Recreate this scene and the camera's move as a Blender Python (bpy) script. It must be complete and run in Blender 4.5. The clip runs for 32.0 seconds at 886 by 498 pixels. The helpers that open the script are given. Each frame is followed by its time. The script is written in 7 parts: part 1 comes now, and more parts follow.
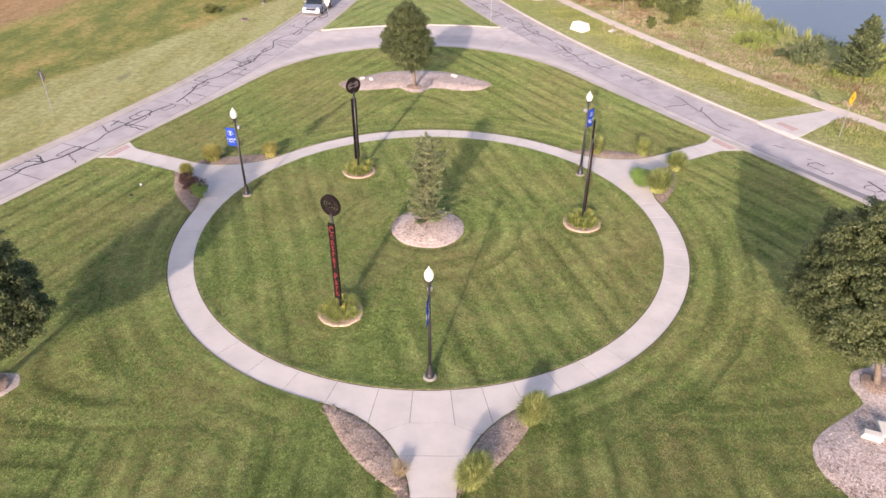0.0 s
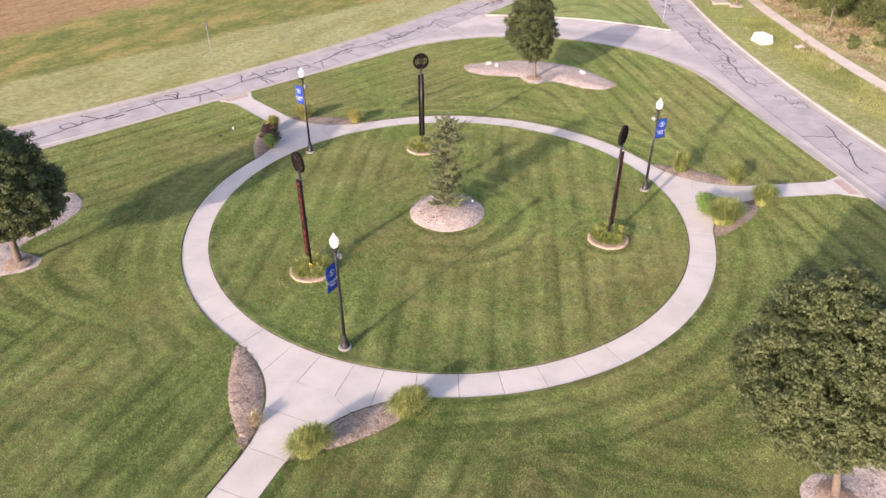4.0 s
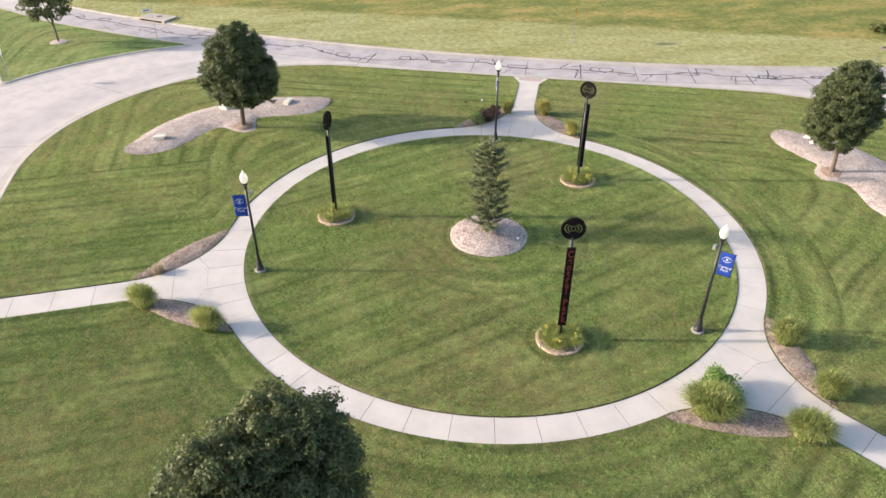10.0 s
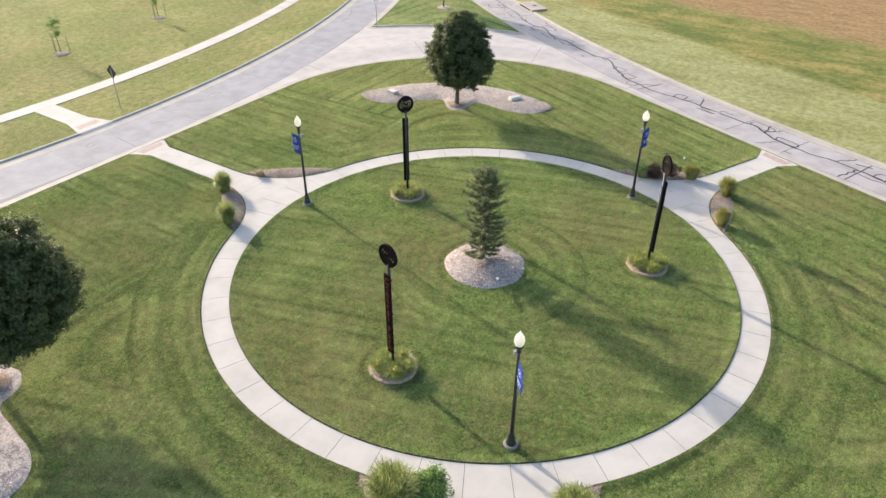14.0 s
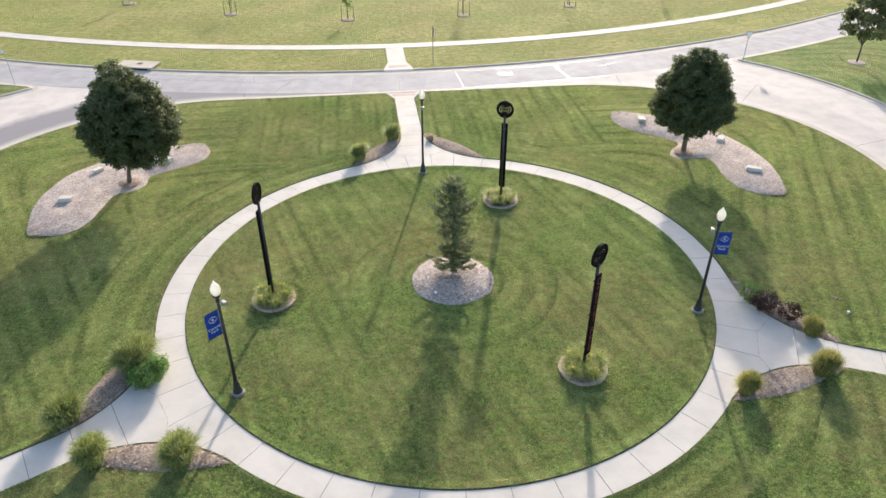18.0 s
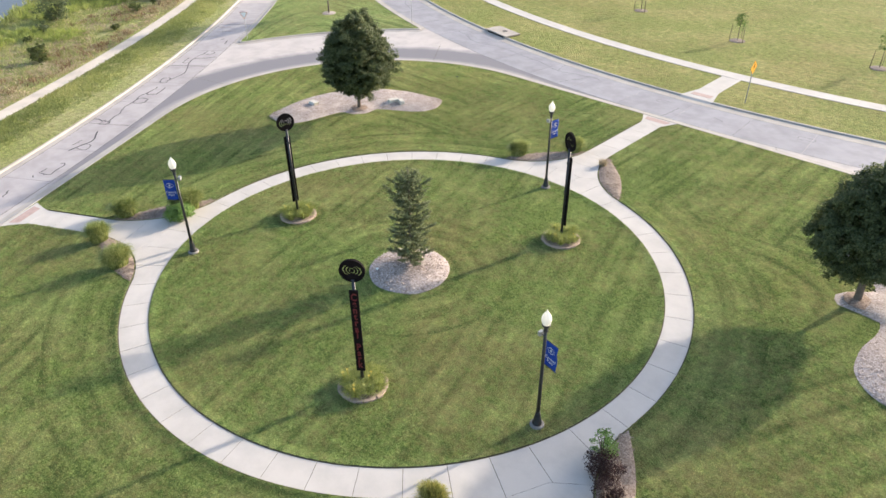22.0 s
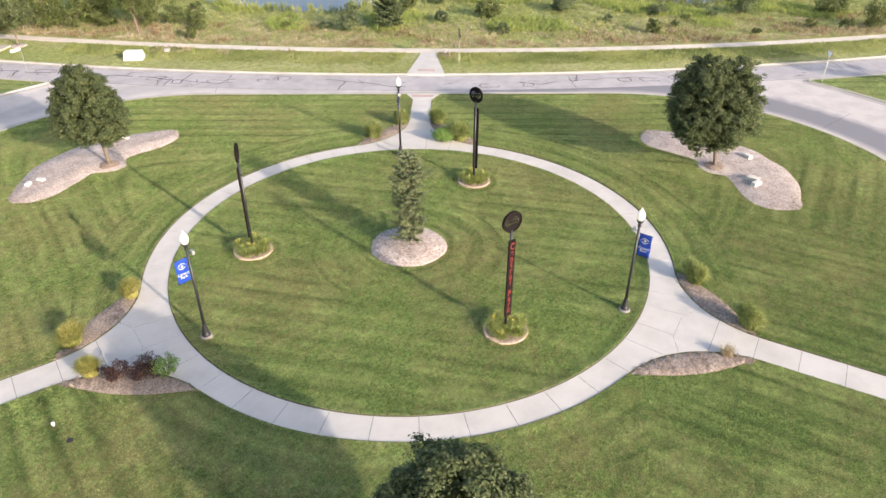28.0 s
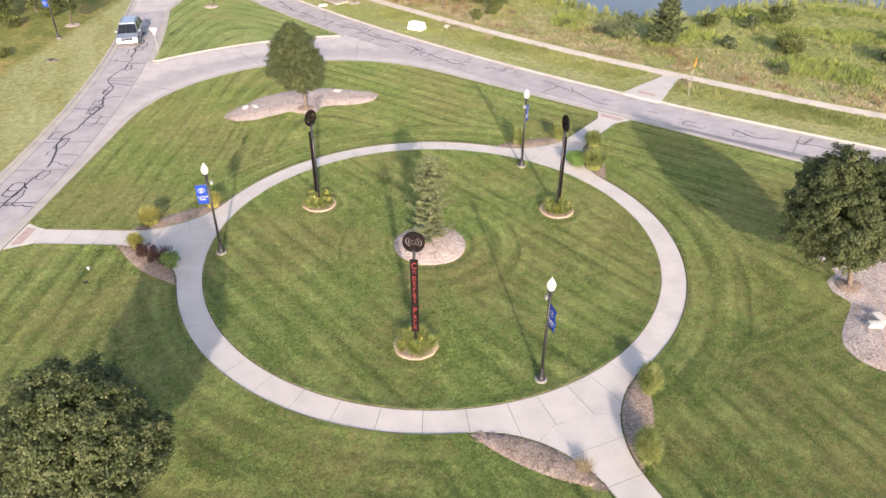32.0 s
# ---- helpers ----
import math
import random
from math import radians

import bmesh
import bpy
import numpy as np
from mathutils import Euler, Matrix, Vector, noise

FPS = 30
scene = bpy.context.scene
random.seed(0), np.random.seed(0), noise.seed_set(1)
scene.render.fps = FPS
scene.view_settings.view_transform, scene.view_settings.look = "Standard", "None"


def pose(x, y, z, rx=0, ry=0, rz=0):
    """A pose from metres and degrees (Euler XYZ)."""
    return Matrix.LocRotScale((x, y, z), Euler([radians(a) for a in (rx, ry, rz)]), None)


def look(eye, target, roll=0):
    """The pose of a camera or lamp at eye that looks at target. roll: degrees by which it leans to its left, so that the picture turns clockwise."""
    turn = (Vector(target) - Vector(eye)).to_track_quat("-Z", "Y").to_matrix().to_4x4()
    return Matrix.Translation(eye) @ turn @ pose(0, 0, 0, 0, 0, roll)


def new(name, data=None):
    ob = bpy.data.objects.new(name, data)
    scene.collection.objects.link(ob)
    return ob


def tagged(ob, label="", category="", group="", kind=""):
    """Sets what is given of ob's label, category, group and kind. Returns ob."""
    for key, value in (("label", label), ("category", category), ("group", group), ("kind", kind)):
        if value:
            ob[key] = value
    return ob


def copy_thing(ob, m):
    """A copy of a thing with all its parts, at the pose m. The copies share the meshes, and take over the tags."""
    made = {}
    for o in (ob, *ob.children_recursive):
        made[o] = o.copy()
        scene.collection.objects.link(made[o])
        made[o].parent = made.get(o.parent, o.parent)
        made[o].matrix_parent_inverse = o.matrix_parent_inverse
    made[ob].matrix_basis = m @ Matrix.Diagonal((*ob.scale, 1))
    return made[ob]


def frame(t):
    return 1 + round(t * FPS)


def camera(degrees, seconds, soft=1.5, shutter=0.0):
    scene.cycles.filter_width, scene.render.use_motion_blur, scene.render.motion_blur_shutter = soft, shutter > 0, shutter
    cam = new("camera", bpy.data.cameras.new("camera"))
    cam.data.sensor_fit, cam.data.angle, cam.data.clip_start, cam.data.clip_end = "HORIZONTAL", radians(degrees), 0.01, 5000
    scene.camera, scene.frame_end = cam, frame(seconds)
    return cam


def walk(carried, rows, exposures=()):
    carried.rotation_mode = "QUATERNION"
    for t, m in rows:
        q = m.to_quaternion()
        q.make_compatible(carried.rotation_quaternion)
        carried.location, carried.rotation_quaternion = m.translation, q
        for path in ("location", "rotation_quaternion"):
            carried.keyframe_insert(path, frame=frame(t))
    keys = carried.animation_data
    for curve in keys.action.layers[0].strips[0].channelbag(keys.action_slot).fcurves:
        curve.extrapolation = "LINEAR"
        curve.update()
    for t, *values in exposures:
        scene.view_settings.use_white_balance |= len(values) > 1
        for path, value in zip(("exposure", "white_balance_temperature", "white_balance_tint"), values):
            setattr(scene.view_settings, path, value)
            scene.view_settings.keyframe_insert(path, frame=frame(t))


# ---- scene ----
# ---------------------------------------------------------------- camera
cam = camera(65.45, 32.0)
METRES, EYE, TILT, LEAN, TURN = 172.0, 19.264, 0.0, 0.0, 0.0
# the world's origin is the middle of the round lawn
START = (0.706, -31.754)
ROWS = [
    (0.0, 0.0, 0.0, 0.0, 0.11, -32.89, -0.17),
    (0.5, 0.0067, 0.0004, -0.0013, 2.42, -32.79, -0.13),
    (1.0, 0.0136, 0.0012, -0.0024, 4.74, -32.73, -0.11),
    (1.5, 0.0209, 0.0023, -0.0035, 7.07, -32.74, -0.09),
    (2.0, 0.0288, 0.0039, -0.0049, 9.74, -32.69, -0.06),
    (2.5, 0.037, 0.0057, -0.0061, 12.52, -32.7, -0.04),
    (4.5, 0.0742, 0.0193, -0.0057, 26.01, -33.26, 0.2),
    (5.0, 0.0836, 0.0244, -0.0054, 29.57, -33.46, 0.19),
    (5.5, 0.093, 0.0305, -0.0057, 33.52, -33.47, 0.08),
    (6.0, 0.1025, 0.0376, -0.0047, 37.71, -33.74, 0.07),
    (6.5, 0.1117, 0.0457, -0.004, 42.06, -33.92, 0.05),
    (7.0, 0.1207, 0.0546, -0.0033, 46.5, -34.03, 0.06),
    (7.5, 0.1291, 0.0649, -0.0026, 51.17, -34.16, 0.02),
    (8.0, 0.1369, 0.076, -0.0012, 56.06, -34.17, -0.08),
    (8.5, 0.1443, 0.0882, 0.0003, 60.98, -34.24, -0.02),
    (9.0, 0.1507, 0.1013, 0.0005, 65.85, -34.25, 0.0),
    (9.5, 0.1561, 0.1156, 0.0007, 70.93, -34.22, -0.01),
    (10.0, 0.1601, 0.1305, 0.0011, 76.16, -34.29, -0.01),
    (10.5, 0.1632, 0.1459, 0.0015, 81.51, -34.31, -0.01),
    (11.0, 0.1646, 0.162, 0.0006, 87.0, -34.14, -0.02),
    (11.5, 0.1648, 0.1787, -0.0007, 92.74, -33.83, -0.07),
    (12.0, 0.1634, 0.1962, -0.0003, 98.68, -33.77, -0.07),
    (12.5, 0.1604, 0.2139, 0.0005, 104.71, -33.66, -0.03),
    (13.0, 0.1552, 0.2311, 0.0022, 110.83, -33.9, -0.1),
    (13.5, 0.1483, 0.2478, 0.0028, 116.92, -33.87, -0.23),
    (15.5, 0.1011, 0.3056, 0.0023, 141.73, -33.48, -0.01),
    (16.0, 0.0861, 0.3166, 0.0016, 147.99, -33.34, -0.02),
    (16.5, 0.0694, 0.3254, 0.0017, 154.28, -33.27, -0.01),
    (17.0, 0.0532, 0.332, 0.0021, 160.25, -33.35, -0.01),
    (17.5, 0.0353, 0.3372, 0.0014, 166.67, -33.31, -0.03),
    (18.0, 0.0168, 0.3404, 0.0004, 173.09, -33.12, -0.02),
    (18.5, -0.0022, 0.3419, -0.0004, 179.35, -33.09, 0.12),
    (19.0, -0.0212, 0.3412, -0.0009, 185.67, -32.94, 0.14),
    (19.5, -0.0402, 0.3385, -0.0009, 191.99, -32.97, 0.23),
    (20.0, -0.0588, 0.3338, -0.0005, 198.41, -32.97, 0.22),
    (20.5, -0.0767, 0.327, 0.0004, 204.76, -33.09, 0.3),
    (21.0, -0.0938, 0.318, 0.0009, 211.13, -33.17, 0.41),
    (21.5, -0.1094, 0.3071, 0.0015, 217.45, -33.34, 0.36),
    (22.0, -0.1245, 0.2946, 0.0008, 223.86, -33.16, 0.5),
    (22.5, -0.1379, 0.2805, 0.0016, 230.29, -33.15, 0.58),
    (23.0, -0.1495, 0.2647, 0.0031, 236.75, -33.34, 0.67),
    (23.5, -0.1589, 0.2479, 0.0039, 243.17, -33.37, 0.62),
    (24.0, -0.1665, 0.2306, 0.0038, 249.58, -33.27, 0.5),
    (24.5, -0.1723, 0.2126, 0.0034, 256.02, -33.08, 0.38),
    (25.0, -0.1759, 0.1936, 0.0038, 262.49, -33.04, 0.38),
    (25.5, -0.1774, 0.1749, 0.0042, 268.83, -33.0, 0.34),
    (27.5, -0.1628, 0.1044, 0.002, 293.6, -32.63, -0.19),
    (28.0, -0.1546, 0.0878, 0.0007, 299.79, -32.52, -0.18),
    (28.5, -0.1447, 0.0719, -0.0006, 305.96, -32.31, -0.16),
    (29.0, -0.1334, 0.0574, -0.0008, 312.14, -32.3, -0.22),
    (29.5, -0.1218, 0.0453, 0.0007, 317.72, -32.58, -0.2),
    (30.0, -0.1101, 0.0356, 0.0029, 322.77, -32.94, -0.18),
    (30.5, -0.099, 0.0279, 0.0054, 327.24, -33.35, -0.16),
    (31.0, -0.0894, 0.0216, 0.0077, 331.09, -33.56, -0.22),
    (31.5, -0.0811, 0.017, 0.0086, 334.28, -33.64, -0.27),
    (32.0, -0.0749, 0.0143, 0.0087, 336.58, -33.51, -0.25),
]
# stops, kelvin and tint as the camera's own balance drifts
EXPOSURES = [(0.0, 1.25, 6480, 25), (5.0, 1.32, 6480, 25), (9.0, 1.37, 6450, 15), (13.0, 1.34, 6350, 10.5), (17.0, 1.31, 6280, 9), (24.0, 1.41, 6300, 11), (29.0, 1.39, 6400, 13.5), (32.0, 1.33, 6450, 17)]
walk(cam, [(t, pose(START[0], START[1], EYE, TILT, LEAN, TURN) @ pose(METRES * x, METRES * y, METRES * z, 90 + pitch, roll, yaw)) for t, x, y, z, yaw, pitch, roll in ROWS], EXPOSURES)

# ---------------------------------------------------------------- light
SUN_ELEV = 18.5
SUN_DIR = Vector((-0.25, -0.968, 0)).normalized()
world = bpy.data.worlds.new("sky")
scene.world = world
world.use_nodes = True
wn = world.node_tree
wn.nodes.clear()
sky = wn.nodes.new("ShaderNodeTexSky")
sky.sky_type = "NISHITA"
sky.sun_disc = False
sky.sun_elevation = radians(SUN_ELEV)
sky.sun_rotation = math.atan2(SUN_DIR.x, SUN_DIR.y)
sky.dust_density = 2.5
bg = wn.nodes.new("ShaderNodeBackground")
bg.inputs["Strength"].default_value = 0.15
wout = wn.nodes.new("ShaderNodeOutputWorld")
wn.links.new(sky.outputs["Color"], bg.inputs["Color"])
wn.links.new(bg.outputs["Background"], wout.inputs["Surface"])

sun_data = bpy.data.lights.new("sun", "SUN")
sun_data.energy = 2.9
sun_data.angle = radians(1.2)
sun_data.color = (1.0, 0.88, 0.74)
sun = new("sun", sun_data)
d = Vector((SUN_DIR.x * math.cos(radians(SUN_ELEV)), SUN_DIR.y * math.cos(radians(SUN_ELEV)), math.sin(radians(SUN_ELEV))))
sun.matrix_world = look(d * 150, (0, 0, 0))

# ---------------------------------------------------------------- materials


def mat(name, rough=0.8, metal=0.0, spec=0.3):
    m = bpy.data.materials.new(name)
    m.use_nodes = True
    b = m.node_tree.nodes["Principled BSDF"]
    b.inputs["Roughness"].default_value = rough
    b.inputs["Metallic"].default_value = metal
    b.inputs["Specular IOR Level"].default_value = spec
    return m, m.node_tree, b


def node(nt, kind, **props):
    n = nt.nodes.new(kind)
    for k, v in props.items():
        if k == "op":
            n.operation = v
        elif k == "blend":
            n.blend_type = v
        else:
            n.inputs[k.replace("_", " ")].default_value = v
    return n


def noise_tex(nt, vec, scale, detail=3.0, rough=0.55, stretch=None):
    if stretch is not None:
        mp = nt.nodes.new("ShaderNodeMapping")
        mp.inputs["Scale"].default_value = stretch
        nt.links.new(vec, mp.inputs["Vector"])
        vec = mp.outputs["Vector"]
    n = nt.nodes.new("ShaderNodeTexNoise")
    n.inputs["Scale"].default_value = scale
    n.inputs["Detail"].default_value = detail
    n.inputs["Roughness"].default_value = rough
    nt.links.new(vec, n.inputs["Vector"])
    return n.outputs["Fac"]


def ramp(nt, fac, stops):
    r = nt.nodes.new("ShaderNodeValToRGB")
    el = r.color_ramp.elements
    while len(el) < len(stops):
        el.new(0.5)
    for e, (p, c) in zip(el, stops):
        e.position = p
        e.color = (c[0], c[1], c[2], 1) if isinstance(c, tuple) else (c, c, c, 1)
    nt.links.new(fac, r.inputs["Fac"])
    return r.outputs["Color"]


def mix(nt, fac, a, b, blend="MIX"):
    m = nt.nodes.new("ShaderNodeMix")
    m.data_type = "RGBA"
    m.blend_type = blend
    if isinstance(fac, (int, float)):
        m.inputs[0].default_value = fac
    else:
        nt.links.new(fac, m.inputs[0])
    for k, v in ((6, a), (7, b)):
        if isinstance(v, tuple):
            m.inputs[k].default_value = (*v, 1)
        else:
            nt.links.new(v, m.inputs[k])
    return m.outputs[2]


def math2(nt, op, a, b=0.0, c=None):
    m = nt.nodes.new("ShaderNodeMath")
    m.operation = op
    for k, v in enumerate((a, b) if c is None else (a, b, c)):
        if isinstance(v, (int, float)):
            m.inputs[k].default_value = v
        else:
            nt.links.new(v, m.inputs[k])
    return m.outputs[0]


def bump(nt, b, height, strength=0.4, dist=0.02):
    n = nt.nodes.new("ShaderNodeBump")
    n.inputs["Strength"].default_value = strength
    n.inputs["Distance"].default_value = dist
    nt.links.new(height, n.inputs["Height"])
    nt.links.new(n.outputs["Normal"], b.inputs["Normal"])


def world_pos(nt):
    return nt.nodes.new("ShaderNodeNewGeometry").outputs["Position"]


def simple(name, col, rough=0.7, metal=0.0, spec=0.3, var=0.25, scale=6.0, bumps=0.0, fine=60.0):
    """A paint, metal or stone with two scales of variation."""
    m, nt, b = mat(name, rough, metal, spec)
    tc = nt.nodes.new("ShaderNodeTexCoord").outputs["Object"]
    n1 = noise_tex(nt, tc, scale, 4)
    n2 = noise_tex(nt, tc, fine, 2)
    f = math2(nt, "ADD", math2(nt, "MULTIPLY", n1, 0.65), math2(nt, "MULTIPLY", n2, 0.35))
    lo = tuple(max(0.0, c * (1 - var)) for c in col)
    hi = tuple(min(1.0, c * (1 + var)) for c in col)
    nt.links.new(ramp(nt, f, [(0.3, lo), (0.7, hi)]), b.inputs["Base Color"])
    if bumps:
        bump(nt, b, n2, bumps, 0.01)
    return m


def lawn_material(name, greens, dry, stripes, tan=0.35, field=False, blades=0.0):
    """Mown grass: patches, tufts, fine blades; stripes is 'park', 'field' or ''. blades: the share of light through single blades."""
    m, nt, b = mat(name, 0.95, 0, 0.08)
    p = world_pos(nt)
    big = noise_tex(nt, p, 0.16, 3)
    mid = noise_tex(nt, p, 1.1, 4, 0.6)
    tuft = noise_tex(nt, p, 6.5, 5, 0.72)
    fine = noise_tex(nt, p, 26.0, 3, 0.75)
    col = ramp(nt, tuft, [(0.34, tuple(c * 0.58 for c in greens[0])), (0.50, greens[1]), (0.66, greens[2])])
    # yellowed patches
    dryf = math2(nt, "ADD", math2(nt, "MULTIPLY", big, 0.55), math2(nt, "MULTIPLY", mid, 0.45))
    drym = ramp(nt, dryf, [(0.46, 0.0), (0.62, 1.0)])
    col = mix(nt, math2(nt, "MULTIPLY", drym, tan), col, dry)
    sep = nt.nodes.new("ShaderNodeSeparateXYZ")
    nt.links.new(p, sep.inputs[0])
    if stripes:
        wob = noise_tex(nt, p, 0.14, 2)
        rad = nt.nodes.new("ShaderNodeVectorMath")
        rad.operation = "LENGTH"
        flat = node(nt, "ShaderNodeVectorMath", op="MULTIPLY")
        flat.inputs[1].default_value = (1, 1, 0)
        nt.links.new(p, flat.inputs[0])
        nt.links.new(flat.outputs[0], rad.inputs[0])
        r = rad.outputs["Value"]
        if stripes == "park":
            # passes along y inside the round lawn, round the ring just outside it, along the kerbs beyond
            a = math2(nt, "ADD", math2(nt, "MULTIPLY", sep.outputs[0], 0.955), math2(nt, "MULTIPLY", sep.outputs[1], 0.295))
            for px_, py_, reach in ((-0.12, 0.12, 5.6), (-3.87, -7.28, 2.3), (-4.53, 6.83, 2.3), (8.27, 0.60, 2.3)):
                off = node(nt, "ShaderNodeVectorMath", op="SUBTRACT")
                off.inputs[1].default_value = (px_, py_, 0)
                nt.links.new(flat.outputs[0], off.inputs[0])
                ln = node(nt, "ShaderNodeVectorMath", op="LENGTH")
                nt.links.new(off.outputs[0], ln.inputs[0])
                near = math2(nt, "LESS_THAN", math2(nt, "ADD", ln.outputs["Value"], wob), reach)
                a = math2(nt, "ADD", math2(nt, "MULTIPLY", near, math2(nt, "MULTIPLY", ln.outputs["Value"], 1.1)), math2(nt, "MULTIPLY", math2(nt, "SUBTRACT", 1.0, near), a))
            inside = math2(nt, "LESS_THAN", r, 12.2)
            away = math2(nt, "GREATER_THAN", math2(nt, "ADD", r, math2(nt, "MULTIPLY", wob, 3.0)), 18.0)
            ks = []
            for nx, ny, far_ in ((-0.913, 0.407, 23.35), (0.859, 0.511, 22.95), (0.0, -1.0, 25.35)):
                ks.append(math2(nt, "SUBTRACT", math2(nt, "ADD", math2(nt, "MULTIPLY", sep.outputs[0], nx), math2(nt, "MULTIPLY", sep.outputs[1], ny)), far_))
            kerbs = math2(nt, "SMOOTH_MAX", math2(nt, "SMOOTH_MAX", ks[0], ks[1], 9.0), ks[2], 9.0)
            out = math2(nt, "ADD", math2(nt, "MULTIPLY", away, kerbs), math2(nt, "MULTIPLY", math2(nt, "SUBTRACT", 1.0, away), r))
            # straight passes to and fro on the south lawns
            south = math2(nt, "LESS_THAN", math2(nt, "ADD", sep.outputs[1], math2(nt, "MULTIPLY", wob, 4.0)), -12.6)
            south = math2(nt, "MULTIPLY", south, math2(nt, "LESS_THAN", math2(nt, "ABSOLUTE", sep.outputs[0]), 12.5))
            out = math2(nt, "ADD", math2(nt, "MULTIPLY", south, sep.outputs[0]), math2(nt, "MULTIPLY", math2(nt, "SUBTRACT", 1.0, south), out))
            coord = math2(nt, "ADD", math2(nt, "MULTIPLY", inside, a), math2(nt, "MULTIPLY", math2(nt, "SUBTRACT", 1.0, inside), out))
        else:
            coord = math2(nt, "ADD", math2(nt, "MULTIPLY", sep.outputs[0], 0.9), math2(nt, "MULTIPLY", sep.outputs[1], -0.43))
        ph = math2(nt, "ADD", math2(nt, "MULTIPLY", coord, 4.6), math2(nt, "MULTIPLY", wob, 3.0))
        ph = math2(nt, "ADD", ph, math2(nt, "MULTIPLY", noise_tex(nt, p, 1.6, 3), 0.9))
        s = math2(nt, "MULTIPLY_ADD", math2(nt, "SINE", ph, 0.0), 0.5, 0.5)
        s2 = math2(nt, "MULTIPLY_ADD", math2(nt, "SINE", math2(nt, "MULTIPLY", ph, 2.37), 0.0), 0.5, 0.5)
        broken = ramp(nt, noise_tex(nt, p, 0.20, 5, 0.62), [(0.38, 0.14), (0.60, 1.0)])
        ragged = ramp(nt, noise_tex(nt, p, 4.5, 4, 0.7), [(0.30, 0.30), (0.62, 1.0)])
        both = math2(nt, "ADD", math2(nt, "MULTIPLY", math2(nt, "POWER", s, 2.0), 0.62), math2(nt, "MULTIPLY", math2(nt, "POWER", s2, 1.6), 0.38))
        sm = math2(nt, "MULTIPLY", math2(nt, "MULTIPLY", both, broken), ragged)
        if stripes == "park":
            # the passes outside the ring walk show more
            sm = math2(nt, "MULTIPLY", sm, math2(nt, "MULTIPLY_ADD", inside, -0.22, 1.40))
            # darker green in a ragged oval south of the ring walk
            oval_off = node(nt, "ShaderNodeVectorMath", op="SUBTRACT")
            oval_off.inputs[1].default_value = (6.0, -18.5, 0)
            nt.links.new(flat.outputs[0], oval_off.inputs[0])
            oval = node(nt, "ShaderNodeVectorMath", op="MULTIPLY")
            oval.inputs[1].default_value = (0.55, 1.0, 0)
            nt.links.new(oval_off.outputs[0], oval.inputs[0])
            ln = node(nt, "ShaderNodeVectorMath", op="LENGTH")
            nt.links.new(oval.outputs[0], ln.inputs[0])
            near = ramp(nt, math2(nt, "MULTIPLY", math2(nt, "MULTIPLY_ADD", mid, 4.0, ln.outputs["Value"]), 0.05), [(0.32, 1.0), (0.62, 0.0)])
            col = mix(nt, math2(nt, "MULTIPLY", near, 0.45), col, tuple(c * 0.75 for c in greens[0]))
            # the round lawn is mixed towards the darkest green
            col = mix(nt, math2(nt, "MULTIPLY", inside, 0.20), col, greens[0])
            if blades:
                sm = math2(nt, "MULTIPLY", sm, 0.72)
        else:
            sm = math2(nt, "MULTIPLY", sm, 0.6)
        # light and shade on grass leaning each way, put into the colour as bands
        col = mix(nt, math2(nt, "MINIMUM", sm, 0.9), col, tuple(c * 0.55 for c in greens[0]))
        lit = math2(nt, "MULTIPLY", math2(nt, "SUBTRACT", 1.0, both), ramp(nt, noise_tex(nt, p, 0.33, 4, 0.6), [(0.48, 0.0), (0.66, 1.0)]))
        col = mix(nt, math2(nt, "MULTIPLY", lit, 0.75), col, greens[2])
    # brown thatch showing between the blades
    thatch = math2(nt, "ADD", math2(nt, "MULTIPLY", noise_tex(nt, p, 2.4, 5, 0.72), 0.6), math2(nt, "MULTIPLY", noise_tex(nt, p, 0.13, 3), 0.4))
    col = mix(nt, math2(nt, "MULTIPLY", ramp(nt, thatch, [(0.47, 0.0), (0.60, 1.0)]), 0.55), col, tuple(0.5 * q + 0.5 * w for q, w in zip(dry, (0.10, 0.06, 0.02))))
    if field:
        # stubble beyond a line across the field
        line = math2(nt, "ADD", math2(nt, "MULTIPLY", sep.outputs[0], -0.971), math2(nt, "MULTIPLY", sep.outputs[1], 0.238))
        line = math2(nt, "ADD", line, math2(nt, "MULTIPLY", noise_tex(nt, p, 0.25, 5), 5.0))
        mask = ramp(nt, math2(nt, "MULTIPLY", math2(nt, "SUBTRACT", line, 52.0), 0.2), [(0.2, 0.0), (0.8, 1.0)])
        soil = ramp(nt, noise_tex(nt, p, 0.9, 5, 0.7, (1, 0.35, 1)), [(0.35, (0.28, 0.17, 0.085)), (0.65, (0.40, 0.26, 0.13))])
        col = mix(nt, mask, col, soil)
        # a pale close-mown strip by the road, rougher and greener behind it
        away = math2(nt, "ADD", math2(nt, "MULTIPLY", sep.outputs[0], -0.913), math2(nt, "MULTIPLY", sep.outputs[1], 0.407))
        away = math2(nt, "ADD", away, math2(nt, "MULTIPLY", noise_tex(nt, p, 0.4, 4), 1.6))
        strip = ramp(nt, math2(nt, "MULTIPLY", math2(nt, "SUBTRACT", away, 38.0), 0.5), [(0.3, 1.0), (0.8, 0.0)])
        pale = ramp(nt, noise_tex(nt, p, 0.22, 4, 0.6, (2.2, 0.6, 1)), [(0.34, 0.15), (0.60, 1.0)])
        col = mix(nt, math2(nt, "MULTIPLY", math2(nt, "MULTIPLY", pale, strip), 0.80), col, (0.385, 0.375, 0.18))
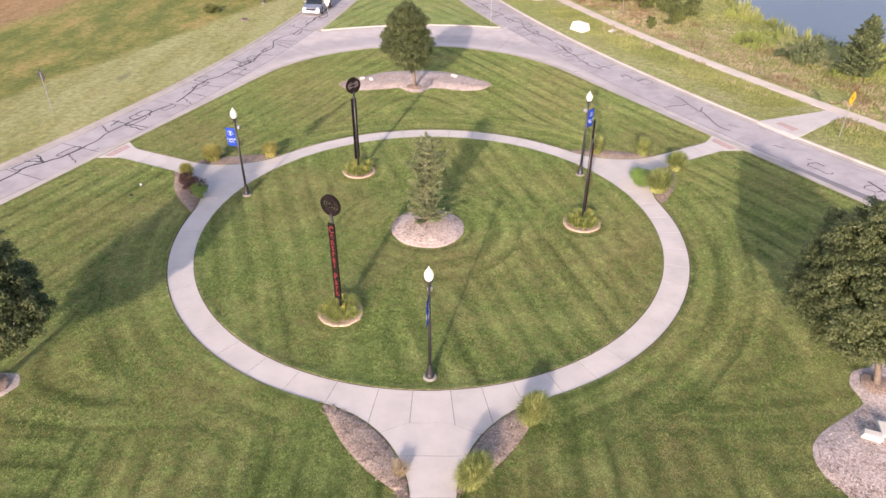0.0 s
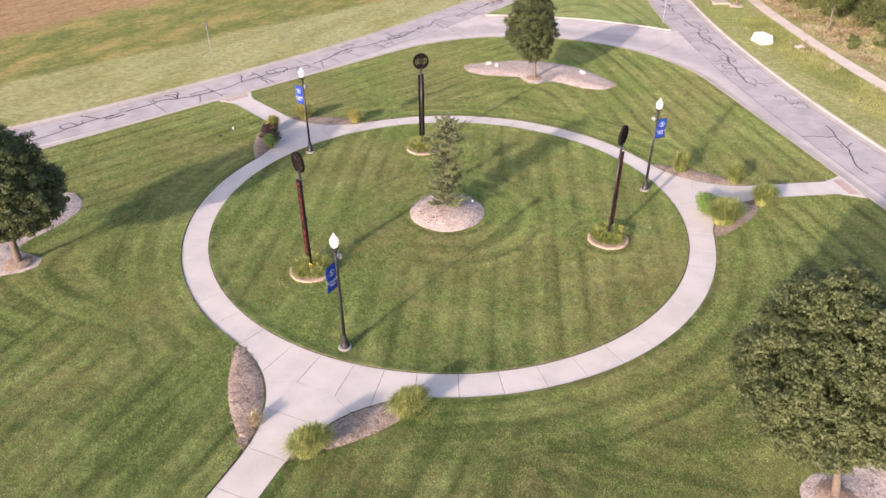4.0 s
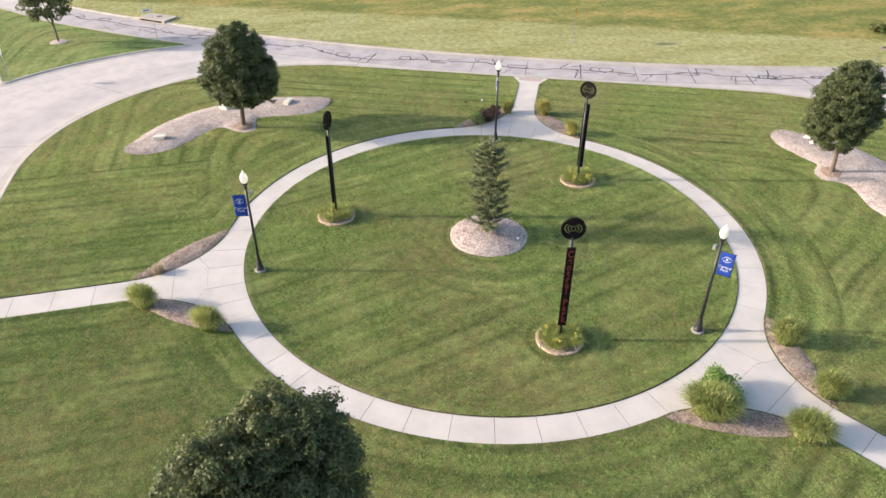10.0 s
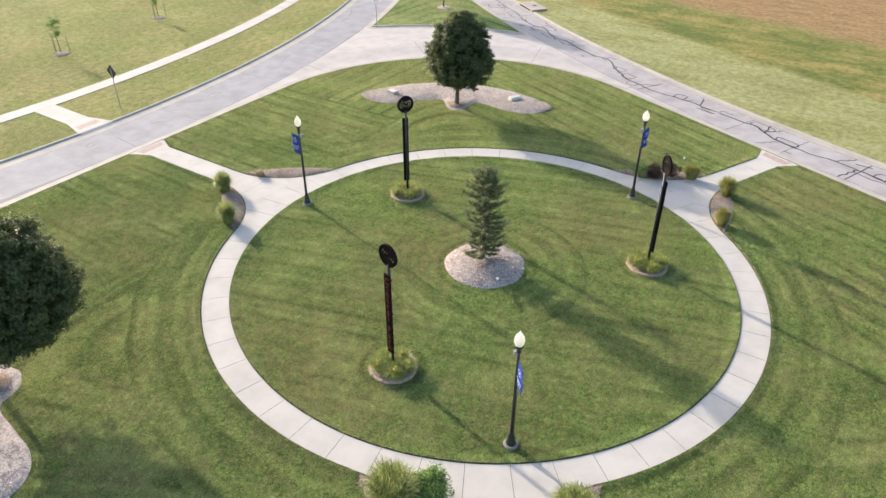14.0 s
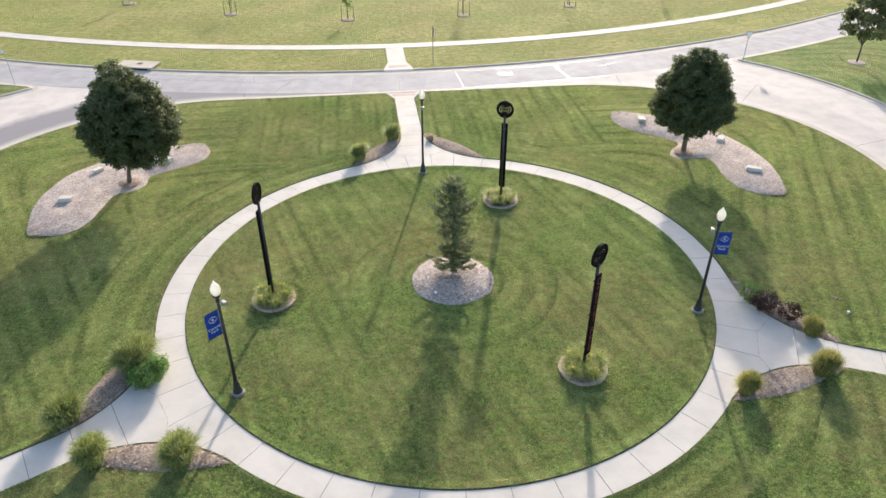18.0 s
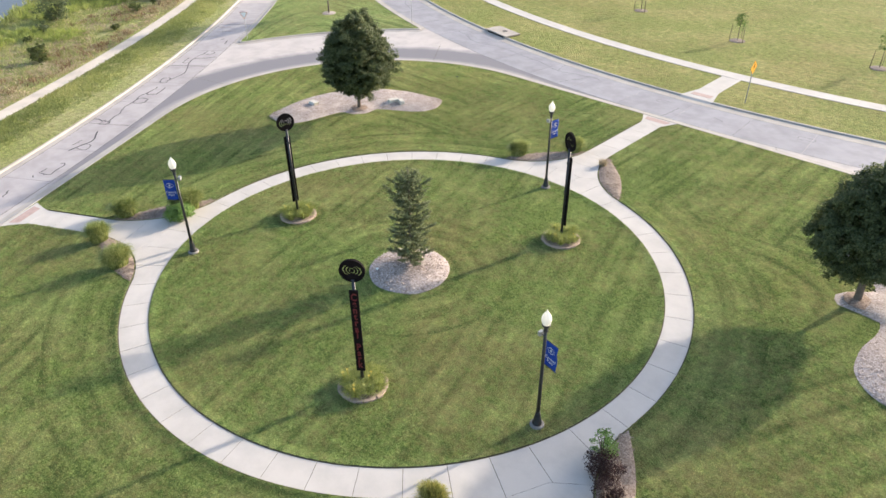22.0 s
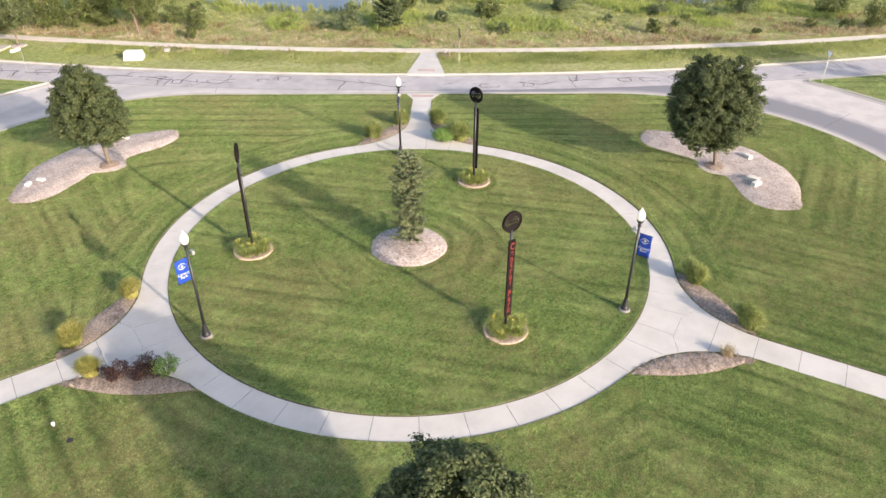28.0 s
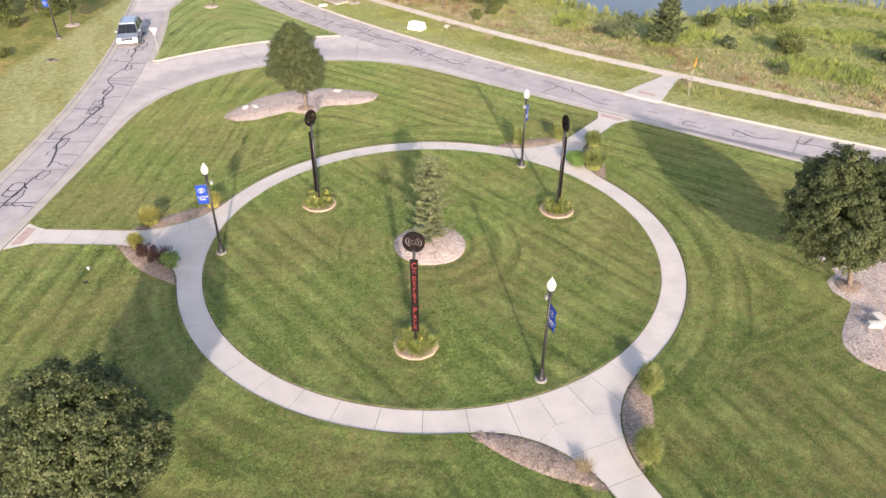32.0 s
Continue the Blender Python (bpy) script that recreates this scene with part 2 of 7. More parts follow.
        rough = math2(nt, "MULTIPLY", math2(nt, "SUBTRACT", 1.0, strip), math2(nt, "SUBTRACT", 1.0, mask))
        gold = ramp(nt, noise_tex(nt, p, 0.35, 5, 0.7, (1.0, 0.45, 1)), [(0.40, (0.125, 0.150, 0.040)), (0.52, (0.22, 0.215, 0.062)), (0.64, (0.37, 0.27, 0.10))])
        col = mix(nt, math2(nt, "MULTIPLY", rough, 0.85), col, gold)
    if blades:
        fine = nt.nodes.new("ShaderNodeNewGeometry").outputs["Random Per Island"]
        shade = math2(nt, "MULTIPLY", math2(nt, "MULTIPLY_ADD", fine, 0.40, 0.82), ramp(nt, noise_tex(nt, p, 2.1, 5, 0.75), [(0.30, 0.78), (0.70, 1.22)]))
    else:
        shade = math2(nt, "MULTIPLY", math2(nt, "MULTIPLY_ADD", fine, 2.1, -0.03), ramp(nt, noise_tex(nt, p, 2.1, 5, 0.75), [(0.30, 0.62), (0.70, 1.38)]))
    g = nt.nodes.new("ShaderNodeCombineColor")
    for k in range(3):
        nt.links.new(shade, g.inputs[k])
    col = mix(nt, 1.0, col, g.outputs[0], "MULTIPLY")
    nt.links.new(col, b.inputs["Base Color"])
    if blades:
        b.inputs["Roughness"].default_value = 0.6
        b.inputs["Specular IOR Level"].default_value = 0.25
        t = nt.nodes.new("ShaderNodeBsdfTranslucent")
        nt.links.new(col, t.inputs["Color"])
        mx = nt.nodes.new("ShaderNodeMixShader")
        mx.inputs[0].default_value = blades
        nt.links.new(b.outputs[0], mx.inputs[1])
        nt.links.new(t.outputs[0], mx.inputs[2])
        nt.links.new(mx.outputs[0], nt.nodes["Material Output"].inputs["Surface"])
        return m
    h = math2(nt, "ADD", math2(nt, "MULTIPLY", tuft, 0.7), math2(nt, "MULTIPLY", fine, 0.5))
    bump(nt, b, h, 1.0, 0.13)
    b.inputs["Sheen Weight"].default_value = 0.18 if stripes == "park" else 0.04
    b.inputs["Sheen Roughness"].default_value = 0.4
    b.inputs["Sheen Tint"].default_value = (0.68, 0.90, 0.34, 1)
    return m


ROAD_LEVEL = -0.095


def concrete_material(name, col, stain=0.2, piece=0.10, speck=0.12, bends=()):
    m, nt, b = mat(name, 0.85, 0, 0.25)
    p = world_pos(nt)
    big = noise_tex(nt, p, 0.7, 4, 0.6)
    fine = noise_tex(nt, p, 35, 3, 0.7)
    lo = tuple(c * (1 - stain) for c in col)
    c = ramp(nt, big, [(0.32, lo), (0.60, col)])
    for cx, cy, r, wide, how in bends:
        # a lane worn grey by tyres, along a bend of radius r round (cx, cy)
        off = node(nt, "ShaderNodeVectorMath", op="SUBTRACT")
        off.inputs[1].default_value = (cx, cy, ROAD_LEVEL)
        nt.links.new(p, off.inputs[0])
        ln = node(nt, "ShaderNodeVectorMath", op="LENGTH")
        nt.links.new(off.outputs[0], ln.inputs[0])
        d = math2(nt, "ABSOLUTE", math2(nt, "ADD", math2(nt, "SUBTRACT", ln.outputs["Value"], r), math2(nt, "MULTIPLY_ADD", big, 0.8, -0.4)), 0.0)
        worn = ramp(nt, math2(nt, "MULTIPLY", d, 0.3), [(0.3 * wide, 1.0), (0.3 * wide + 0.34, 0.0)])
        c = mix(nt, math2(nt, "MULTIPLY", worn, how), c, tuple(q * w for q, w in zip(col, (0.38, 0.40, 0.46))))
    rnd = nt.nodes.new("ShaderNodeObjectInfo").outputs["Random"]
    v = math2(nt, "ADD", math2(nt, "MULTIPLY_ADD", rnd, piece, 1 - piece / 2), math2(nt, "MULTIPLY_ADD", fine, speck, -speck / 2))
    g = nt.nodes.new("ShaderNodeCombineColor")
    for k in range(3):
        nt.links.new(v, g.inputs[k])
    nt.links.new(mix(nt, 1.0, c, g.outputs[0], "MULTIPLY"), b.inputs["Base Color"])
    bump(nt, b, fine, 0.25, 0.006)
    return m


def mulch_material(name, cols, relief=0.35):
    m, nt, b = mat(name, 0.95, 0, 0.1)
    p = world_pos(nt)
    v = nt.nodes.new("ShaderNodeTexVoronoi")
    v.inputs["Scale"].default_value = 19.0
    nt.links.new(p, v.inputs["Vector"])
    f = math2(nt, "ADD", math2(nt, "MULTIPLY", v.outputs["Color"], 0.5), math2(nt, "MULTIPLY", noise_tex(nt, p, 1.3, 4), 0.5))
    nt.links.new(ramp(nt, f, [(0.25, cols[0]), (0.5, cols[1]), (0.75, cols[2])]), b.inputs["Base Color"])
    bump(nt, b, v.outputs["Distance"], relief, 0.02)
    return m


def leaf_material(name, cols, translucent=0.3, rough=0.55, spec=0.25, drift=0.9, share=0.4):
    """Leaves: each one its own tint, some light shining through."""
    m, nt, b = mat(name, rough, 0, spec)
    rnd = nt.nodes.new("ShaderNodeNewGeometry").outputs["Random Per Island"]
    p = world_pos(nt)
    f = math2(nt, "ADD", math2(nt, "MULTIPLY", rnd, 1 - share), math2(nt, "MULTIPLY", ramp(nt, noise_tex(nt, p, drift, 3), [(0.3, 0.0), (0.7, 1.0)]), share))
    c = ramp(nt, f, [(0.15, cols[0]), (0.5, cols[1]), (0.85, cols[2])])
    nt.links.new(c, b.inputs["Base Color"])
    t = nt.nodes.new("ShaderNodeBsdfTranslucent")
    nt.links.new(c, t.inputs["Color"])
    mx = nt.nodes.new("ShaderNodeMixShader")
    mx.inputs[0].default_value = translucent
    nt.links.new(b.outputs[0], mx.inputs[1])
    nt.links.new(t.outputs[0], mx.inputs[2])
    nt.links.new(mx.outputs[0], nt.nodes["Material Output"].inputs["Surface"])
    return m


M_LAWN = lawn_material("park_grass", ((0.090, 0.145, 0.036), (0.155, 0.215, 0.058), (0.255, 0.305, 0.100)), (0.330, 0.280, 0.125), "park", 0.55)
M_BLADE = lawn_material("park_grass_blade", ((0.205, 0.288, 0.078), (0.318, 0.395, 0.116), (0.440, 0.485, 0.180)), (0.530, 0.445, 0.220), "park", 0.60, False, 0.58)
M_FIELD = lawn_material("field_grass", ((0.174, 0.193, 0.054), (0.263, 0.274, 0.081), (0.347, 0.345, 0.123)), (0.437, 0.358, 0.151), "field", 0.6, True)
M_SOUTH = lawn_material("south_grass", ((0.140, 0.168, 0.043), (0.235, 0.255, 0.074), (0.325, 0.327, 0.112)), (0.403, 0.336, 0.140), "", 0.65)
M_MEADOW = lawn_material("meadow_floor", ((0.185, 0.220, 0.062), (0.290, 0.318, 0.098), (0.41, 0.40, 0.155)), (0.46, 0.40, 0.215), "", 0.55)
M_WALK = concrete_material("walk_concrete", (0.510, 0.467, 0.420), 0.14, 0.05)
M_FARWALK = concrete_material("lake_walk_concrete", (0.58, 0.50, 0.41), 0.15, 0.08)
M_KERB = concrete_material("kerb_concrete", (0.42, 0.375, 0.325), 0.18, 0.05)
M_SLIP = concrete_material("slip_road_concrete", (0.505, 0.452, 0.416), 0.16, 0.05, 0.12, ((-1.33, 18.83, 17.3, 0.7, 0.32), (-12.92, -9.81, 18.4, 0.8, 0.18), (14.01, -9.55, 18.2, 1.1, 0.95)))
M_ROAD = concrete_material("road_concrete", (0.398, 0.360, 0.348), 0.20, 0.07)
M_ROAD_GREY = concrete_material("grey_road_concrete", (0.315, 0.300, 0.312), 0.20, 0.07)
M_SEAL = simple("crack_sealant", (0.018, 0.016, 0.018), 0.65, 0, 0.25, 0.3)
M_SEAL_SHINY = simple("smooth_crack_sealant", (0.024, 0.021, 0.024), 0.34, 0, 0.5, 0.3)
M_JOINT = simple("joint_soil", (0.115, 0.102, 0.068), 0.95, 0, 0.1, 0.4, 3.0)
M_BRICKRED = simple("ramp_plate", (0.42, 0.305, 0.265), 0.8, 0, 0.2, 0.2, 4.0)
M_MULCH = mulch_material("wood_mulch", ((0.24, 0.190, 0.165), (0.42, 0.350, 0.312), (0.58, 0.50, 0.45)), 0.5)
M_MULCH_DARK = mulch_material("weathered_mulch", ((0.145, 0.108, 0.084), (0.265, 0.205, 0.165), (0.39, 0.315, 0.26)), 0.2)
M_MULCH_RED = mulch_material("fresh_mulch", ((0.16, 0.112, 0.085), (0.265, 0.195, 0.150), (0.38, 0.295, 0.235)), 0.35)
M_BRICK = simple("planter_block", (0.46, 0.345, 0.275), 0.9, 0, 0.15, 0.25, 3.0, 0.4)
M_BLACK = simple("black_paint", (0.022, 0.022, 0.024), 0.42, 0.0, 0.45, 0.3, 8.0)
M_PLATE = simple("dark_brown_steel", (0.012, 0.009, 0.009), 0.75, 0.0, 0.06, 0.35, 5.0)
M_RED = simple("red_letters", (0.14, 0.020, 0.021), 0.6, 0, 0.25, 0.15)
M_BLUE = simple("blue_banner_cloth", (0.012, 0.045, 0.27), 0.75, 0, 0.2, 0.15)
M_WHITE = simple("white_print", (0.78, 0.78, 0.76), 0.7, 0, 0.2, 0.06)
M_PRINT = simple("banner_print", (0.56, 0.57, 0.60), 0.75, 0, 0.2, 0.08)
M_GLOBE = leaf_material("white_glass_globe", ((0.90, 0.88, 0.82), (0.90, 0.88, 0.82), (0.92, 0.90, 0.85)), 0.55, 0.3, 0.5)
M_GALV = simple("galvanised_post", (0.33, 0.33, 0.32), 0.5, 0.4, 0.5, 0.2)
M_SIGNBACK = simple("dark_sign_back", (0.05, 0.05, 0.05), 0.55, 0.3, 0.4, 0.2)
M_SIGNRIM = simple("faded_sign_border", (0.60, 0.34, 0.23), 0.5, 0, 0.4, 0.1)
M_SIGNYEL = simple("yellow_sign_face", (0.80, 0.36, 0.01), 0.5, 0, 0.4, 0.06)
M_STONE = simple("white_limestone", (0.56, 0.525, 0.46), 0.9, 0, 0.2, 0.18, 2.5, 0.5, 20.0)
M_BARK = simple("tree_bark", (0.145, 0.115, 0.092), 0.95, 0, 0.1, 0.35, 5.0, 0.6, 30.0)
M_PALEBARK = simple("pale_spruce_bark", (0.26, 0.21, 0.17), 0.95, 0, 0.1, 0.3, 5.0, 0.5, 30.0)
M_STAKE = simple("wooden_stake", (0.25, 0.19, 0.13), 0.9, 0, 0.1, 0.3)
M_LEAF = leaf_material("maple_leaf", ((0.062, 0.084, 0.036), (0.114, 0.141, 0.057), (0.200, 0.220, 0.094)), 0.52, 0.5, 0.3, 1.3, 0.4)
M_LEAF_SHRUB = leaf_material("shrub_leaf", ((0.055, 0.095, 0.018), (0.10, 0.17, 0.03), (0.17, 0.25, 0.05)))
M_LEAF_BRIGHT = leaf_material("hydrangea_leaf", ((0.095, 0.175, 0.040), (0.180, 0.290, 0.070), (0.30, 0.42, 0.13)), 0.4)
M_LEAF_RED = leaf_material("barberry_leaf", ((0.034, 0.018, 0.016), (0.062, 0.030, 0.026), (0.110, 0.060, 0.045)), 0.25)
M_LEAF_WILD = leaf_material("wild_leaf", ((0.055, 0.072, 0.022), (0.105, 0.128, 0.038), (0.18, 0.195, 0.06)))
M_NEEDLE = leaf_material("spruce_needle", ((0.115, 0.140, 0.072), (0.215, 0.245, 0.122), (0.345, 0.370, 0.190)), 0.38)
M_JUNIPER = leaf_material("juniper_needle", ((0.058, 0.078, 0.038), (0.102, 0.128, 0.058), (0.155, 0.182, 0.080)), 0.2)
M_FOUNTAIN = leaf_material("fountain_grass_blade", ((0.105, 0.140, 0.038), (0.260, 0.305, 0.086), (0.56, 0.55, 0.225)), 0.38)
M_FOUNTAIN_GOLD = leaf_material("golden_grass_blade", ((0.130, 0.140, 0.034), (0.30, 0.295, 0.080), (0.58, 0.50, 0.19)), 0.32)
M_DRYBLADE = leaf_material("dry_grass_blade", ((0.26, 0.205, 0.125), (0.42, 0.34, 0.215), (0.56, 0.47, 0.32)), 0.35, drift=0.3, share=0.5)
M_LILY = leaf_material("daylily_blade", ((0.185, 0.225, 0.055), (0.34, 0.38, 0.105), (0.52, 0.52, 0.20)), 0.5)
M_FLOWER = simple("yellow_petal", (0.75, 0.55, 0.10), 0.6, 0, 0.2, 0.1)
M_WEED = leaf_material("meadow_blade", ((0.165, 0.198, 0.062), (0.30, 0.325, 0.108), (0.44, 0.425, 0.175)), 0.45, drift=0.22, share=0.6)
M_GOLD = leaf_material("goldenrod_top", ((0.205, 0.255, 0.070), (0.315, 0.365, 0.100), (0.45, 0.46, 0.14)), 0.5, drift=0.25, share=0.6)
M_REDDISH = leaf_material("russet_weed", ((0.15, 0.095, 0.05), (0.24, 0.155, 0.085), (0.34, 0.24, 0.14)), 0.3)
M_IRON = simple("iron_cover", (0.055, 0.045, 0.04), 0.6, 0.5, 0.4, 0.3)
M_DARK = simple("black_and_inlet_shade", (0.012, 0.011, 0.010), 0.9, 0, 0.1, 0.2)
M_CARPAINT = simple("silver_car_paint", (0.26, 0.28, 0.32), 0.28, 0.55, 0.5, 0.04)
M_CARGLASS = simple("car_glass", (0.015, 0.018, 0.022), 0.06, 0, 0.6, 0.1)
M_TYRE = simple("tyre_rubber", (0.02, 0.02, 0.02), 0.85, 0, 0.2, 0.2)
M_RIM = simple("alloy_rim", (0.45, 0.45, 0.46), 0.35, 0.8, 0.5, 0.1)
M_LAMPGLASS = simple("headlight_glass", (0.75, 0.76, 0.78), 0.15, 0, 0.6, 0.05)

M_FOOTING = concrete_material("footing_concrete", (0.27, 0.25, 0.23), 0.2, 0.1)
M_WATER, _nt, _b = mat("lake_water", 0.34, 0, 0.25)
_p = world_pos(_nt)
_n = noise_tex(_nt, _p, 0.9, 4, 0.6, (1, 2.2, 1))
_nt.links.new(ramp(_nt, noise_tex(_nt, _p, 0.05, 3), [(0.3, (0.070, 0.080, 0.100)), (0.7, (0.095, 0.105, 0.125))]), _b.inputs["Base Color"])
bump(_nt, _b, _n, 0.30, 0.08)

# ---------------------------------------------------------------- mesh helpers


def mesh_of(name, verts, faces, material, smooth=False):
    me = bpy.data.meshes.new(name)
    me.from_pydata([tuple(v) for v in verts], [], [tuple(f) for f in faces])
    for m in material if isinstance(material, (list, tuple)) else [material]:
        me.materials.append(m)
    if smooth:
        me.polygons.foreach_set("use_smooth", [True] * len(me.polygons))
    me.update()
    return me


def quads_mesh(name, arr, material):
    """A mesh of loose quads from an array n x 4 x 3."""
    n = len(arr)
    me = bpy.data.meshes.new(name)
    me.vertices.add(4 * n)
    me.vertices.foreach_set("co", np.ascontiguousarray(arr, dtype=np.float32).ravel())
    me.loops.add(4 * n)
    me.loops.foreach_set("vertex_index", np.arange(4 * n, dtype=np.int32))
    me.polygons.add(n)
    me.polygons.foreach_set("loop_start", np.arange(0, 4 * n, 4, dtype=np.int32))
    me.polygons.foreach_set("loop_total", np.full(n, 4, dtype=np.int32))
    me.materials.append(material)
    me.update(calc_edges=True)
    me.validate()
    return me


def child(name, data, parent, m=None, label=""):
    ob = new(name, data)
    if parent is not None:
        ob.parent = parent
    if m is not None:
        ob.matrix_basis = m
    if label:
        ob["label"] = label
    return ob


def bm_mesh(name, bm, material, smooth=False):
    me = bpy.data.meshes.new(name)
    bmesh.ops.recalc_face_normals(bm, faces=bm.faces[:])
    bm.to_mesh(me)
    bm.free()
    me.materials.append(material)
    if smooth:
        me.polygons.foreach_set("use_smooth", [True] * len(me.polygons))
    return me


def part(name, bm, material, parent, label="", m=None, smooth=False):
    return child(name, bm_mesh(name, bm, material, smooth), parent, m, label)


def add_box(bm, size, at=(0, 0, 0), bevel=0.0, turn=None):
    r = bmesh.ops.create_cube(bm, size=1.0)
    vs = r["verts"]
    bmesh.ops.scale(bm, vec=size, verts=vs)
    if bevel:
        es = list({e for v in vs for e in v.link_edges})
        rb = bmesh.ops.bevel(bm, geom=es, offset=bevel, segments=2, affect="EDGES", profile=0.7)
        vs = list({v for f in rb["faces"] for v in f.verts} | {v for v in vs if v.is_valid})
    if turn is not None:
        bmesh.ops.rotate(bm, verts=vs, matrix=turn)
    bmesh.ops.translate(bm, vec=at, verts=vs)
    return vs


def lathe(bm, profile, sides=16, at=(0, 0, 0)):
    """Turns a profile of (radius, height) round z."""
    rings = []
    for r, z in profile:
        rings.append([bm.verts.new((at[0] + r * math.cos(2 * math.pi * k / sides), at[1] + r * math.sin(2 * math.pi * k / sides), at[2] + z)) for k in range(sides)])
    for a, b in zip(rings, rings[1:]):
        for k in range(sides):
            bm.faces.new((a[k], a[(k + 1) % sides], b[(k + 1) % sides], b[k]))
    bm.faces.new(rings[0][::-1])
    bm.faces.new(rings[-1])


def tube(bm, pts, radii, sides=7):
    """A tapered tube along points."""
    rings = []
    for i, p in enumerate(pts):
        p = Vector(p)
        a = Vector(pts[max(i - 1, 0)])
        b = Vector(pts[min(i + 1, len(pts) - 1)])
        t = (b - a).normalized()
        x = t.orthogonal().normalized()
        y = t.cross(x)
        if rings:
            # keep the ring's start near the one before
            ref = (rings[-1][0].co - Vector(pts[i - 1]))
            ref = (ref - t * ref.dot(t))
            if ref.length > 1e-6:
                x = ref.normalized()
                y = t.cross(x)
        rings.append([bm.verts.new(p + radii[i] * (x * math.cos(2 * math.pi * k / sides) + y * math.sin(2 * math.pi * k / sides))) for k in range(sides)])
    for a, b in zip(rings, rings[1:]):
        for k in range(sides):
            bm.faces.new((a[k], a[(k + 1) % sides], b[(k + 1) % sides], b[k]))
    bm.faces.new(rings[0][::-1])
    bm.faces.new(rings[-1])


def slab_mesh(name, outline, z0, z1, material):
    """A flat slab on a 2D outline (counter-clockwise)."""
    n = len(outline)
    v = [(x, y, z1) for x, y in outline] + [(x, y, z0) for x, y in outline]
    f = [tuple(range(n))] + [(k, n + k, n + (k + 1) % n, (k + 1) % n) for k in range(n)]
    return mesh_of(name, v, f, material)


def offset_line(pts, d, closed):
    """Points moved by d to the left of their way."""
    out = []
    n = len(pts)
    for i in range(n):
        a = pts[i - 1] if (closed or i) else pts[i]
        b = pts[(i + 1) % n] if (closed or i < n - 1) else pts[i]
        tx, ty = b[0] - a[0], b[1] - a[1]
        l = math.hypot(tx, ty) or 1.0
        out.append((pts[i][0] - ty / l * d, pts[i][1] + tx / l * d))
    return out


def sweep(name, pts, section, material, closed):
    """Sweeps a section of (offset to the left, height) along a line."""
    lines = [offset_line(pts, o, closed) for o, _ in section]
    n, k = len(pts), len(section)
    v = [(lines[j][i][0], lines[j][i][1], section[j][1]) for i in range(n) for j in range(k)]
    f = []
    for i in range(n if closed else n - 1):
        i2 = (i + 1) % n
        for j in range(k - 1):
            f.append((i * k + j, i * k + j + 1, i2 * k + j + 1, i2 * k + j))
    return mesh_of(name, v, f, material)


def fill(loops):
    """Triangles over 2D loops: the first one the outline, the rest holes."""
    from mathutils.geometry import tessellate_polygon
    vs = [[Vector((x, y, 0)) for x, y in lp] for lp in loops]
    flat = [p for lp in loops for p in lp]
    return flat, tessellate_polygon(vs)


def text_mesh(name, body, size, material, spacing=1.0, depth=0.006, bold=0.0):
    c = bpy.data.curves.new(name, "FONT")
    c.body, c.size, c.align_x, c.align_y = body, size, "CENTER", "TOP"
    c.space_line = spacing
    c.extrude = depth
    c.offset = bold
    ob = bpy.data.objects.new(name, c)
    scene.collection.objects.link(ob)
    bpy.context.view_layer.update()
    me = bpy.data.meshes.new_from_object(ob.evaluated_get(bpy.context.evaluated_depsgraph_get()))
    bpy.data.objects.remove(ob)
    me.materials.clear()
    me.materials.append(material)
    me.name = name
    return me


# ---------------------------------------------------------------- plan
# three roads round a park: unit normal, distance of the park's kerb, outer kerb v = d + k (u - u0)^2
SIDES = {
    "A": dict(n=(-0.913, 0.407), d=28.08, k=0.00333, u0=0.4, w=4.75, g=0.68),
    "B": dict(n=(0.859, 0.511), d=28.1, k=0.0027, u0=-1.0, w=4.75, g=0.68),
    "C": dict(n=(0.0, -1.0), d=31.0, k=0.00572, u0=0.06, w=5.65, g=1.0),
}
# w is the way from kerb to kerb, g the outer kerb with its gutter
GUTTER = 0.68
KERB_Z, ROAD_Z = 0.02, -0.09
LEGS = {"N": ((-3.2, 0.0), (0.0, 1.0)), "W": ((0.0, 0.0), (-0.817, -0.577)), "E": ((0.0, 0.0), (0.832, -0.555))}
ENDS = {"A": ("N", "W"), "C": ("W", "E"), "B": ("E", "N")}
FAR = 900.0


def side_point(s, u, off=0.0):
    """A point at u along a side's outer kerb, moved by off towards the park."""
    q = SIDES[s]
    nx, ny = q["n"]
    v = q["d"] + q["k"] * (u - q["u0"]) ** 2
    slope = 2 * q["k"] * (u - q["u0"])
    l = math.hypot(1, slope)
    u2, v2 = u + off * slope / l, v - off / l
    return (-ny * u2 + nx * v2, nx * u2 + ny * v2)


def leg_point(leg, dist, half, sign):
    (ox, oy), (dx, dy) = LEGS[leg]
    return (ox + dx * dist - dy * half * sign, oy + dy * dist + dx * half * sign)


def hermite(p, tp, q, tq, n):
    out = []
    for i in range(1, n):
        t = i / n
        h = (2 * t ** 3 - 3 * t ** 2 + 1, t ** 3 - 2 * t ** 2 + t, -2 * t ** 3 + 3 * t ** 2, t ** 3 - t ** 2)
        out.append(tuple(h[0] * p[k] + h[1] * tp[k] + h[2] * q[k] + h[3] * tq[k] for k in (0, 1)))
    return out


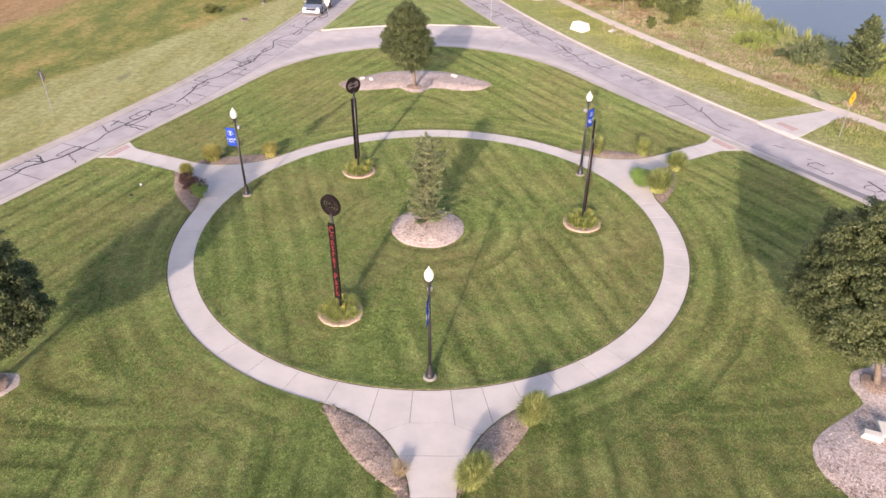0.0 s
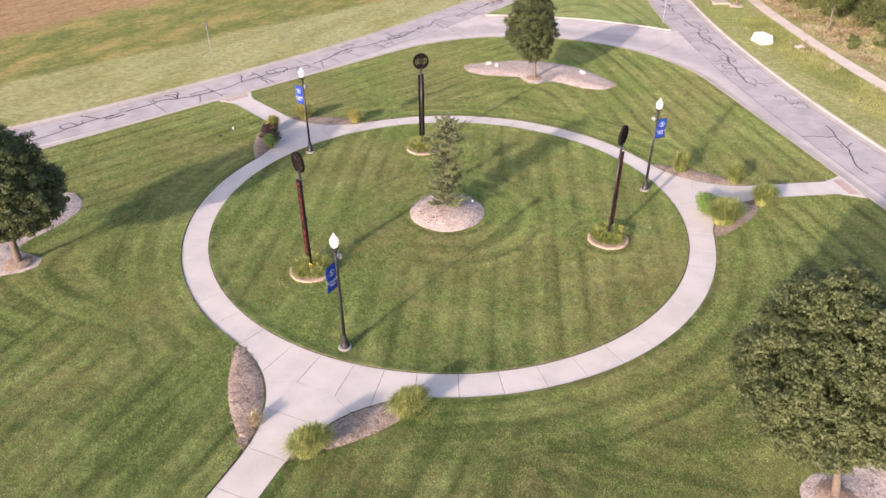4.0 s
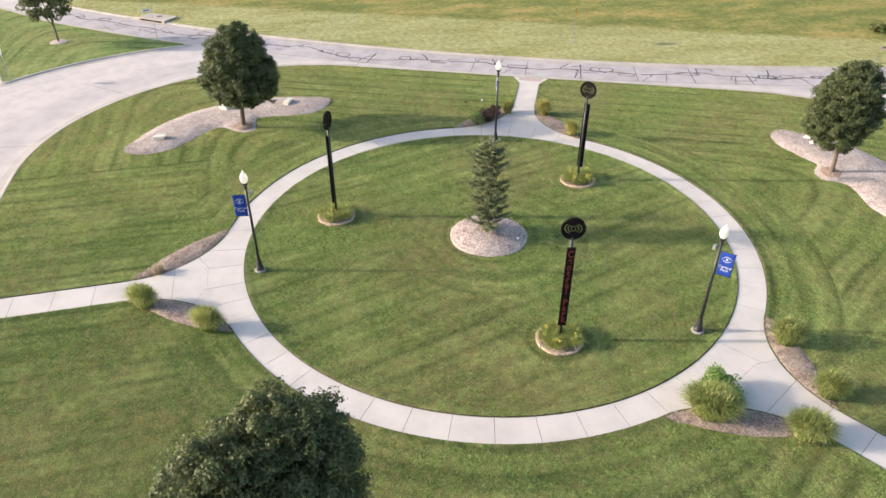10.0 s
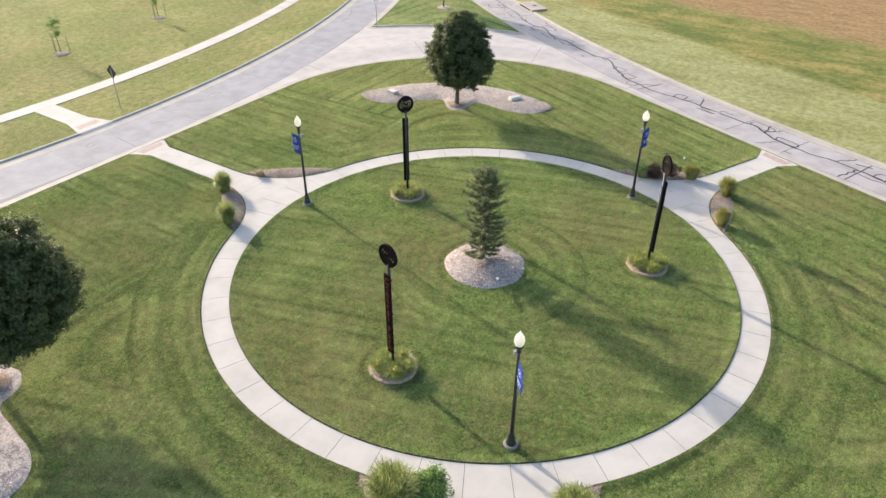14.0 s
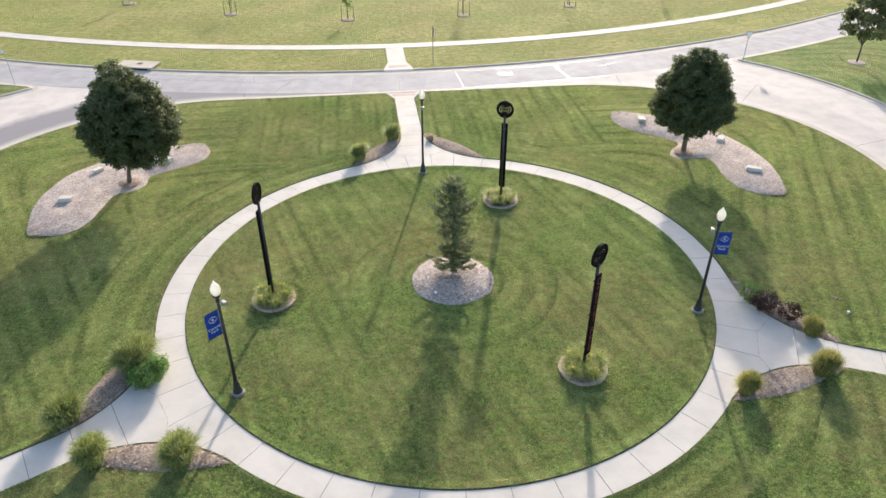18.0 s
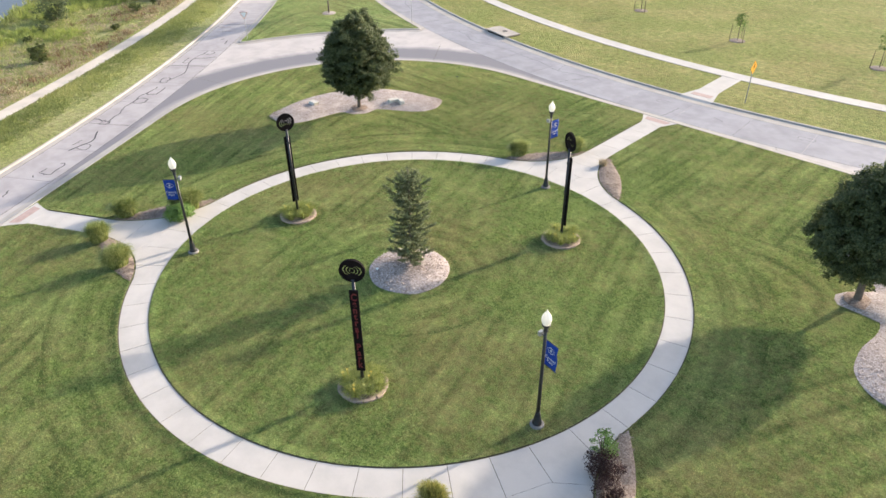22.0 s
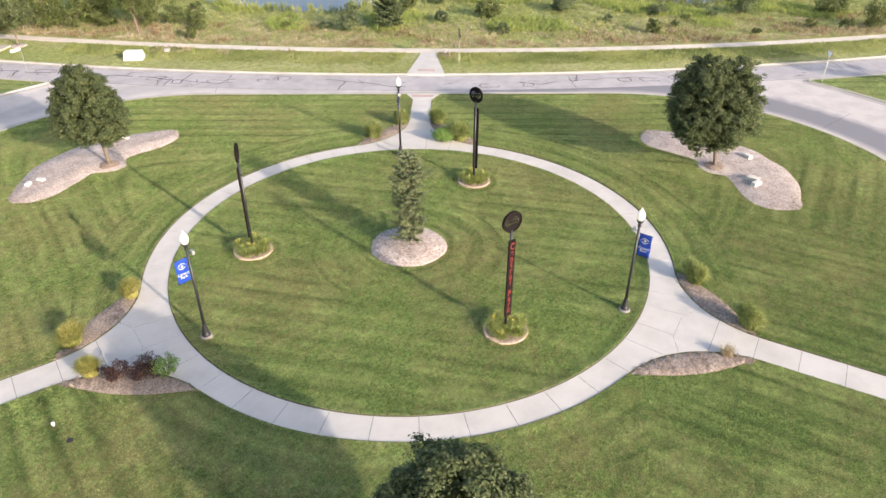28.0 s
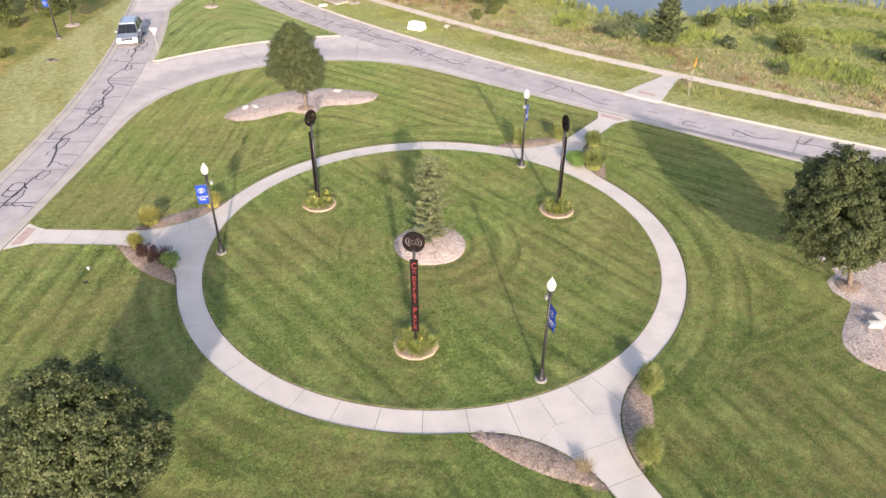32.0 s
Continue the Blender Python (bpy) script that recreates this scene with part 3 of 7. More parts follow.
def side_line(s):
    """The outer kerb of a side, from one leg's far end to the other's."""
    a, b = ENDS[s]
    us = np.linspace(-46, 46, 93)
    mid = [side_point(s, u) for u in us]
    ta = (mid[1][0] - mid[0][0], mid[1][1] - mid[0][1])
    tb = (mid[-1][0] - mid[-2][0], mid[-1][1] - mid[-2][1])
    # leg a is run inwards with its left hand kerb, leg b outwards
    pa = leg_point(a, 95, 4.4, 1)
    pb = leg_point(b, 95, 4.4, -1)
    da, db = LEGS[a][1], LEGS[b][1]
    k = 45
    first = [leg_point(a, FAR, 4.4, 1), pa] + hermite(pa, (-da[0] * k, -da[1] * k), mid[0], (ta[0] * k, ta[1] * k), 12)
    last = hermite(mid[-1], (tb[0] * k, tb[1] * k), pb, (db[0] * k, db[1] * k), 12) + [pb, leg_point(b, FAR, 4.4, -1)]
    return first + mid + last


def arc(cx, cy, r, a0, a1, n):
    return [(cx + r * math.cos(a0 + (a1 - a0) * i / n), cy + r * math.sin(a0 + (a1 - a0) * i / n)) for i in range(n + 1)]


# the park's kerb: three lines joined by three wide bends
CORNERS = {"N": (-1.33, 18.83, 14.47), "W": (-12.92, -9.81, 15.54), "E": (14.01, -9.55, 15.8)}
ANG = {s: math.atan2(SIDES[s]["n"][1], SIDES[s]["n"][0]) for s in SIDES}
park_line = []
for corner, s0, s1 in (("N", "B", "A"), ("W", "A", "C"), ("E", "C", "B")):
    a0, a1 = ANG[s0], ANG[s1]
    if a1 < a0:
        a1 += 2 * math.pi
    park_line += arc(*CORNERS[corner], a0, a1, 40)

# islands between the slip roads and the forks: two noses, the depth of the bow, the tip
ISLANDS = {"N": ("A", -29.7, "B", 30.3, 1.5, 69.0), "W": ("C", -28.0, "A", 29.1, 1.3, 72.0), "E": ("B", -32.4, "C", 28.1, 1.3, 72.0)}


def island_line(key):
    sa, ua, sb, ub, bow, tip = ISLANDS[key]
    sa, ua, sb, ub = sb, ub, sa, ua
    wa, wb = SIDES[sa]["w"], SIDES[sb]["w"]
    p, q = side_point(sa, ua, wa), side_point(sb, ub, wb)
    dx, dy = LEGS[key][1]
    front = []
    for i in range(25):
        t = i / 24
        b = bow * 4 * t * (1 - t)
        front.append((p[0] + (q[0] - p[0]) * t + dx * b, p[1] + (q[1] - p[1]) * t + dy * b))
    sgn_b = 1 if ub > 0 else -1
    sgn_a = 1 if ua > 0 else -1
    side_b = [side_point(sb, ub + sgn_b * 1.0 * i, wb) for i in range(1, 18)]
    side_a = [side_point(sa, ua + sgn_a * 1.0 * i, wa) for i in range(1, 18)]
    (ox, oy), _ = LEGS[key]
    point = (ox + dx * tip, oy + dy * tip)
    line = front + side_b + [point] + side_a[::-1]
    # round the noses by cutting them twice
    for _ in range(2):
        out = []
        n = len(line)
        for i in range(n):
            a, b, c = line[i - 1], line[i], line[(i + 1) % n]
            v1 = Vector((b[0] - a[0], b[1] - a[1]))
            v2 = Vector((c[0] - b[0], c[1] - b[1]))
            if v1.angle(v2, 0) > 0.3:
                l1, l2 = min(0.3, 0.3 / v1.length), min(0.3, 0.3 / v2.length)
                out += [(b[0] - v1.x * l1, b[1] - v1.y * l1), (b[0] + v2.x * l2, b[1] + v2.y * l2)]
            else:
                out.append(b)
        line = out
    area = sum(a[0] * b[1] - b[0] * a[1] for a, b in zip(line, line[1:] + line[:1]))
    return line if area > 0 else line[::-1]


ISLAND_LINES = {k: island_line(k) for k in ISLANDS}
SIDE_LINES = {s: side_line(s) for s in SIDES}

# lake shore, a smooth closed curve
SHORE = [(33.0, 77), (34.5, 54), (34.3, 43), (37.0, 35), (47, 31.5), (58, 32), (67, 29), (69, 20), (63, 13), (61.5, 5), (67, -4), (92, -14), (150, 10), (150, 90), (80, 120)]


def closed_spline(pts, n):
    out = []
    m = len(pts)
    for i in range(m):
        p0, p1, p2, p3 = pts[i - 1], pts[i], pts[(i + 1) % m], pts[(i + 2) % m]
        for j in range(n):
            t = j / n
            out.append(tuple(0.5 * (2 * p1[k] + (p2[k] - p0[k]) * t + (2 * p0[k] - 5 * p1[k] + 4 * p2[k] - p3[k]) * t * t + (3 * p1[k] - p0[k] - 3 * p2[k] + p3[k]) * t ** 3) for k in (0, 1)))
    return out


shore = closed_spline(SHORE, 8)
shore = [(x + 0.8 * noise.noise(Vector((x * 0.3, y * 0.3, 0))), y + 0.8 * noise.noise(Vector((x * 0.3, y * 0.3, 9)))) for x, y in shore]

# ---------------------------------------------------------------- ground
gv, gf, gm = [], [], []


def add_ground(loops, slot):
    flat, tris = fill(loops)
    o = len(gv)
    gv.extend((x, y, 0.0) for x, y in flat)
    for t in tris:
        a, b, c = (flat[k] for k in t)
        if (b[0] - a[0]) * (c[1] - a[1]) - (b[1] - a[1]) * (c[0] - a[0]) < 0:
            t = t[::-1]
        gf.append(tuple(o + k for k in t))
        gm.append(slot)


add_ground([park_line], 0)
for k in ISLAND_LINES:
    add_ground([ISLAND_LINES[k]], 0)
for s, slot in (("A", 1), ("B", 2), ("C", 3)):
    ln = SIDE_LINES[s]
    a1 = math.atan2(ln[-1][1], ln[-1][0])
    a0 = math.atan2(ln[0][1], ln[0][0])
    # the far rim is run back from the last point to the first
    while a0 > a1:
        a0 -= 2 * math.pi
    rim = arc(0, 0, FAR, a1, a0, 24)[1:-1]
    add_ground([ln + rim] + ([shore[::-1]] if s == "B" else []), slot)
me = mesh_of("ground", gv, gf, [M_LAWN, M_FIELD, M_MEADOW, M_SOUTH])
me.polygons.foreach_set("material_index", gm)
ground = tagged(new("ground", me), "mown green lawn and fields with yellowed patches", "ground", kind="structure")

# lake: sloping bank and water
bank = sweep("bank", shore, [(0, 0.0), (1.2, -0.45), (4.0, -1.3)], M_MEADOW, True)
tagged(new("lake_bank", bank), "sloping weedy bank of the lake", "bank", kind="structure")
flat, tris = fill([shore])
tagged(new("water", mesh_of("water", [(x, y, -0.42) for x, y in flat], tris, M_WATER)), "grey-blue lake water with light ripples", "water", kind="structure")

# ---------------------------------------------------------------- roads
# bed of light concrete under all carriageways and slip roads
outer = SIDE_LINES["A"] + SIDE_LINES["C"] + SIDE_LINES["B"]
flat, tris = fill([outer, park_line[::-1]] + [ln[::-1] for ln in ISLAND_LINES.values()])
road = tagged(new("road", mesh_of("road", [(x, y, ROAD_Z - 0.008) for x, y in flat], tris, M_SLIP)), "pale worn concrete road with slip lanes and tarred cracks", "road", kind="structure")

KERB = [(0.0, -0.10), (0.0, KERB_Z), (0.13, KERB_Z), (0.19, KERB_Z - 0.02), (0.24, ROAD_Z + 0.02), (GUTTER, ROAD_Z + 0.004), (GUTTER, ROAD_Z - 0.02)]
for s in SIDE_LINES:
    tagged(new("kerb_outer", sweep("kerb_outer", SIDE_LINES[s], KERB[:-2] + [(SIDES[s]["g"], z) for _, z in KERB[-2:]], M_KERB, False)), "pale concrete kerb and gutter along the road", "kerb", kind="structure")
tagged(new("kerb_park", sweep("kerb_park", park_line, [(-o, z) for o, z in KERB], M_KERB, True)), "pale concrete kerb and gutter round the park", "kerb", kind="structure")
for k in ISLAND_LINES:
    tagged(new("kerb_island", sweep("kerb_island", ISLAND_LINES[k], [(-o, z) for o, z in KERB], M_KERB, True)), "pale concrete kerb round a grass island", "kerb", kind="structure")

# ---------------------------------------------------------------- walks
R_IN, R_OUT = 12.17, 13.40
HALF = 0.75
FIL = 5.0
# each path: angle of its axis and a point on it
PATHS = {"S": (math.radians(-90), (0.42, -15.0), 25.45), "A": (math.radians(155.4), (-15.4, 7.36), 23.4), "B": (math.radians(28.6), (14.5, 8.4), 23.05)}


class Path:
    """A straight walk off the ring: points by (along, to the left)."""

    def __init__(self, a, p, end):
        self.d = Vector((math.cos(a), math.sin(a)))
        self.l = Vector((-self.d.y, self.d.x))
        self.off = Vector(p).dot(self.l)
        self.end = end
        self.a = a

    def at(self, s, w):
        q = self.d * s + self.l * (w + self.off)
        return (q.x, q.y)

    def fillet(self, side, r0=0.0):
        """The curve from the ring to the walk's edge; side is 1 on the left. r0 > 0 moves it off the paving."""
        edge = HALF * side + self.off
        cw = edge + FIL * side
        cs = math.sqrt((R_OUT + FIL) ** 2 - cw ** 2)
        a0 = math.atan2(-cw, -cs)
        a1 = -side * math.pi / 2
        if side > 0:
            a0 = a0 if a0 < 0 else a0 - 2 * math.pi
        out = []
        da = (a1 - a0 + math.pi) % (2 * math.pi) - math.pi
        for i in range(13):
            a = a0 + da * i / 12
            s, w = cs + (FIL - r0) * math.cos(a), cw + (FIL - r0) * math.sin(a)
            out.append((s, w - self.off))
        return out


paths = {k: Path(*v) for k, v in PATHS.items()}

# soil line under and beside the paving
flat, tris = fill([arc(0, 0, R_OUT + 0.045, 0, 2 * math.pi, 180)[:-1], arc(0, 0, R_IN - 0.045, 0, 2 * math.pi, 180)[:-1][::-1]])
pv, pf = [(x, y, 0.004) for x, y in flat], [tuple(t) for t in tris]
for p in paths.values():
    left, right = p.fillet(1, 0.04), p.fillet(-1, 0.04)
    ol = [p.at(*q) for q in left] + [p.at(p.end - 0.25, HALF + 0.06)] + [p.at(p.end - 0.25, -HALF - 0.06)] + [p.at(*q) for q in right[::-1]]
    f2, t2 = fill([ol])
    o = len(pv)
    pv += [(x, y, 0.006) for x, y in f2]
    pf += [tuple(o + k for k in t) for t in t2]
pavement = tagged(new("pavement", mesh_of("pavement", pv, pf, M_JOINT)), "ring walk of pale concrete slabs with three spokes", "pavement", kind="structure")

WALK_Z = 0.016


def seam(pts, gap):
    """Shrinks an outline a little, to leave an open joint."""
    area = sum(a[0] * b[1] - b[0] * a[1] for a, b in zip(pts, pts[1:] + pts[:1]))
    if area < 0:
        pts = pts[::-1]
    return offset_line(pts, gap, True)


# cut turf edges along the paving: a low soil face and a bank of grass that falls away from it
LIP, BANK = 0.05, 0.42


def turf_edge(pts, side, closed):
    tagged(new("turf_edge", sweep("turf_edge", pts, [(0.0, -0.01), (0.006 * side, LIP)], M_JOINT, closed)), "dark cut soil edge of the lawn", "lawn edge", kind="structure")
    tagged(new("turf_bank", sweep("turf_bank", pts, [(0.006 * side, LIP), (0.14 * side, LIP * 0.9), (BANK * side, -0.004)], M_LAWN, closed)), "grassy edge of the lawn beside paving", "lawn edge", kind="structure")


turf_edge(arc(0, 0, R_IN - 0.035, 0, 2 * math.pi, 200)[:-1], 1, True)
mouths = {k: [math.atan2(*reversed(p.at(*p.fillet(q)[0]))) for q in (-1, 1)] for k, p in paths.items()}
for k0, k1 in (("S", "B"), ("B", "A"), ("A", "S")):
    a0, a1 = mouths[k0][1], mouths[k1][0]
    turf_edge(arc(0, 0, R_OUT + 0.035, a0, a1 if a1 > a0 else a1 + 2 * math.pi, 70), -1, False)
for p in paths.values():
    for q in (1, -1):
        turf_edge([p.at(s_, q * (HALF + 0.035)) for s_ in np.linspace(p.fillet(q)[-1][0] + 0.1, p.end - 1.45, 12)], q, False)


def turf_rise(x, y):
    """How high the lawn stands near the paving, for many points."""
    r = np.hypot(x, y)
    d = np.where(r < R_IN, R_IN - 0.035 - r, r - R_OUT - 0.035)
    for p in paths.values():
        s_ = x * p.d.x + y * p.d.y
        w = np.abs(x * p.l.x + y * p.l.y - p.off) - HALF - 0.035
        d = np.where((s_ > 16.5) & (s_ < p.end - 1.4), np.minimum(d, np.maximum(w, 0)), d)
    return LIP * np.clip(1 - d / BANK, 0, 1)


# ---------------------------------------------------------------- second walks beyond the roads
def far_walk(s, d, k, u0, half, name, label):
    q = SIDES[s]
    nx, ny = q["n"]
    us = np.linspace(-90, 90, 121)
    pts = [(-ny * u + nx * (d + k * (u - u0) ** 2 if abs(u) < 60 else d + k * (60 - u0) ** 2 + (abs(u) - 60) * 0.35), nx * u + ny * (d + k * (u - u0) ** 2 if abs(u) < 60 else d + k * (60 - u0) ** 2 + (abs(u) - 60) * 0.35)) for u in us]
    base = tagged(new(name, sweep(name, pts, [(half + 0.05, 0.008), (-half - 0.05, 0.008)], M_JOINT, False)), label, "footpath", kind="structure")
    L, R = offset_line(pts, half, False), offset_line(pts, -half, False)
    for i in range(len(pts) - 1):
        ol = seam([L[i], R[i], R[i + 1], L[i + 1]], 0.008)
        child("paving_slab", slab_mesh("paving_slab", ol, 0.008, 0.03, M_FARWALK if s == "B" else M_WALK), base)
    return base


far_walk("C", 37.65, 0.0056, -0.35, 0.68, "footpath_south", "pale concrete footpath beyond the road")
far_walk("B", 34.75, 0.00247, -3.9, 0.66, "footpath_lake", "pale concrete footpath beside the lake meadow")


def crossing(p, s0, s1, half0, half1, name, flare=1.8):
    """The link from the road to the far walk, opposite a park path, with its red plate."""
    ol = seam([p.at(s0, half0), p.at(s0, -half0), p.at(s0 + flare, -half1), p.at(s1, -half1), p.at(s1, half1), p.at(s0 + flare, half1)], 0.004)
    base = tagged(new(name, slab_mesh(name, ol, 0.0, 0.024, M_WALK)), "short concrete link with a red tactile plate", "footpath", kind="structure")
    # dropped kerb: a wedge down to the gutter
    v = [(*p.at(s, w), z) for s, w, z in ((s0, half0, 0.024), (s0, -half0, 0.024), (s0 - 0.26, -half0, 0.024), (s0 - 0.26, half0, 0.024), (s0 - 0.62, -half0 * 0.97, ROAD_Z + 0.012), (s0 - 0.62, half0 * 0.97, ROAD_Z + 0.012))]
    v += [(x, y, -0.14) for x, y, z in v]
    child("ramp", mesh_of("ramp", v, [(0, 3, 2, 1), (3, 5, 4, 2), (5, 11, 10, 4), (1, 2, 8, 7), (2, 4, 10, 8), (0, 6, 9, 3), (3, 9, 11, 5)], M_WALK), base)
    pl = [p.at(s0 + 0.35, half1), p.at(s0 + 0.35, -half1), p.at(s0 + 0.95, -half1), p.at(s0 + 0.95, half1)]
    child("tactile_plate", slab_mesh("tactile_plate", seam(pl, 0.0), 0.02, 0.032, M_BRICKRED), base, label="red tactile plate")
    return base


crossing(paths["S"], 31.1, 37.05, 1.25, 0.8, "link_south")
crossing(paths["B"], 28.25, 34.15, 1.62, 0.76, "link_lake", 5.2)

# ---------------------------------------------------------------- sealed cracks on the roads
rng = random.Random(5)


def ribbon(v, f, pts, width, z):
    L, R = offset_line(pts, width / 2, False), offset_line(pts, -width / 2, False)
    o = len(v)
    for a, b in zip(L, R):
        v += [(a[0], a[1], z), (b[0], b[1], z)]
    f += [(o + 2 * i + 1, o + 2 * i + 3, o + 2 * i + 2, o + 2 * i) for i in range(len(pts) - 1)]


def wander(s, u0, w0, u1, w1, jit, n):
    out = []
    for i in range(n + 1):
        t = i / n
        j = jit * (0 if i in (0, n) else 1)
        out.append(side_point(s, u0 + (u1 - u0) * t + rng.uniform(-j, j), w0 + (w1 - w0) * t + rng.uniform(-j, j)))
    return out


ZC = ROAD_Z + 0.004
for s, dens, lo, hi in (("A", 1.5, -44, 42), ("B", 0.9, -40, 46), ("C", 0.40, -42, 40)):
    v, f = [], []
    u = lo
    LANE0, LANE1 = SIDES[s]["g"] + 0.1, SIDES[s]["w"] - GUTTER - 0.1
    wide = {"A": 1.3, "B": 1.1, "C": 0.6}[s]
    # one long crack wanders along the middle, with gaps, branches, hooks and loops
    w = 2.3
    while u < hi:
        here = dens * (1.0 if s != "B" else (2.3 if u > 12 else 0.8))
        length = rng.uniform(3.0, 9.0)
        line, q, drift = [], u, rng.uniform(-0.12, 0.12)
        while q < u + length:
            line.append((q, w))
            q += rng.uniform(0.22, 0.5)
            drift = 0.75 * drift + rng.uniform(-0.11, 0.11) - 0.05 * (w - 2.35)
            w = min(max(w + drift, 1.5), 3.2)
        if rng.random() < 0.35 + 0.6 * here:
            ribbon(v, f, [side_point(s, *k) for k in line], rng.uniform(0.06, 0.105) * wide, ZC)
        for _ in range(int(length * 0.70 * here + rng.random())):
            ub, wb = rng.choice(line)
            kind = rng.random()
            if kind < 0.38:
                w1 = rng.choice((LANE0, LANE1, rng.uniform(LANE0, LANE1)))
                ribbon(v, f, wander(s, ub, wb, ub + rng.uniform(-0.9, 0.9), w1, 0.10, 7), rng.uniform(0.04, 0.08) * wide, ZC + 0.002)
            elif kind < 0.80:
                # a loop with rounded corners, sometimes left open
                du, dw = rng.uniform(0.7, 1.9), rng.choice((-1, 1)) * rng.uniform(0.4, 1.0)
                n = rng.randint(9, 14)
                span = rng.choice((2.0, 1.9, 1.5, 1.2)) * math.pi
                loop = []
                for k in range(n + 1):
                    a_ = -math.pi / 2 + span * k / n
                    ca, sa = math.cos(a_), math.sin(a_)
                    sq = 1 / max(abs(ca), abs(sa)) ** 0.92
                    loop.append((ub + du / 2 * ca * sq + rng.uniform(-.07, .07), wb + dw / 2 * (1 + sa * sq) + rng.uniform(-.06, .06)))
                loop = [(a_, min(max(b_, LANE0), LANE1)) for a_, b_ in loop]
                ribbon(v, f, [side_point(s, *k) for k in loop], rng.uniform(0.045, 0.075) * wide, ZC + 0.003)
            else:
                w1 = rng.uniform(LANE0, LANE1)
                ribbon(v, f, wander(s, ub, w1, ub + rng.uniform(0.3, 1.4), w1 + rng.uniform(-.35, .35), 0.06, 4), rng.uniform(0.04, 0.09) * wide, ZC + 0.001)
        u += length * rng.uniform(0.9, 1.1) + (0 if here > 0.8 else rng.uniform(0, 2.5))
    # some joints between slabs are sealed too
    for i in range(-10, 11):
        if rng.random() < 0.35 * dens:
            uj = i * 4.3
            a_, b_ = (LANE0, LANE1) if rng.random() < 0.5 else (rng.uniform(LANE0, 2.0), LANE1)
            ribbon(v, f, wander(s, uj, a_, uj, b_, 0.02, 5), rng.uniform(0.03, 0.07) * wide, ZC + 0.0005)
    # and the edge along the gutters
    for w1 in (LANE0 - 0.09, LANE1 + 0.1):
        ribbon(v, f, [side_point(s, q, w1) for q in np.linspace(-46, 46, 90)], 0.03, ZC - 0.002)
    tagged(new("crack_sealant", mesh_of("crack_sealant", v, f, M_SEAL_SHINY if s == "C" else M_SEAL)), "black tar bands sealing cracks in the road", "road marking", kind="stuff")

# saw-cut joints across the slip roads
v, f = [], []
for key in CORNERS:
    cx, cy, r = CORNERS[key]
    dx, dy = LEGS[key][1]
    a0 = math.atan2(dy, dx)
    for k in (-4, -2, 0, 2, 4):
        a = a0 + k * 0.29 + 0.1
        p0 = (cx + (r + GUTTER) * math.cos(a), cy + (r + GUTTER) * math.sin(a))
        reach = 5.3 if abs(k) < 3 else 3.5
        p1 = (cx + (r + reach) * math.cos(a + 0.03), cy + (r + reach) * math.sin(a + 0.03))
        ribbon(v, f, [p0, p1], 0.028, ROAD_Z - 0.004)
tagged(new("road_joint", mesh_of("road_joint", v, f, M_JOINT)), "dark narrow joints between slip road slabs", "road marking", kind="stuff")

# ---------------------------------------------------------------- mulch beds
def chips(name, poly_points, heights, n, seed, material, label):
    """Loose bark chips on a bed: small tilted slips, one object."""
    r = np.random.RandomState(seed)
    idx = r.randint(0, len(poly_points), n)
    base = np.array([poly_points[i] for i in idx]) + r.uniform(-0.14, 0.14, (n, 2))
    z = np.array([heights[i] for i in idx])
    a = r.uniform(0, math.pi, n)
    L, Wd = r.uniform(0.02, 0.07, n), r.uniform(0.008, 0.024, n)
    ux, uy = np.cos(a), np.sin(a)
    tilt = r.uniform(-0.18, 0.18, n)
    c = np.stack([base[:, 0], base[:, 1], z + 0.008 + np.abs(tilt) * L * 0.7], 1)
    du = np.stack([ux * L, uy * L, tilt * L], 1)
    dv = np.stack([-uy * Wd, ux * Wd, r.uniform(-0.15, 0.15, n) * Wd], 1)
    arr = np.stack([c - du - dv, c + du - dv, c + du + dv, c - du + dv], 1)
    return tagged(new(name, quads_mesh(name, arr, material)), label, "mulch", kind="stuff")


M_CHIP = leaf_material("bark_chip", ((0.20, 0.15, 0.12), (0.42, 0.34, 0.295), (0.62, 0.53, 0.47)), 0.0, 0.9, 0.1, 0.9, 0.2)
M_CHIP_DARK = leaf_material("weathered_chip", ((0.14, 0.10, 0.075), (0.27, 0.21, 0.165), (0.42, 0.34, 0.28)), 0.0, 0.9, 0.1)


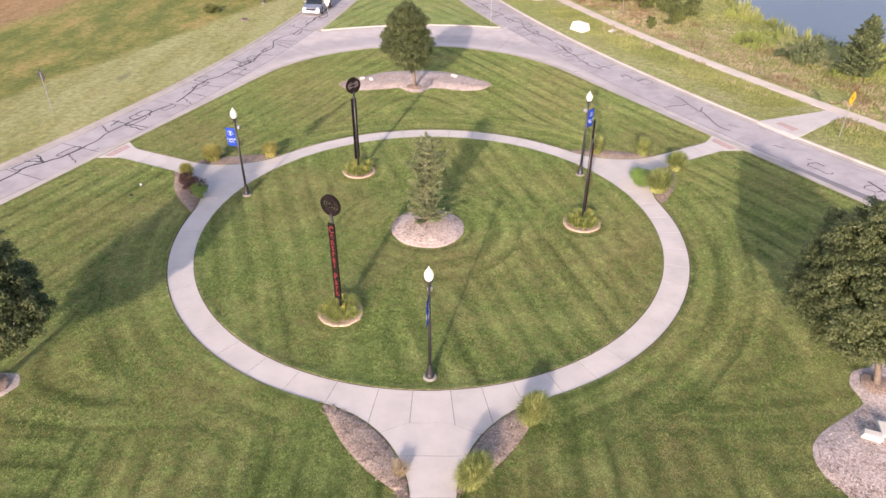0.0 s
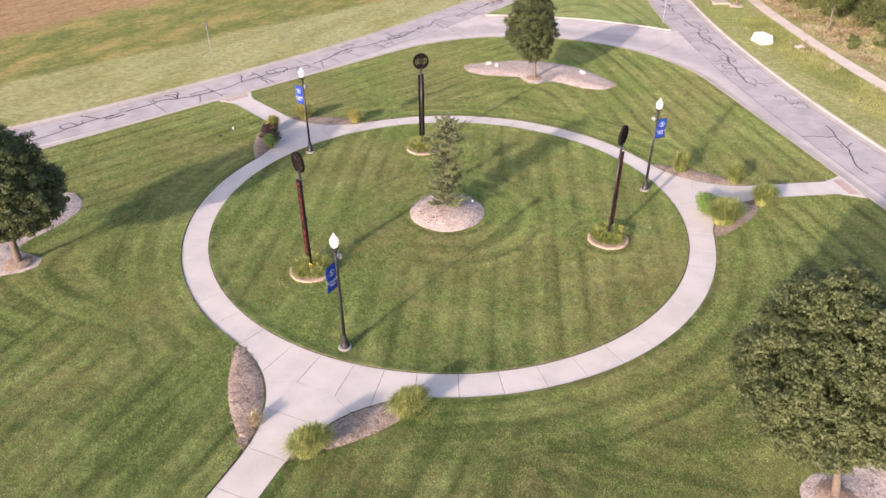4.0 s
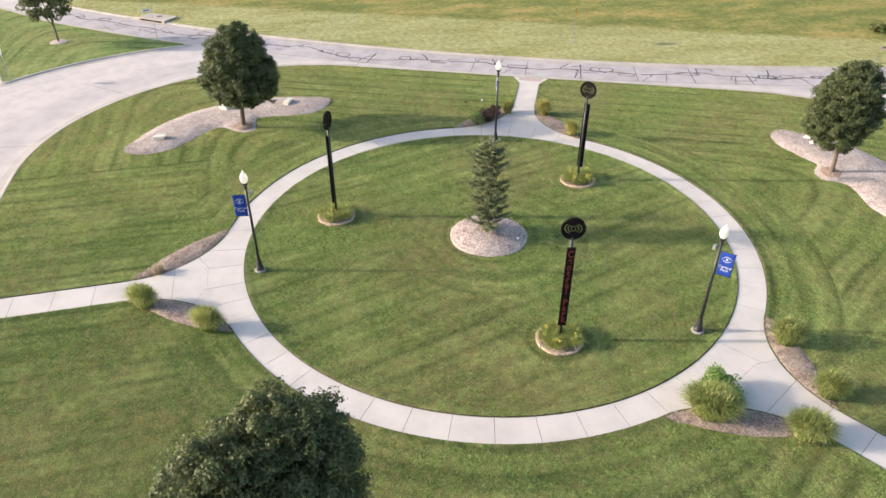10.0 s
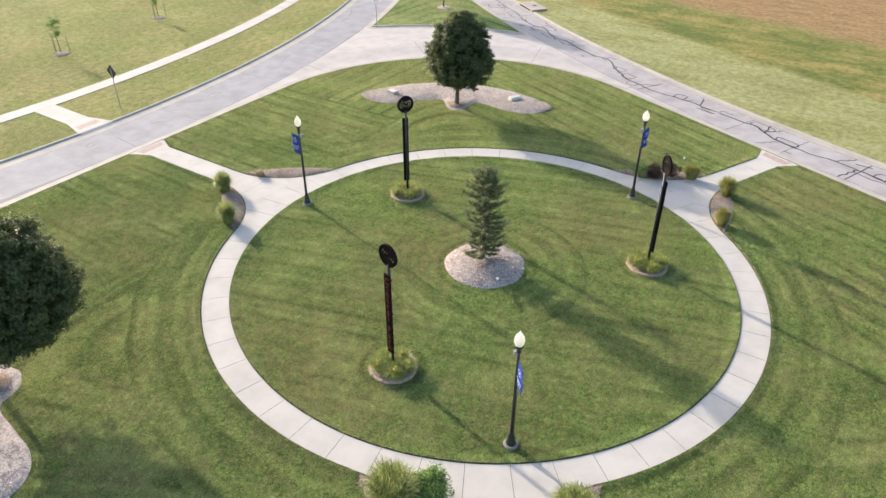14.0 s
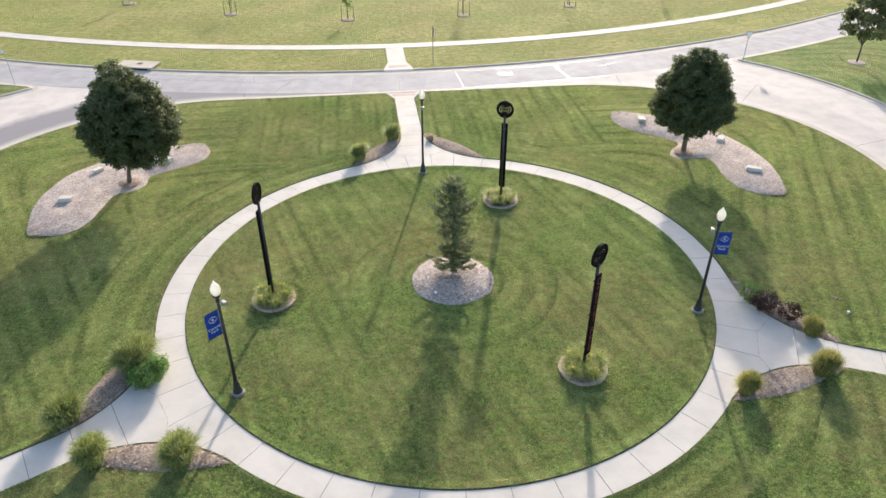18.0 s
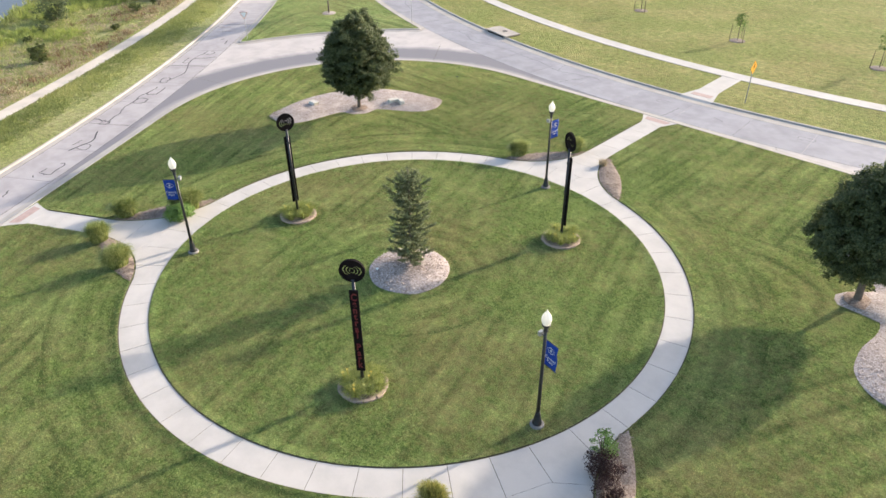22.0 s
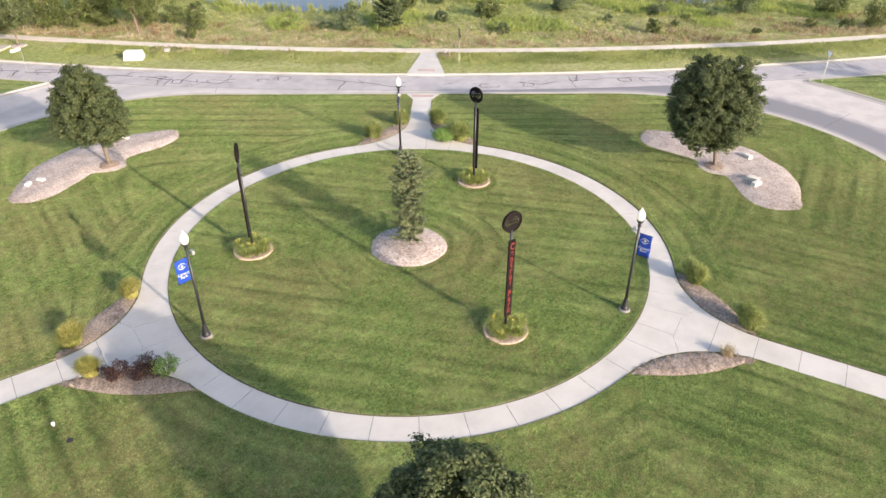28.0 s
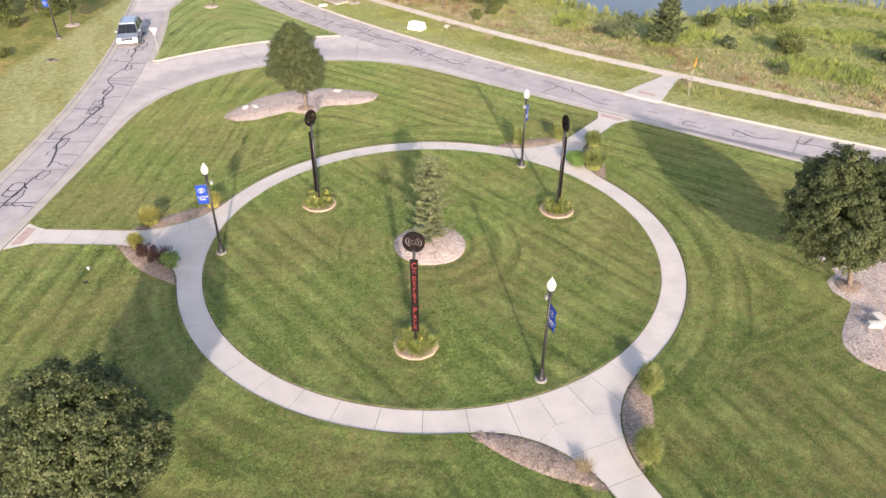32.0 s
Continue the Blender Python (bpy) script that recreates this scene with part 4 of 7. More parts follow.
def loft_bed(name, inner, outer, rows, rise, material, label, seed):
    """A mounded bed between two curves of the same length."""
    n = len(inner)
    v, inside, hz = [], [], []
    for j in range(rows + 1):
        t = j / rows
        for i in range(n):
            s = i / (n - 1)
            x = inner[i][0] + (outer[i][0] - inner[i][0]) * t
            y = inner[i][1] + (outer[i][1] - inner[i][1]) * t
            e = min(1.0, 4 * t * (1 - t) * 1.3) * min(1.0, 5 * s * (1 - s) + 0.1)
            z = 0.012 + rise * e + (min(0.05, rise * 0.4) * noise.noise(Vector((x * 0.9, y * 0.9, seed))) + 0.02) * e
            v.append((x, y, max(z, 0.012)))
            if 0 < j < rows and 0 < i < n - 1:
                inside.append((x, y))
                hz.append(max(z, 0.012))
    f = [(j * n + i, j * n + i + 1, (j + 1) * n + i + 1, (j + 1) * n + i) for j in range(rows) for i in range(n - 1)]
    me = mesh_of(name, v, f, material, True)
    bm = bmesh.new()
    bm.from_mesh(me)
    bmesh.ops.recalc_face_normals(bm, faces=bm.faces[:])
    if sum(q.normal.z for q in bm.faces) < 0:
        bmesh.ops.reverse_faces(bm, faces=bm.faces[:])
    bm.to_mesh(me)
    bm.free()
    ob = tagged(new(name, me), label, "mulch bed", group="mulch beds", kind="structure")
    return ob, inside, hz


TREES = {"N": (-1.6, 21.8), "W": (-16.85, -12.05), "E": (17.75, -11.85)}
# outward heading, half length, shift along, depth, and how far the inner edge stands out at the lobes and between them
BEDS = {"N": (math.radians(90), 6.0, 0.0, 4.4, -0.5, 0.15, 0.8), "W": (math.radians(202.4), 7.15, 0.3, 4.65, -0.5, 1.0, 0.9), "E": (math.radians(-33.5), 6.3, 0.1, 4.3, -1.5, -0.15, 0.2)}
bed_lines = []
for si, (key, (a, half, shift, depth, lobe, waist, tip)) in enumerate(BEDS.items()):
    tx, ty = TREES[key]
    ex, ey = math.cos(a), math.sin(a)
    lx, ly = -ey, ex
    inner, outer = [], []
    for l in np.sin(np.linspace(-1, 1, 57) * math.pi / 2):
        w = l * half + shift
        q = abs(l)
        out = tip + (depth - tip) * max(0.0, 1 - q ** 2.1) ** 0.80
        if q > 0.8:
            out = max(out, tip + 1.25 * math.sqrt(max(0.0, 1 - ((q - 0.8) / 0.2) ** 2)))
        rise = min(max((q - 0.12) / 0.62, 0.0), 1.0)
        inn = waist + (lobe - waist) * rise * rise * (3 - 2 * rise)
        if q > 0.74:
            inn = lobe + (tip - lobe) * (1 - math.sqrt(max(0.0, 1 - ((q - 0.74) / 0.26) ** 2)))
        inn -= (waist + 0.9) * math.exp(-((w / 0.95) ** 4))
        fade = 1 - q ** 6
        inn += 0.14 * noise.noise(Vector((w * 0.7, si * 5, 0))) * fade
        out += 0.16 * noise.noise(Vector((w * 0.6, si * 5 + 2, 0))) * fade
        inner.append((tx + lx * w + ex * inn, ty + ly * w + ey * inn))
        outer.append((tx + lx * w + ex * out, ty + ly * w + ey * out))
    _, inside, hz = loft_bed("mulch_bed", inner, outer, 12, 0.16, M_MULCH, "half-moon bed of pale bark mulch under a tree", si * 3.1)
    bed_lines.append(inner + outer[::-1])
    # a ring of fresher, redder mulch round the stem
    v, f = [(tx + ex * 0.1, ty + ey * 0.1, 0.23)], []
    for j, (q, z) in enumerate(((0.25, 0.225), (0.45, 0.20), (0.66, 0.13))):
        for i in range(28):
            a_ = 2 * math.pi * i / 28
            m_ = q * (1 + 0.16 * noise.noise(Vector((math.cos(a_) * 1.4, math.sin(a_) * 1.4, si * 4 + 1))))
            v.append((tx + ex * 0.1 + m_ * math.cos(a_), ty + ey * 0.1 + m_ * math.sin(a_), z))
            f.append((0, 1 + i, 1 + (i + 1) % 28) if j == 0 else (1 + (j - 1) * 28 + i, 1 + j * 28 + i, 1 + j * 28 + (i + 1) % 28, 1 + (j - 1) * 28 + (i + 1) % 28))
    tagged(new("mulch_ring", mesh_of("mulch_ring", v, f, M_MULCH_RED, True)), "ring of fresh reddish mulch round a tree stem", "mulch bed", kind="structure")
    chips("bark_chips", inside, hz, 5200, 40 + si, M_CHIP, "loose pale bark chips on a bed")

for si, (key, p) in enumerate(paths.items()):
    for side in (1, -1):
        fl = p.fillet(side, 0.07)
        a, b = fl[0], fl[-1]
        n = 13
        inner = [p.at(*fl[i]) for i in range(n)]
        outer = []
        for i in range(n):
            t = i / (n - 1)
            s = a[0] + (b[0] - 0.4 - a[0]) * t
            w = a[1] + (b[1] - a[1]) * t
            bow = 0.42 * math.sin(math.pi * t)
            outer.append(p.at(s + bow * 0.7, w + side * bow * 0.8))
        bed_lines.append(inner + outer[::-1])
        _, inside, hz = loft_bed("mulch_bed", inner, outer, 7, 0.05, M_MULCH_DARK, "lens-shaped mulch bed beside a path", si * 2 + side)
        chips("bark_chips", inside, hz, 900, 60 + 2 * si + side, M_CHIP_DARK, "loose weathered bark chips on a bed")

# round mulch mound under the spruce
v, f = [], []
RB = 1.98
cb = (-0.12, 0.12)
pts, hz = [], []
for j in range(11):
    for i in range(40):
        a = 2 * math.pi * i / 40
        t = j / 10
        r = t * (RB + 0.10 * noise.noise(Vector((math.cos(a) * 1.5, math.sin(a) * 1.5, 3))))
        x, y = cb[0] + r * math.cos(a), cb[1] + r * math.sin(a)
        z = 0.012 + 0.40 * (1 - t ** 2.2) + 0.04 * noise.noise(Vector((x * 2, y * 2, 1))) * (1 - t)
        v.append((x, y, z))
        if j < 10:
            pts.append((x, y))
            hz.append(z)
for j in range(10):
    for i in range(40):
        f.append((j * 40 + i, (j + 1) * 40 + i, (j + 1) * 40 + (i + 1) % 40, j * 40 + (i + 1) % 40))
tagged(new("mulch_mound", mesh_of("mulch_mound", v, f, M_MULCH, True)), "round mound of pale bark mulch", "mulch bed", kind="structure")
chips("bark_chips", pts[80:], hz[80:], 4200, 77, M_CHIP, "loose pale bark chips on a mound")

# ---------------------------------------------------------------- mown grass of the park
def inside_line(x, y, line):
    """Which of many points lie inside a closed line."""
    c = np.zeros(len(x), bool)
    for (x1, y1), (x2, y2) in zip(line, line[1:] + line[:1]):
        if y1 != y2:
            c ^= ((y1 > y) != (y2 > y)) & (x < (x2 - x1) * (y - y1) / (y2 - y1) + x1)
    return c


def soft_noise(x, y, cell, seed):
    """Smooth noise from -1 to 1 for many points, on a square lattice."""
    r = np.random.RandomState(seed)
    table = r.uniform(-1, 1, (64, 64))
    u, v = x / cell + 200, y / cell + 200
    i, j = np.floor(u).astype(int), np.floor(v).astype(int)
    fu, fv = u - i, v - j
    fu, fv = fu * fu * (3 - 2 * fu), fv * fv * (3 - 2 * fv)
    q = lambda a, b: table[a % 64, b % 64]
    return (q(i, j) * (1 - fu) + q(i + 1, j) * fu) * (1 - fv) + (q(i, j + 1) * (1 - fu) + q(i + 1, j + 1) * fu) * fv


def mown_lean(x, y):
    """The way the mower left the grass lying: passes to and fro, alternately."""
    r = np.hypot(x, y)
    wob = soft_noise(x, y, 6.0, 3)
    inside = r < 12.3
    # along y on the round lawn and on the south lawns, round the ring and along the kerbs elsewhere
    c_in, d_in = 0.955 * x + 0.295 * y, np.stack([-0.295 + 0 * x, 0.955 + 0 * x], 1)
    for px_, py_, reach in ((-0.12, 0.12, 5.4), (-3.87, -7.28, 2.3), (-4.53, 6.83, 2.3), (8.27, 0.60, 2.3)):
        dx, dy = x - px_, y - py_
        ln = np.hypot(dx, dy) + 1e-6
        near = ln + 0.6 * wob < reach
        c_in = np.where(near, ln * 1.1, c_in)
        d_in = np.where(near[:, None], np.stack([-dy / ln, dx / ln], 1), d_in)
    nrm = np.array([q["n"] for q in SIDES.values()])
    ks = np.stack([x, y], 1) @ nrm.T - np.array([q["d"] - q["w"] + 0.02 for q in SIDES.values()])
    share = np.exp((ks - ks.max(1)[:, None]) / 2.6)
    share /= share.sum(1)[:, None]
    grad = share @ nrm
    grad /= np.linalg.norm(grad, axis=1)[:, None] + 1e-6
    along = np.stack([-grad[:, 1], grad[:, 0]], 1)
    away = r + 2 * wob > 17.0
    south = (y + 2.5 * wob < -13.5) & (np.abs(x) < 12.5)
    c_out = np.where(away, ks.max(1) + 2.6 * np.log(np.exp((ks - ks.max(1)[:, None]) / 2.6).sum(1)), r)
    d_out = np.where(away[:, None], along, np.stack([-y, x], 1) / (r[:, None] + 1e-6))
    c_out = np.where(south, x, c_out)
    d_out = np.where(south[:, None], np.array([(0.0, 1.0)]), d_out)
    c = np.where(inside, c_in, c_out) * 4.6 + 1.5 * wob + 0.35 * soft_noise(x, y, 0.6, 4)
    d = np.where(inside[:, None], d_in, d_out)
    return d * np.tanh(2.2 * np.sin(c))[:, None]


def mown_grass(per_m2, seed):
    """Leaning tufts over the whole park lawn, clear of paving and beds."""
    r = np.random.RandomState(seed)
    lo, hi = np.array(park_line).min(0), np.array(park_line).max(0)
    n = int((hi[0] - lo[0]) * (hi[1] - lo[1]) * per_m2)
    x, y = r.uniform(lo[0], hi[0], n), r.uniform(lo[1], hi[1], n)
    ok = inside_line(x, y, offset_line(park_line, 0.05, True))
    rr = np.hypot(x, y)
    ok &= (rr < R_IN - 0.02) | (rr > R_OUT + 0.02)
    x, y = x[ok], y[ok]
    bare = np.hypot(x - cb[0], y - cb[1]) < RB - 0.08
    for px_, py_, _ in COLUMNS:
        bare |= np.hypot(x - px_, y - py_) < 0.98
    for lx_, ly_, _ in LAMPS:
        bare |= np.hypot(x - lx_, y - ly_) < 0.27
    for p in paths.values():
        fl, fr = p.fillet(1, 0.02), p.fillet(-1, 0.02)
        line = [p.at(12.9, 0), *[p.at(*q) for q in fr], p.at(p.end - 1.4, -HALF - 0.02), p.at(p.end - 0.15, -1.37), p.at(p.end + 1, -1.37), p.at(p.end + 1, 1.37), p.at(p.end - 0.15, 1.37), p.at(p.end - 1.4, HALF + 0.02), *[p.at(*q) for q in fl[::-1]]]
        bare |= inside_line(x, y, line)
    for line in bed_lines:
        bare |= inside_line(x, y, line)
    x, y = x[~bare], y[~bare]
    n = len(x)
    lean = mown_lean(x, y)
    h = r.uniform(0.018, 0.036, n) * (1 + 0.25 * soft_noise(x, y, 1.7, 8))
    w = r.uniform(0.012, 0.027, n)
    a = r.uniform(0, math.pi, n)
    side = np.stack([np.cos(a) * w, np.sin(a) * w, np.zeros(n)], 1)
    base = np.stack([x, y, turf_rise(x, y)], 1)
    tip = base + np.stack([lean[:, 0] * h * 0.75 + r.normal(0, 0.8, n) * h, lean[:, 1] * h * 0.75 + r.normal(0, 0.8, n) * h, h], 1)
    me = bpy.data.meshes.new("lawn_grass")
    me.vertices.add(3 * n)
    me.vertices.foreach_set("co", np.ascontiguousarray(np.stack([base - side, base + side, tip], 1), dtype=np.float32).ravel())
    me.loops.add(3 * n)
    me.loops.foreach_set("vertex_index", np.arange(3 * n, dtype=np.int32))
    me.polygons.add(n)
    me.polygons.foreach_set("loop_start", np.arange(0, 3 * n, 3, dtype=np.int32))
    me.polygons.foreach_set("loop_total", np.full(n, 3, dtype=np.int32))
    me.materials.append(M_BLADE)
    me.update(calc_edges=True)
    return tagged(new("lawn_grass", me), "short mown green grass with mower stripes and dry patches", "grass", kind="stuff")


LAMPS = ((0.2, -11.40, -97.0), (-10.76, 3.80, 169.0), (9.16, 6.58, 43.0))
COLUMNS = ((-3.87, -7.28, -117), (-4.53, 6.88, 129), (8.27, 0.65, -12))
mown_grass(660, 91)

# ---------------------------------------------------------------- foliage helpers
def leaf_quads(c, size, r, up=0.3, out=None, narrow=0.6, loose=1.0):
    """Folded leaf shapes at the points c, facing loosely up and outwards."""
    n = len(c)
    nrm = r.normal(0, loose, (n, 3))
    nrm[:, 2] += up
    if out is not None:
        nrm += out
    nrm /= np.linalg.norm(nrm, axis=1)[:, None] + 1e-9
    t = r.normal(0, 1, (n, 3))
    t -= (t * nrm).sum(1)[:, None] * nrm
    t /= np.linalg.norm(t, axis=1)[:, None] + 1e-9
    b = np.cross(nrm, t)
    L = (size * r.uniform(0.7, 1.3, n))[:, None]
    return np.stack([c - t * L * 0.5, c - b * L * narrow * 0.5 + nrm * L * 0.10, c + t * L * 0.5, c + b * L * narrow * 0.5 + nrm * L * 0.10], 1)


def crown_quads(lobes, clumps, per, size, seed, clump_r=0.5, floor=None):
    """Leaves in many clumps near the surface of some ellipsoids (centre, radii)."""
    r = np.random.RandomState(seed)
    out = []
    vol = np.array([q[1][0] * q[1][1] * q[1][2] for q in lobes]) ** 0.67
    pick = r.choice(len(lobes), clumps, p=vol / vol.sum())
    for k in pick:
        c, rad = np.array(lobes[k][0]), np.array(lobes[k][1])
        d = r.normal(0, 1, 3)
        d /= np.linalg.norm(d)
        depth = r.uniform(0.35, 1.0) ** 0.5
        lump = 1 + 0.24 * noise.noise(Vector(d * 2.6) + Vector((seed, k, 0)))
        cc = c + d * rad * depth * lump
        if floor is not None and cc[2] < floor + 0.2 * r.rand():
            continue
        m = int(per * r.uniform(0.6, 1.4))
        dd = r.normal(0, 1, (m, 3))
        dd /= np.linalg.norm(dd, axis=1)[:, None]
        rr = clump_r * r.uniform(0.6, 1.25) * r.uniform(0.3, 1.0, m) ** 0.45
        pts = cc + dd * rr[:, None] * np.array([1.0, 1.0, 0.72])
        out.append(leaf_quads(pts, size, r, 0.5, d * 0.9 + dd * 0.5))
    return np.concatenate(out)


def bough_quads(lobes, boughs, leaves, size, seed, reach=0.62, floor=None):
    """A crown of distinct boughs with dark gaps between them, and a thin dark core."""
    r = np.random.RandomState(seed)
    out = []
    vol = np.array([q[1][0] * q[1][1] * q[1][2] for q in lobes]) ** 0.67
    kept = []
    for _ in range(boughs * 14):
        k = r.choice(len(lobes), p=vol / vol.sum())
        c, rad = np.array(lobes[k][0]), np.array(lobes[k][1])
        d = r.normal(0, 1, 3)
        d /= np.linalg.norm(d)
        q = c + d * (rad - reach * 0.55) * r.uniform(0.84, 1.06) * (1 + 0.12 * noise.noise(Vector(d * 2.2) + Vector((seed, 0, 0))))
        deep = any((((q - np.array(o[0])) / (np.array(o[1]) - reach * 0.5)) ** 2).sum() < 0.58 for o in lobes)
        if deep or (floor is not None and q[2] < floor + 0.15) or any(((q - o[0]) ** 2).sum() < (0.86 * reach) ** 2 for o in kept):
            continue
        kept.append((q, d))
        if len(kept) >= boughs:
            break
    for q, d in kept:
        rr = reach * r.uniform(0.7, 1.2)
        # each bough is a handful of sprays, thicker on its outer side, and a spray is a few rosettes of leaves
        for _ in range(6):
            dd = r.normal(0, 1, 3) + d * 0.9 + np.array((0, 0, 0.40))
            dd /= np.linalg.norm(dd)
            c = q + dd * rr * r.uniform(0.35, 1.0)
            m = max(4, int(leaves * 0.42 * r.uniform(0.7, 1.3)))
            hub = c + np.clip(r.normal(0, 0.36, (m, 3)), -0.7, 0.7) * rr * np.array((0.60, 0.60, 0.40))
            for ring in range(6):
                e = hub + r.normal(0, 1, (m, 3)) * size * np.array((0.62, 0.62, 0.34))
                tilt = (e - hub) / size * 0.9 + dd * 0.55
                out.append(leaf_quads(e, size, r, 0.75, tilt, 0.62, 0.38))
    for c, rad in lobes:
        m = boughs * leaves // 2
        e = r.normal(0, 1, (m, 3))
        e /= np.linalg.norm(e, axis=1)[:, None]
        e = np.array(c) + e * np.array(rad) * (r.rand(m) ** 0.4 * 0.66)[:, None]
        if floor is not None:
            e = e[e[:, 2] > floor + 0.25]
        out.append(leaf_quads(e, size * 1.25, r, 0.3))
    return np.concatenate(out)


def limb_points(a, b, bend, r):
    a, b = Vector(a), Vector(b)
    m = (a + b) / 2 + Vector((r.uniform(-bend, bend), r.uniform(-bend, bend), bend * 0.5))
    return [a, a.lerp(m, 0.5) * 0.5 + (a + m) * 0.25, m, (m + b) / 2, b]


def park_tree(at, label, lobes, trunk_h, trunk_r, clumps, per, size, seed, fork, lean=(0, 0), group="", leaf=None):
    """A tree with trunk, limbs and a leafy crown."""
    r = random.Random(seed)
    tree = new("tree")
    tree.matrix_basis = pose(at[0], at[1], at[2] if len(at) > 2 else 0)
    tagged(tree, label, "tree", group)
    bm = bmesh.new()
    top = Vector((lean[0], lean[1], trunk_h))
    tube(bm, [(0, 0, -0.05), (0, 0, 0.12), (lean[0] * 0.3, lean[1] * 0.3, trunk_h * 0.4), top], [trunk_r * 1.6, trunk_r * 1.1, trunk_r * 0.95, trunk_r * 0.8], 9)
    part("trunk", bm, M_BARK, tree, smooth=True)
    for i in range(fork):
        a = 2 * math.pi * i / fork + r.uniform(-0.3, 0.3)
        c, rad = lobes[i % len(lobes)]
        end = (c[0] + rad[0] * 0.62 * math.cos(a), c[1] + rad[1] * 0.62 * math.sin(a), c[2] + rad[2] * r.uniform(-0.25, 0.6))
        bm = bmesh.new()
        pts = limb_points(top - Vector((0, 0, trunk_h * r.uniform(0.02, 0.25))), end, 0.25, r)
        tube(bm, pts, [trunk_r * 0.6, trunk_r * 0.5, trunk_r * 0.4, trunk_r * 0.25, trunk_r * 0.08], 6)
        part("limb", bm, M_BARK, tree, smooth=True)
    if per >= 100:
        q = bough_quads(lobes, int(clumps * 1.4), per // 4, size * 1.0, seed, 0.50, floor=trunk_h * 0.80)
    else:
        q = crown_quads(lobes, clumps, per, size, seed, 0.43 if size > 0.1 else 0.35, floor=trunk_h * 0.85)
    child("crown", quads_mesh("crown", q, leaf or M_LEAF), tree)
    return tree


# the three park trees
park_tree((*TREES["N"], 0.1), "oval green maple tree on a mulch bed", [((-0.2, -0.55, 3.5), (1.65, 1.7, 1.85)), ((-0.7, 0.4, 3.6), (1.65, 1.7, 1.9)), ((-0.5, 0.0, 4.6), (1.6, 1.75, 1.7)), ((-0.55, 0.05, 5.45), (1.05, 1.15, 1.15))], 2.1, 0.12, 130, 150, 0.10, 11, 6, (-0.15, 0.0), "park trees")
park_tree((*TREES["W"], 0.1), "round dense green maple tree on a mulch bed", [((0.2, 0.34, 3.5), (2.4, 2.3, 1.9)), ((0.15, 0.3, 4.7), (1.9, 1.85, 1.8)), ((0.1, 0.3, 5.65), (1.15, 1.15, 1.25))], 2.15, 0.16, 140, 160, 0.10, 12, 7, (0.05, 0.12), "park trees")
park_tree((*TREES["E"], 0.1), "broad two-lobed green maple tree on a mulch bed", [((-1.07, 0.66, 3.85), (2.6, 2.4, 2.2)), ((-1.55, 1.5, 4.4), (1.85, 1.7, 2.3)), ((-0.6, -0.15, 4.35), (1.85, 1.7, 2.25)), ((-1.45, 1.3, 5.4), (1.4, 1.3, 1.9)), ((-0.6, -0.05, 5.35), (1.25, 1.15, 1.8))], 1.8, 0.125, 190, 150, 0.10, 13, 7, (-0.4, 0.25), "park trees")


# conifers with dense tiers
def conifer(at, height, spread, name, label, category, seed, material, whorls, dens, droop=-0.05, bare=0.25, leaf=0.115, full=1.0):
    r = np.random.RandomState(seed)
    tree = new(name)
    tree.matrix_basis = pose(*at)
    tagged(tree, label, category)
    bm = bmesh.new()
    tube(bm, [(0, 0, -0.05), (0.02, 0, height * 0.3), (-0.02, 0.01, height * 0.7), (0, 0, height)], [0.075 * spread, 0.06 * spread, 0.035 * spread, 0.012], 7)
    part("trunk", bm, M_BARK, tree, smooth=True)
    quads = []
    for w in range(whorls):
        bm = bmesh.new()
        z = bare + (height - bare - 0.15) * w / (whorls - 1)
        f = 1 - (z - bare) / (height - bare)
        n = r.randint(4, 7)
        for k in range(n):
            a = 2 * math.pi * (k + r.rand() * 0.7) / n + w * 1.3
            L = spread * (min(1.0, full * f) ** 0.8 * (0.85 if f > 0.9 else 1.0) * r.uniform(0.55, 1.15) + 0.05)
            zz = z + r.uniform(-0.1, 0.1)
            rise = 0.25 + 0.35 * (1 - f) + droop
            m = max(3, int(L / 0.085))
            ts = np.linspace(0.12, 1, m)
            bx, by = math.cos(a), math.sin(a)
            pz = zz + L * (rise * ts - 0.28 * ts ** 2 * f + 0.15 * ts ** 3)
            cen = np.stack([bx * L * ts, by * L * ts, pz], 1)
            tube(bm, [(0, 0, zz), tuple(cen[len(cen) // 2]), tuple(cen[-1])], [0.014, 0.010, 0.004], 4)
            # twigs to either side, each a tuft of needles
            for sgn in (-1, 1):
                tw = (1 - ts * 0.75) * L * 0.42 * r.uniform(0.5, 1.2, m)
                for q in range(dens):
                    u = r.rand(m)
                    c = cen + np.stack([-by * sgn * tw * u, bx * sgn * tw * u, -0.05 * u], 1) + r.normal(0, 0.022, (m, 3))
                    quads.append(leaf_quads(c, leaf, r, 0.6, None, 0.38))
            quads.append(leaf_quads(cen + r.normal(0, 0.03, (m, 3)), 0.12, r, 0.8, None, 0.38))
        part("branch", bm, M_BARK, tree)
    n = 40
    tip = np.stack([r.normal(0, 0.03, n), r.normal(0, 0.03, n), r.uniform(height - 0.6, height + 0.05, n)], 1)
    quads.append(leaf_quads(tip, 0.11, r, 0.2, None, 0.4))
    child("needles", quads_mesh("needles", np.concatenate(quads), material), tree)
    return tree


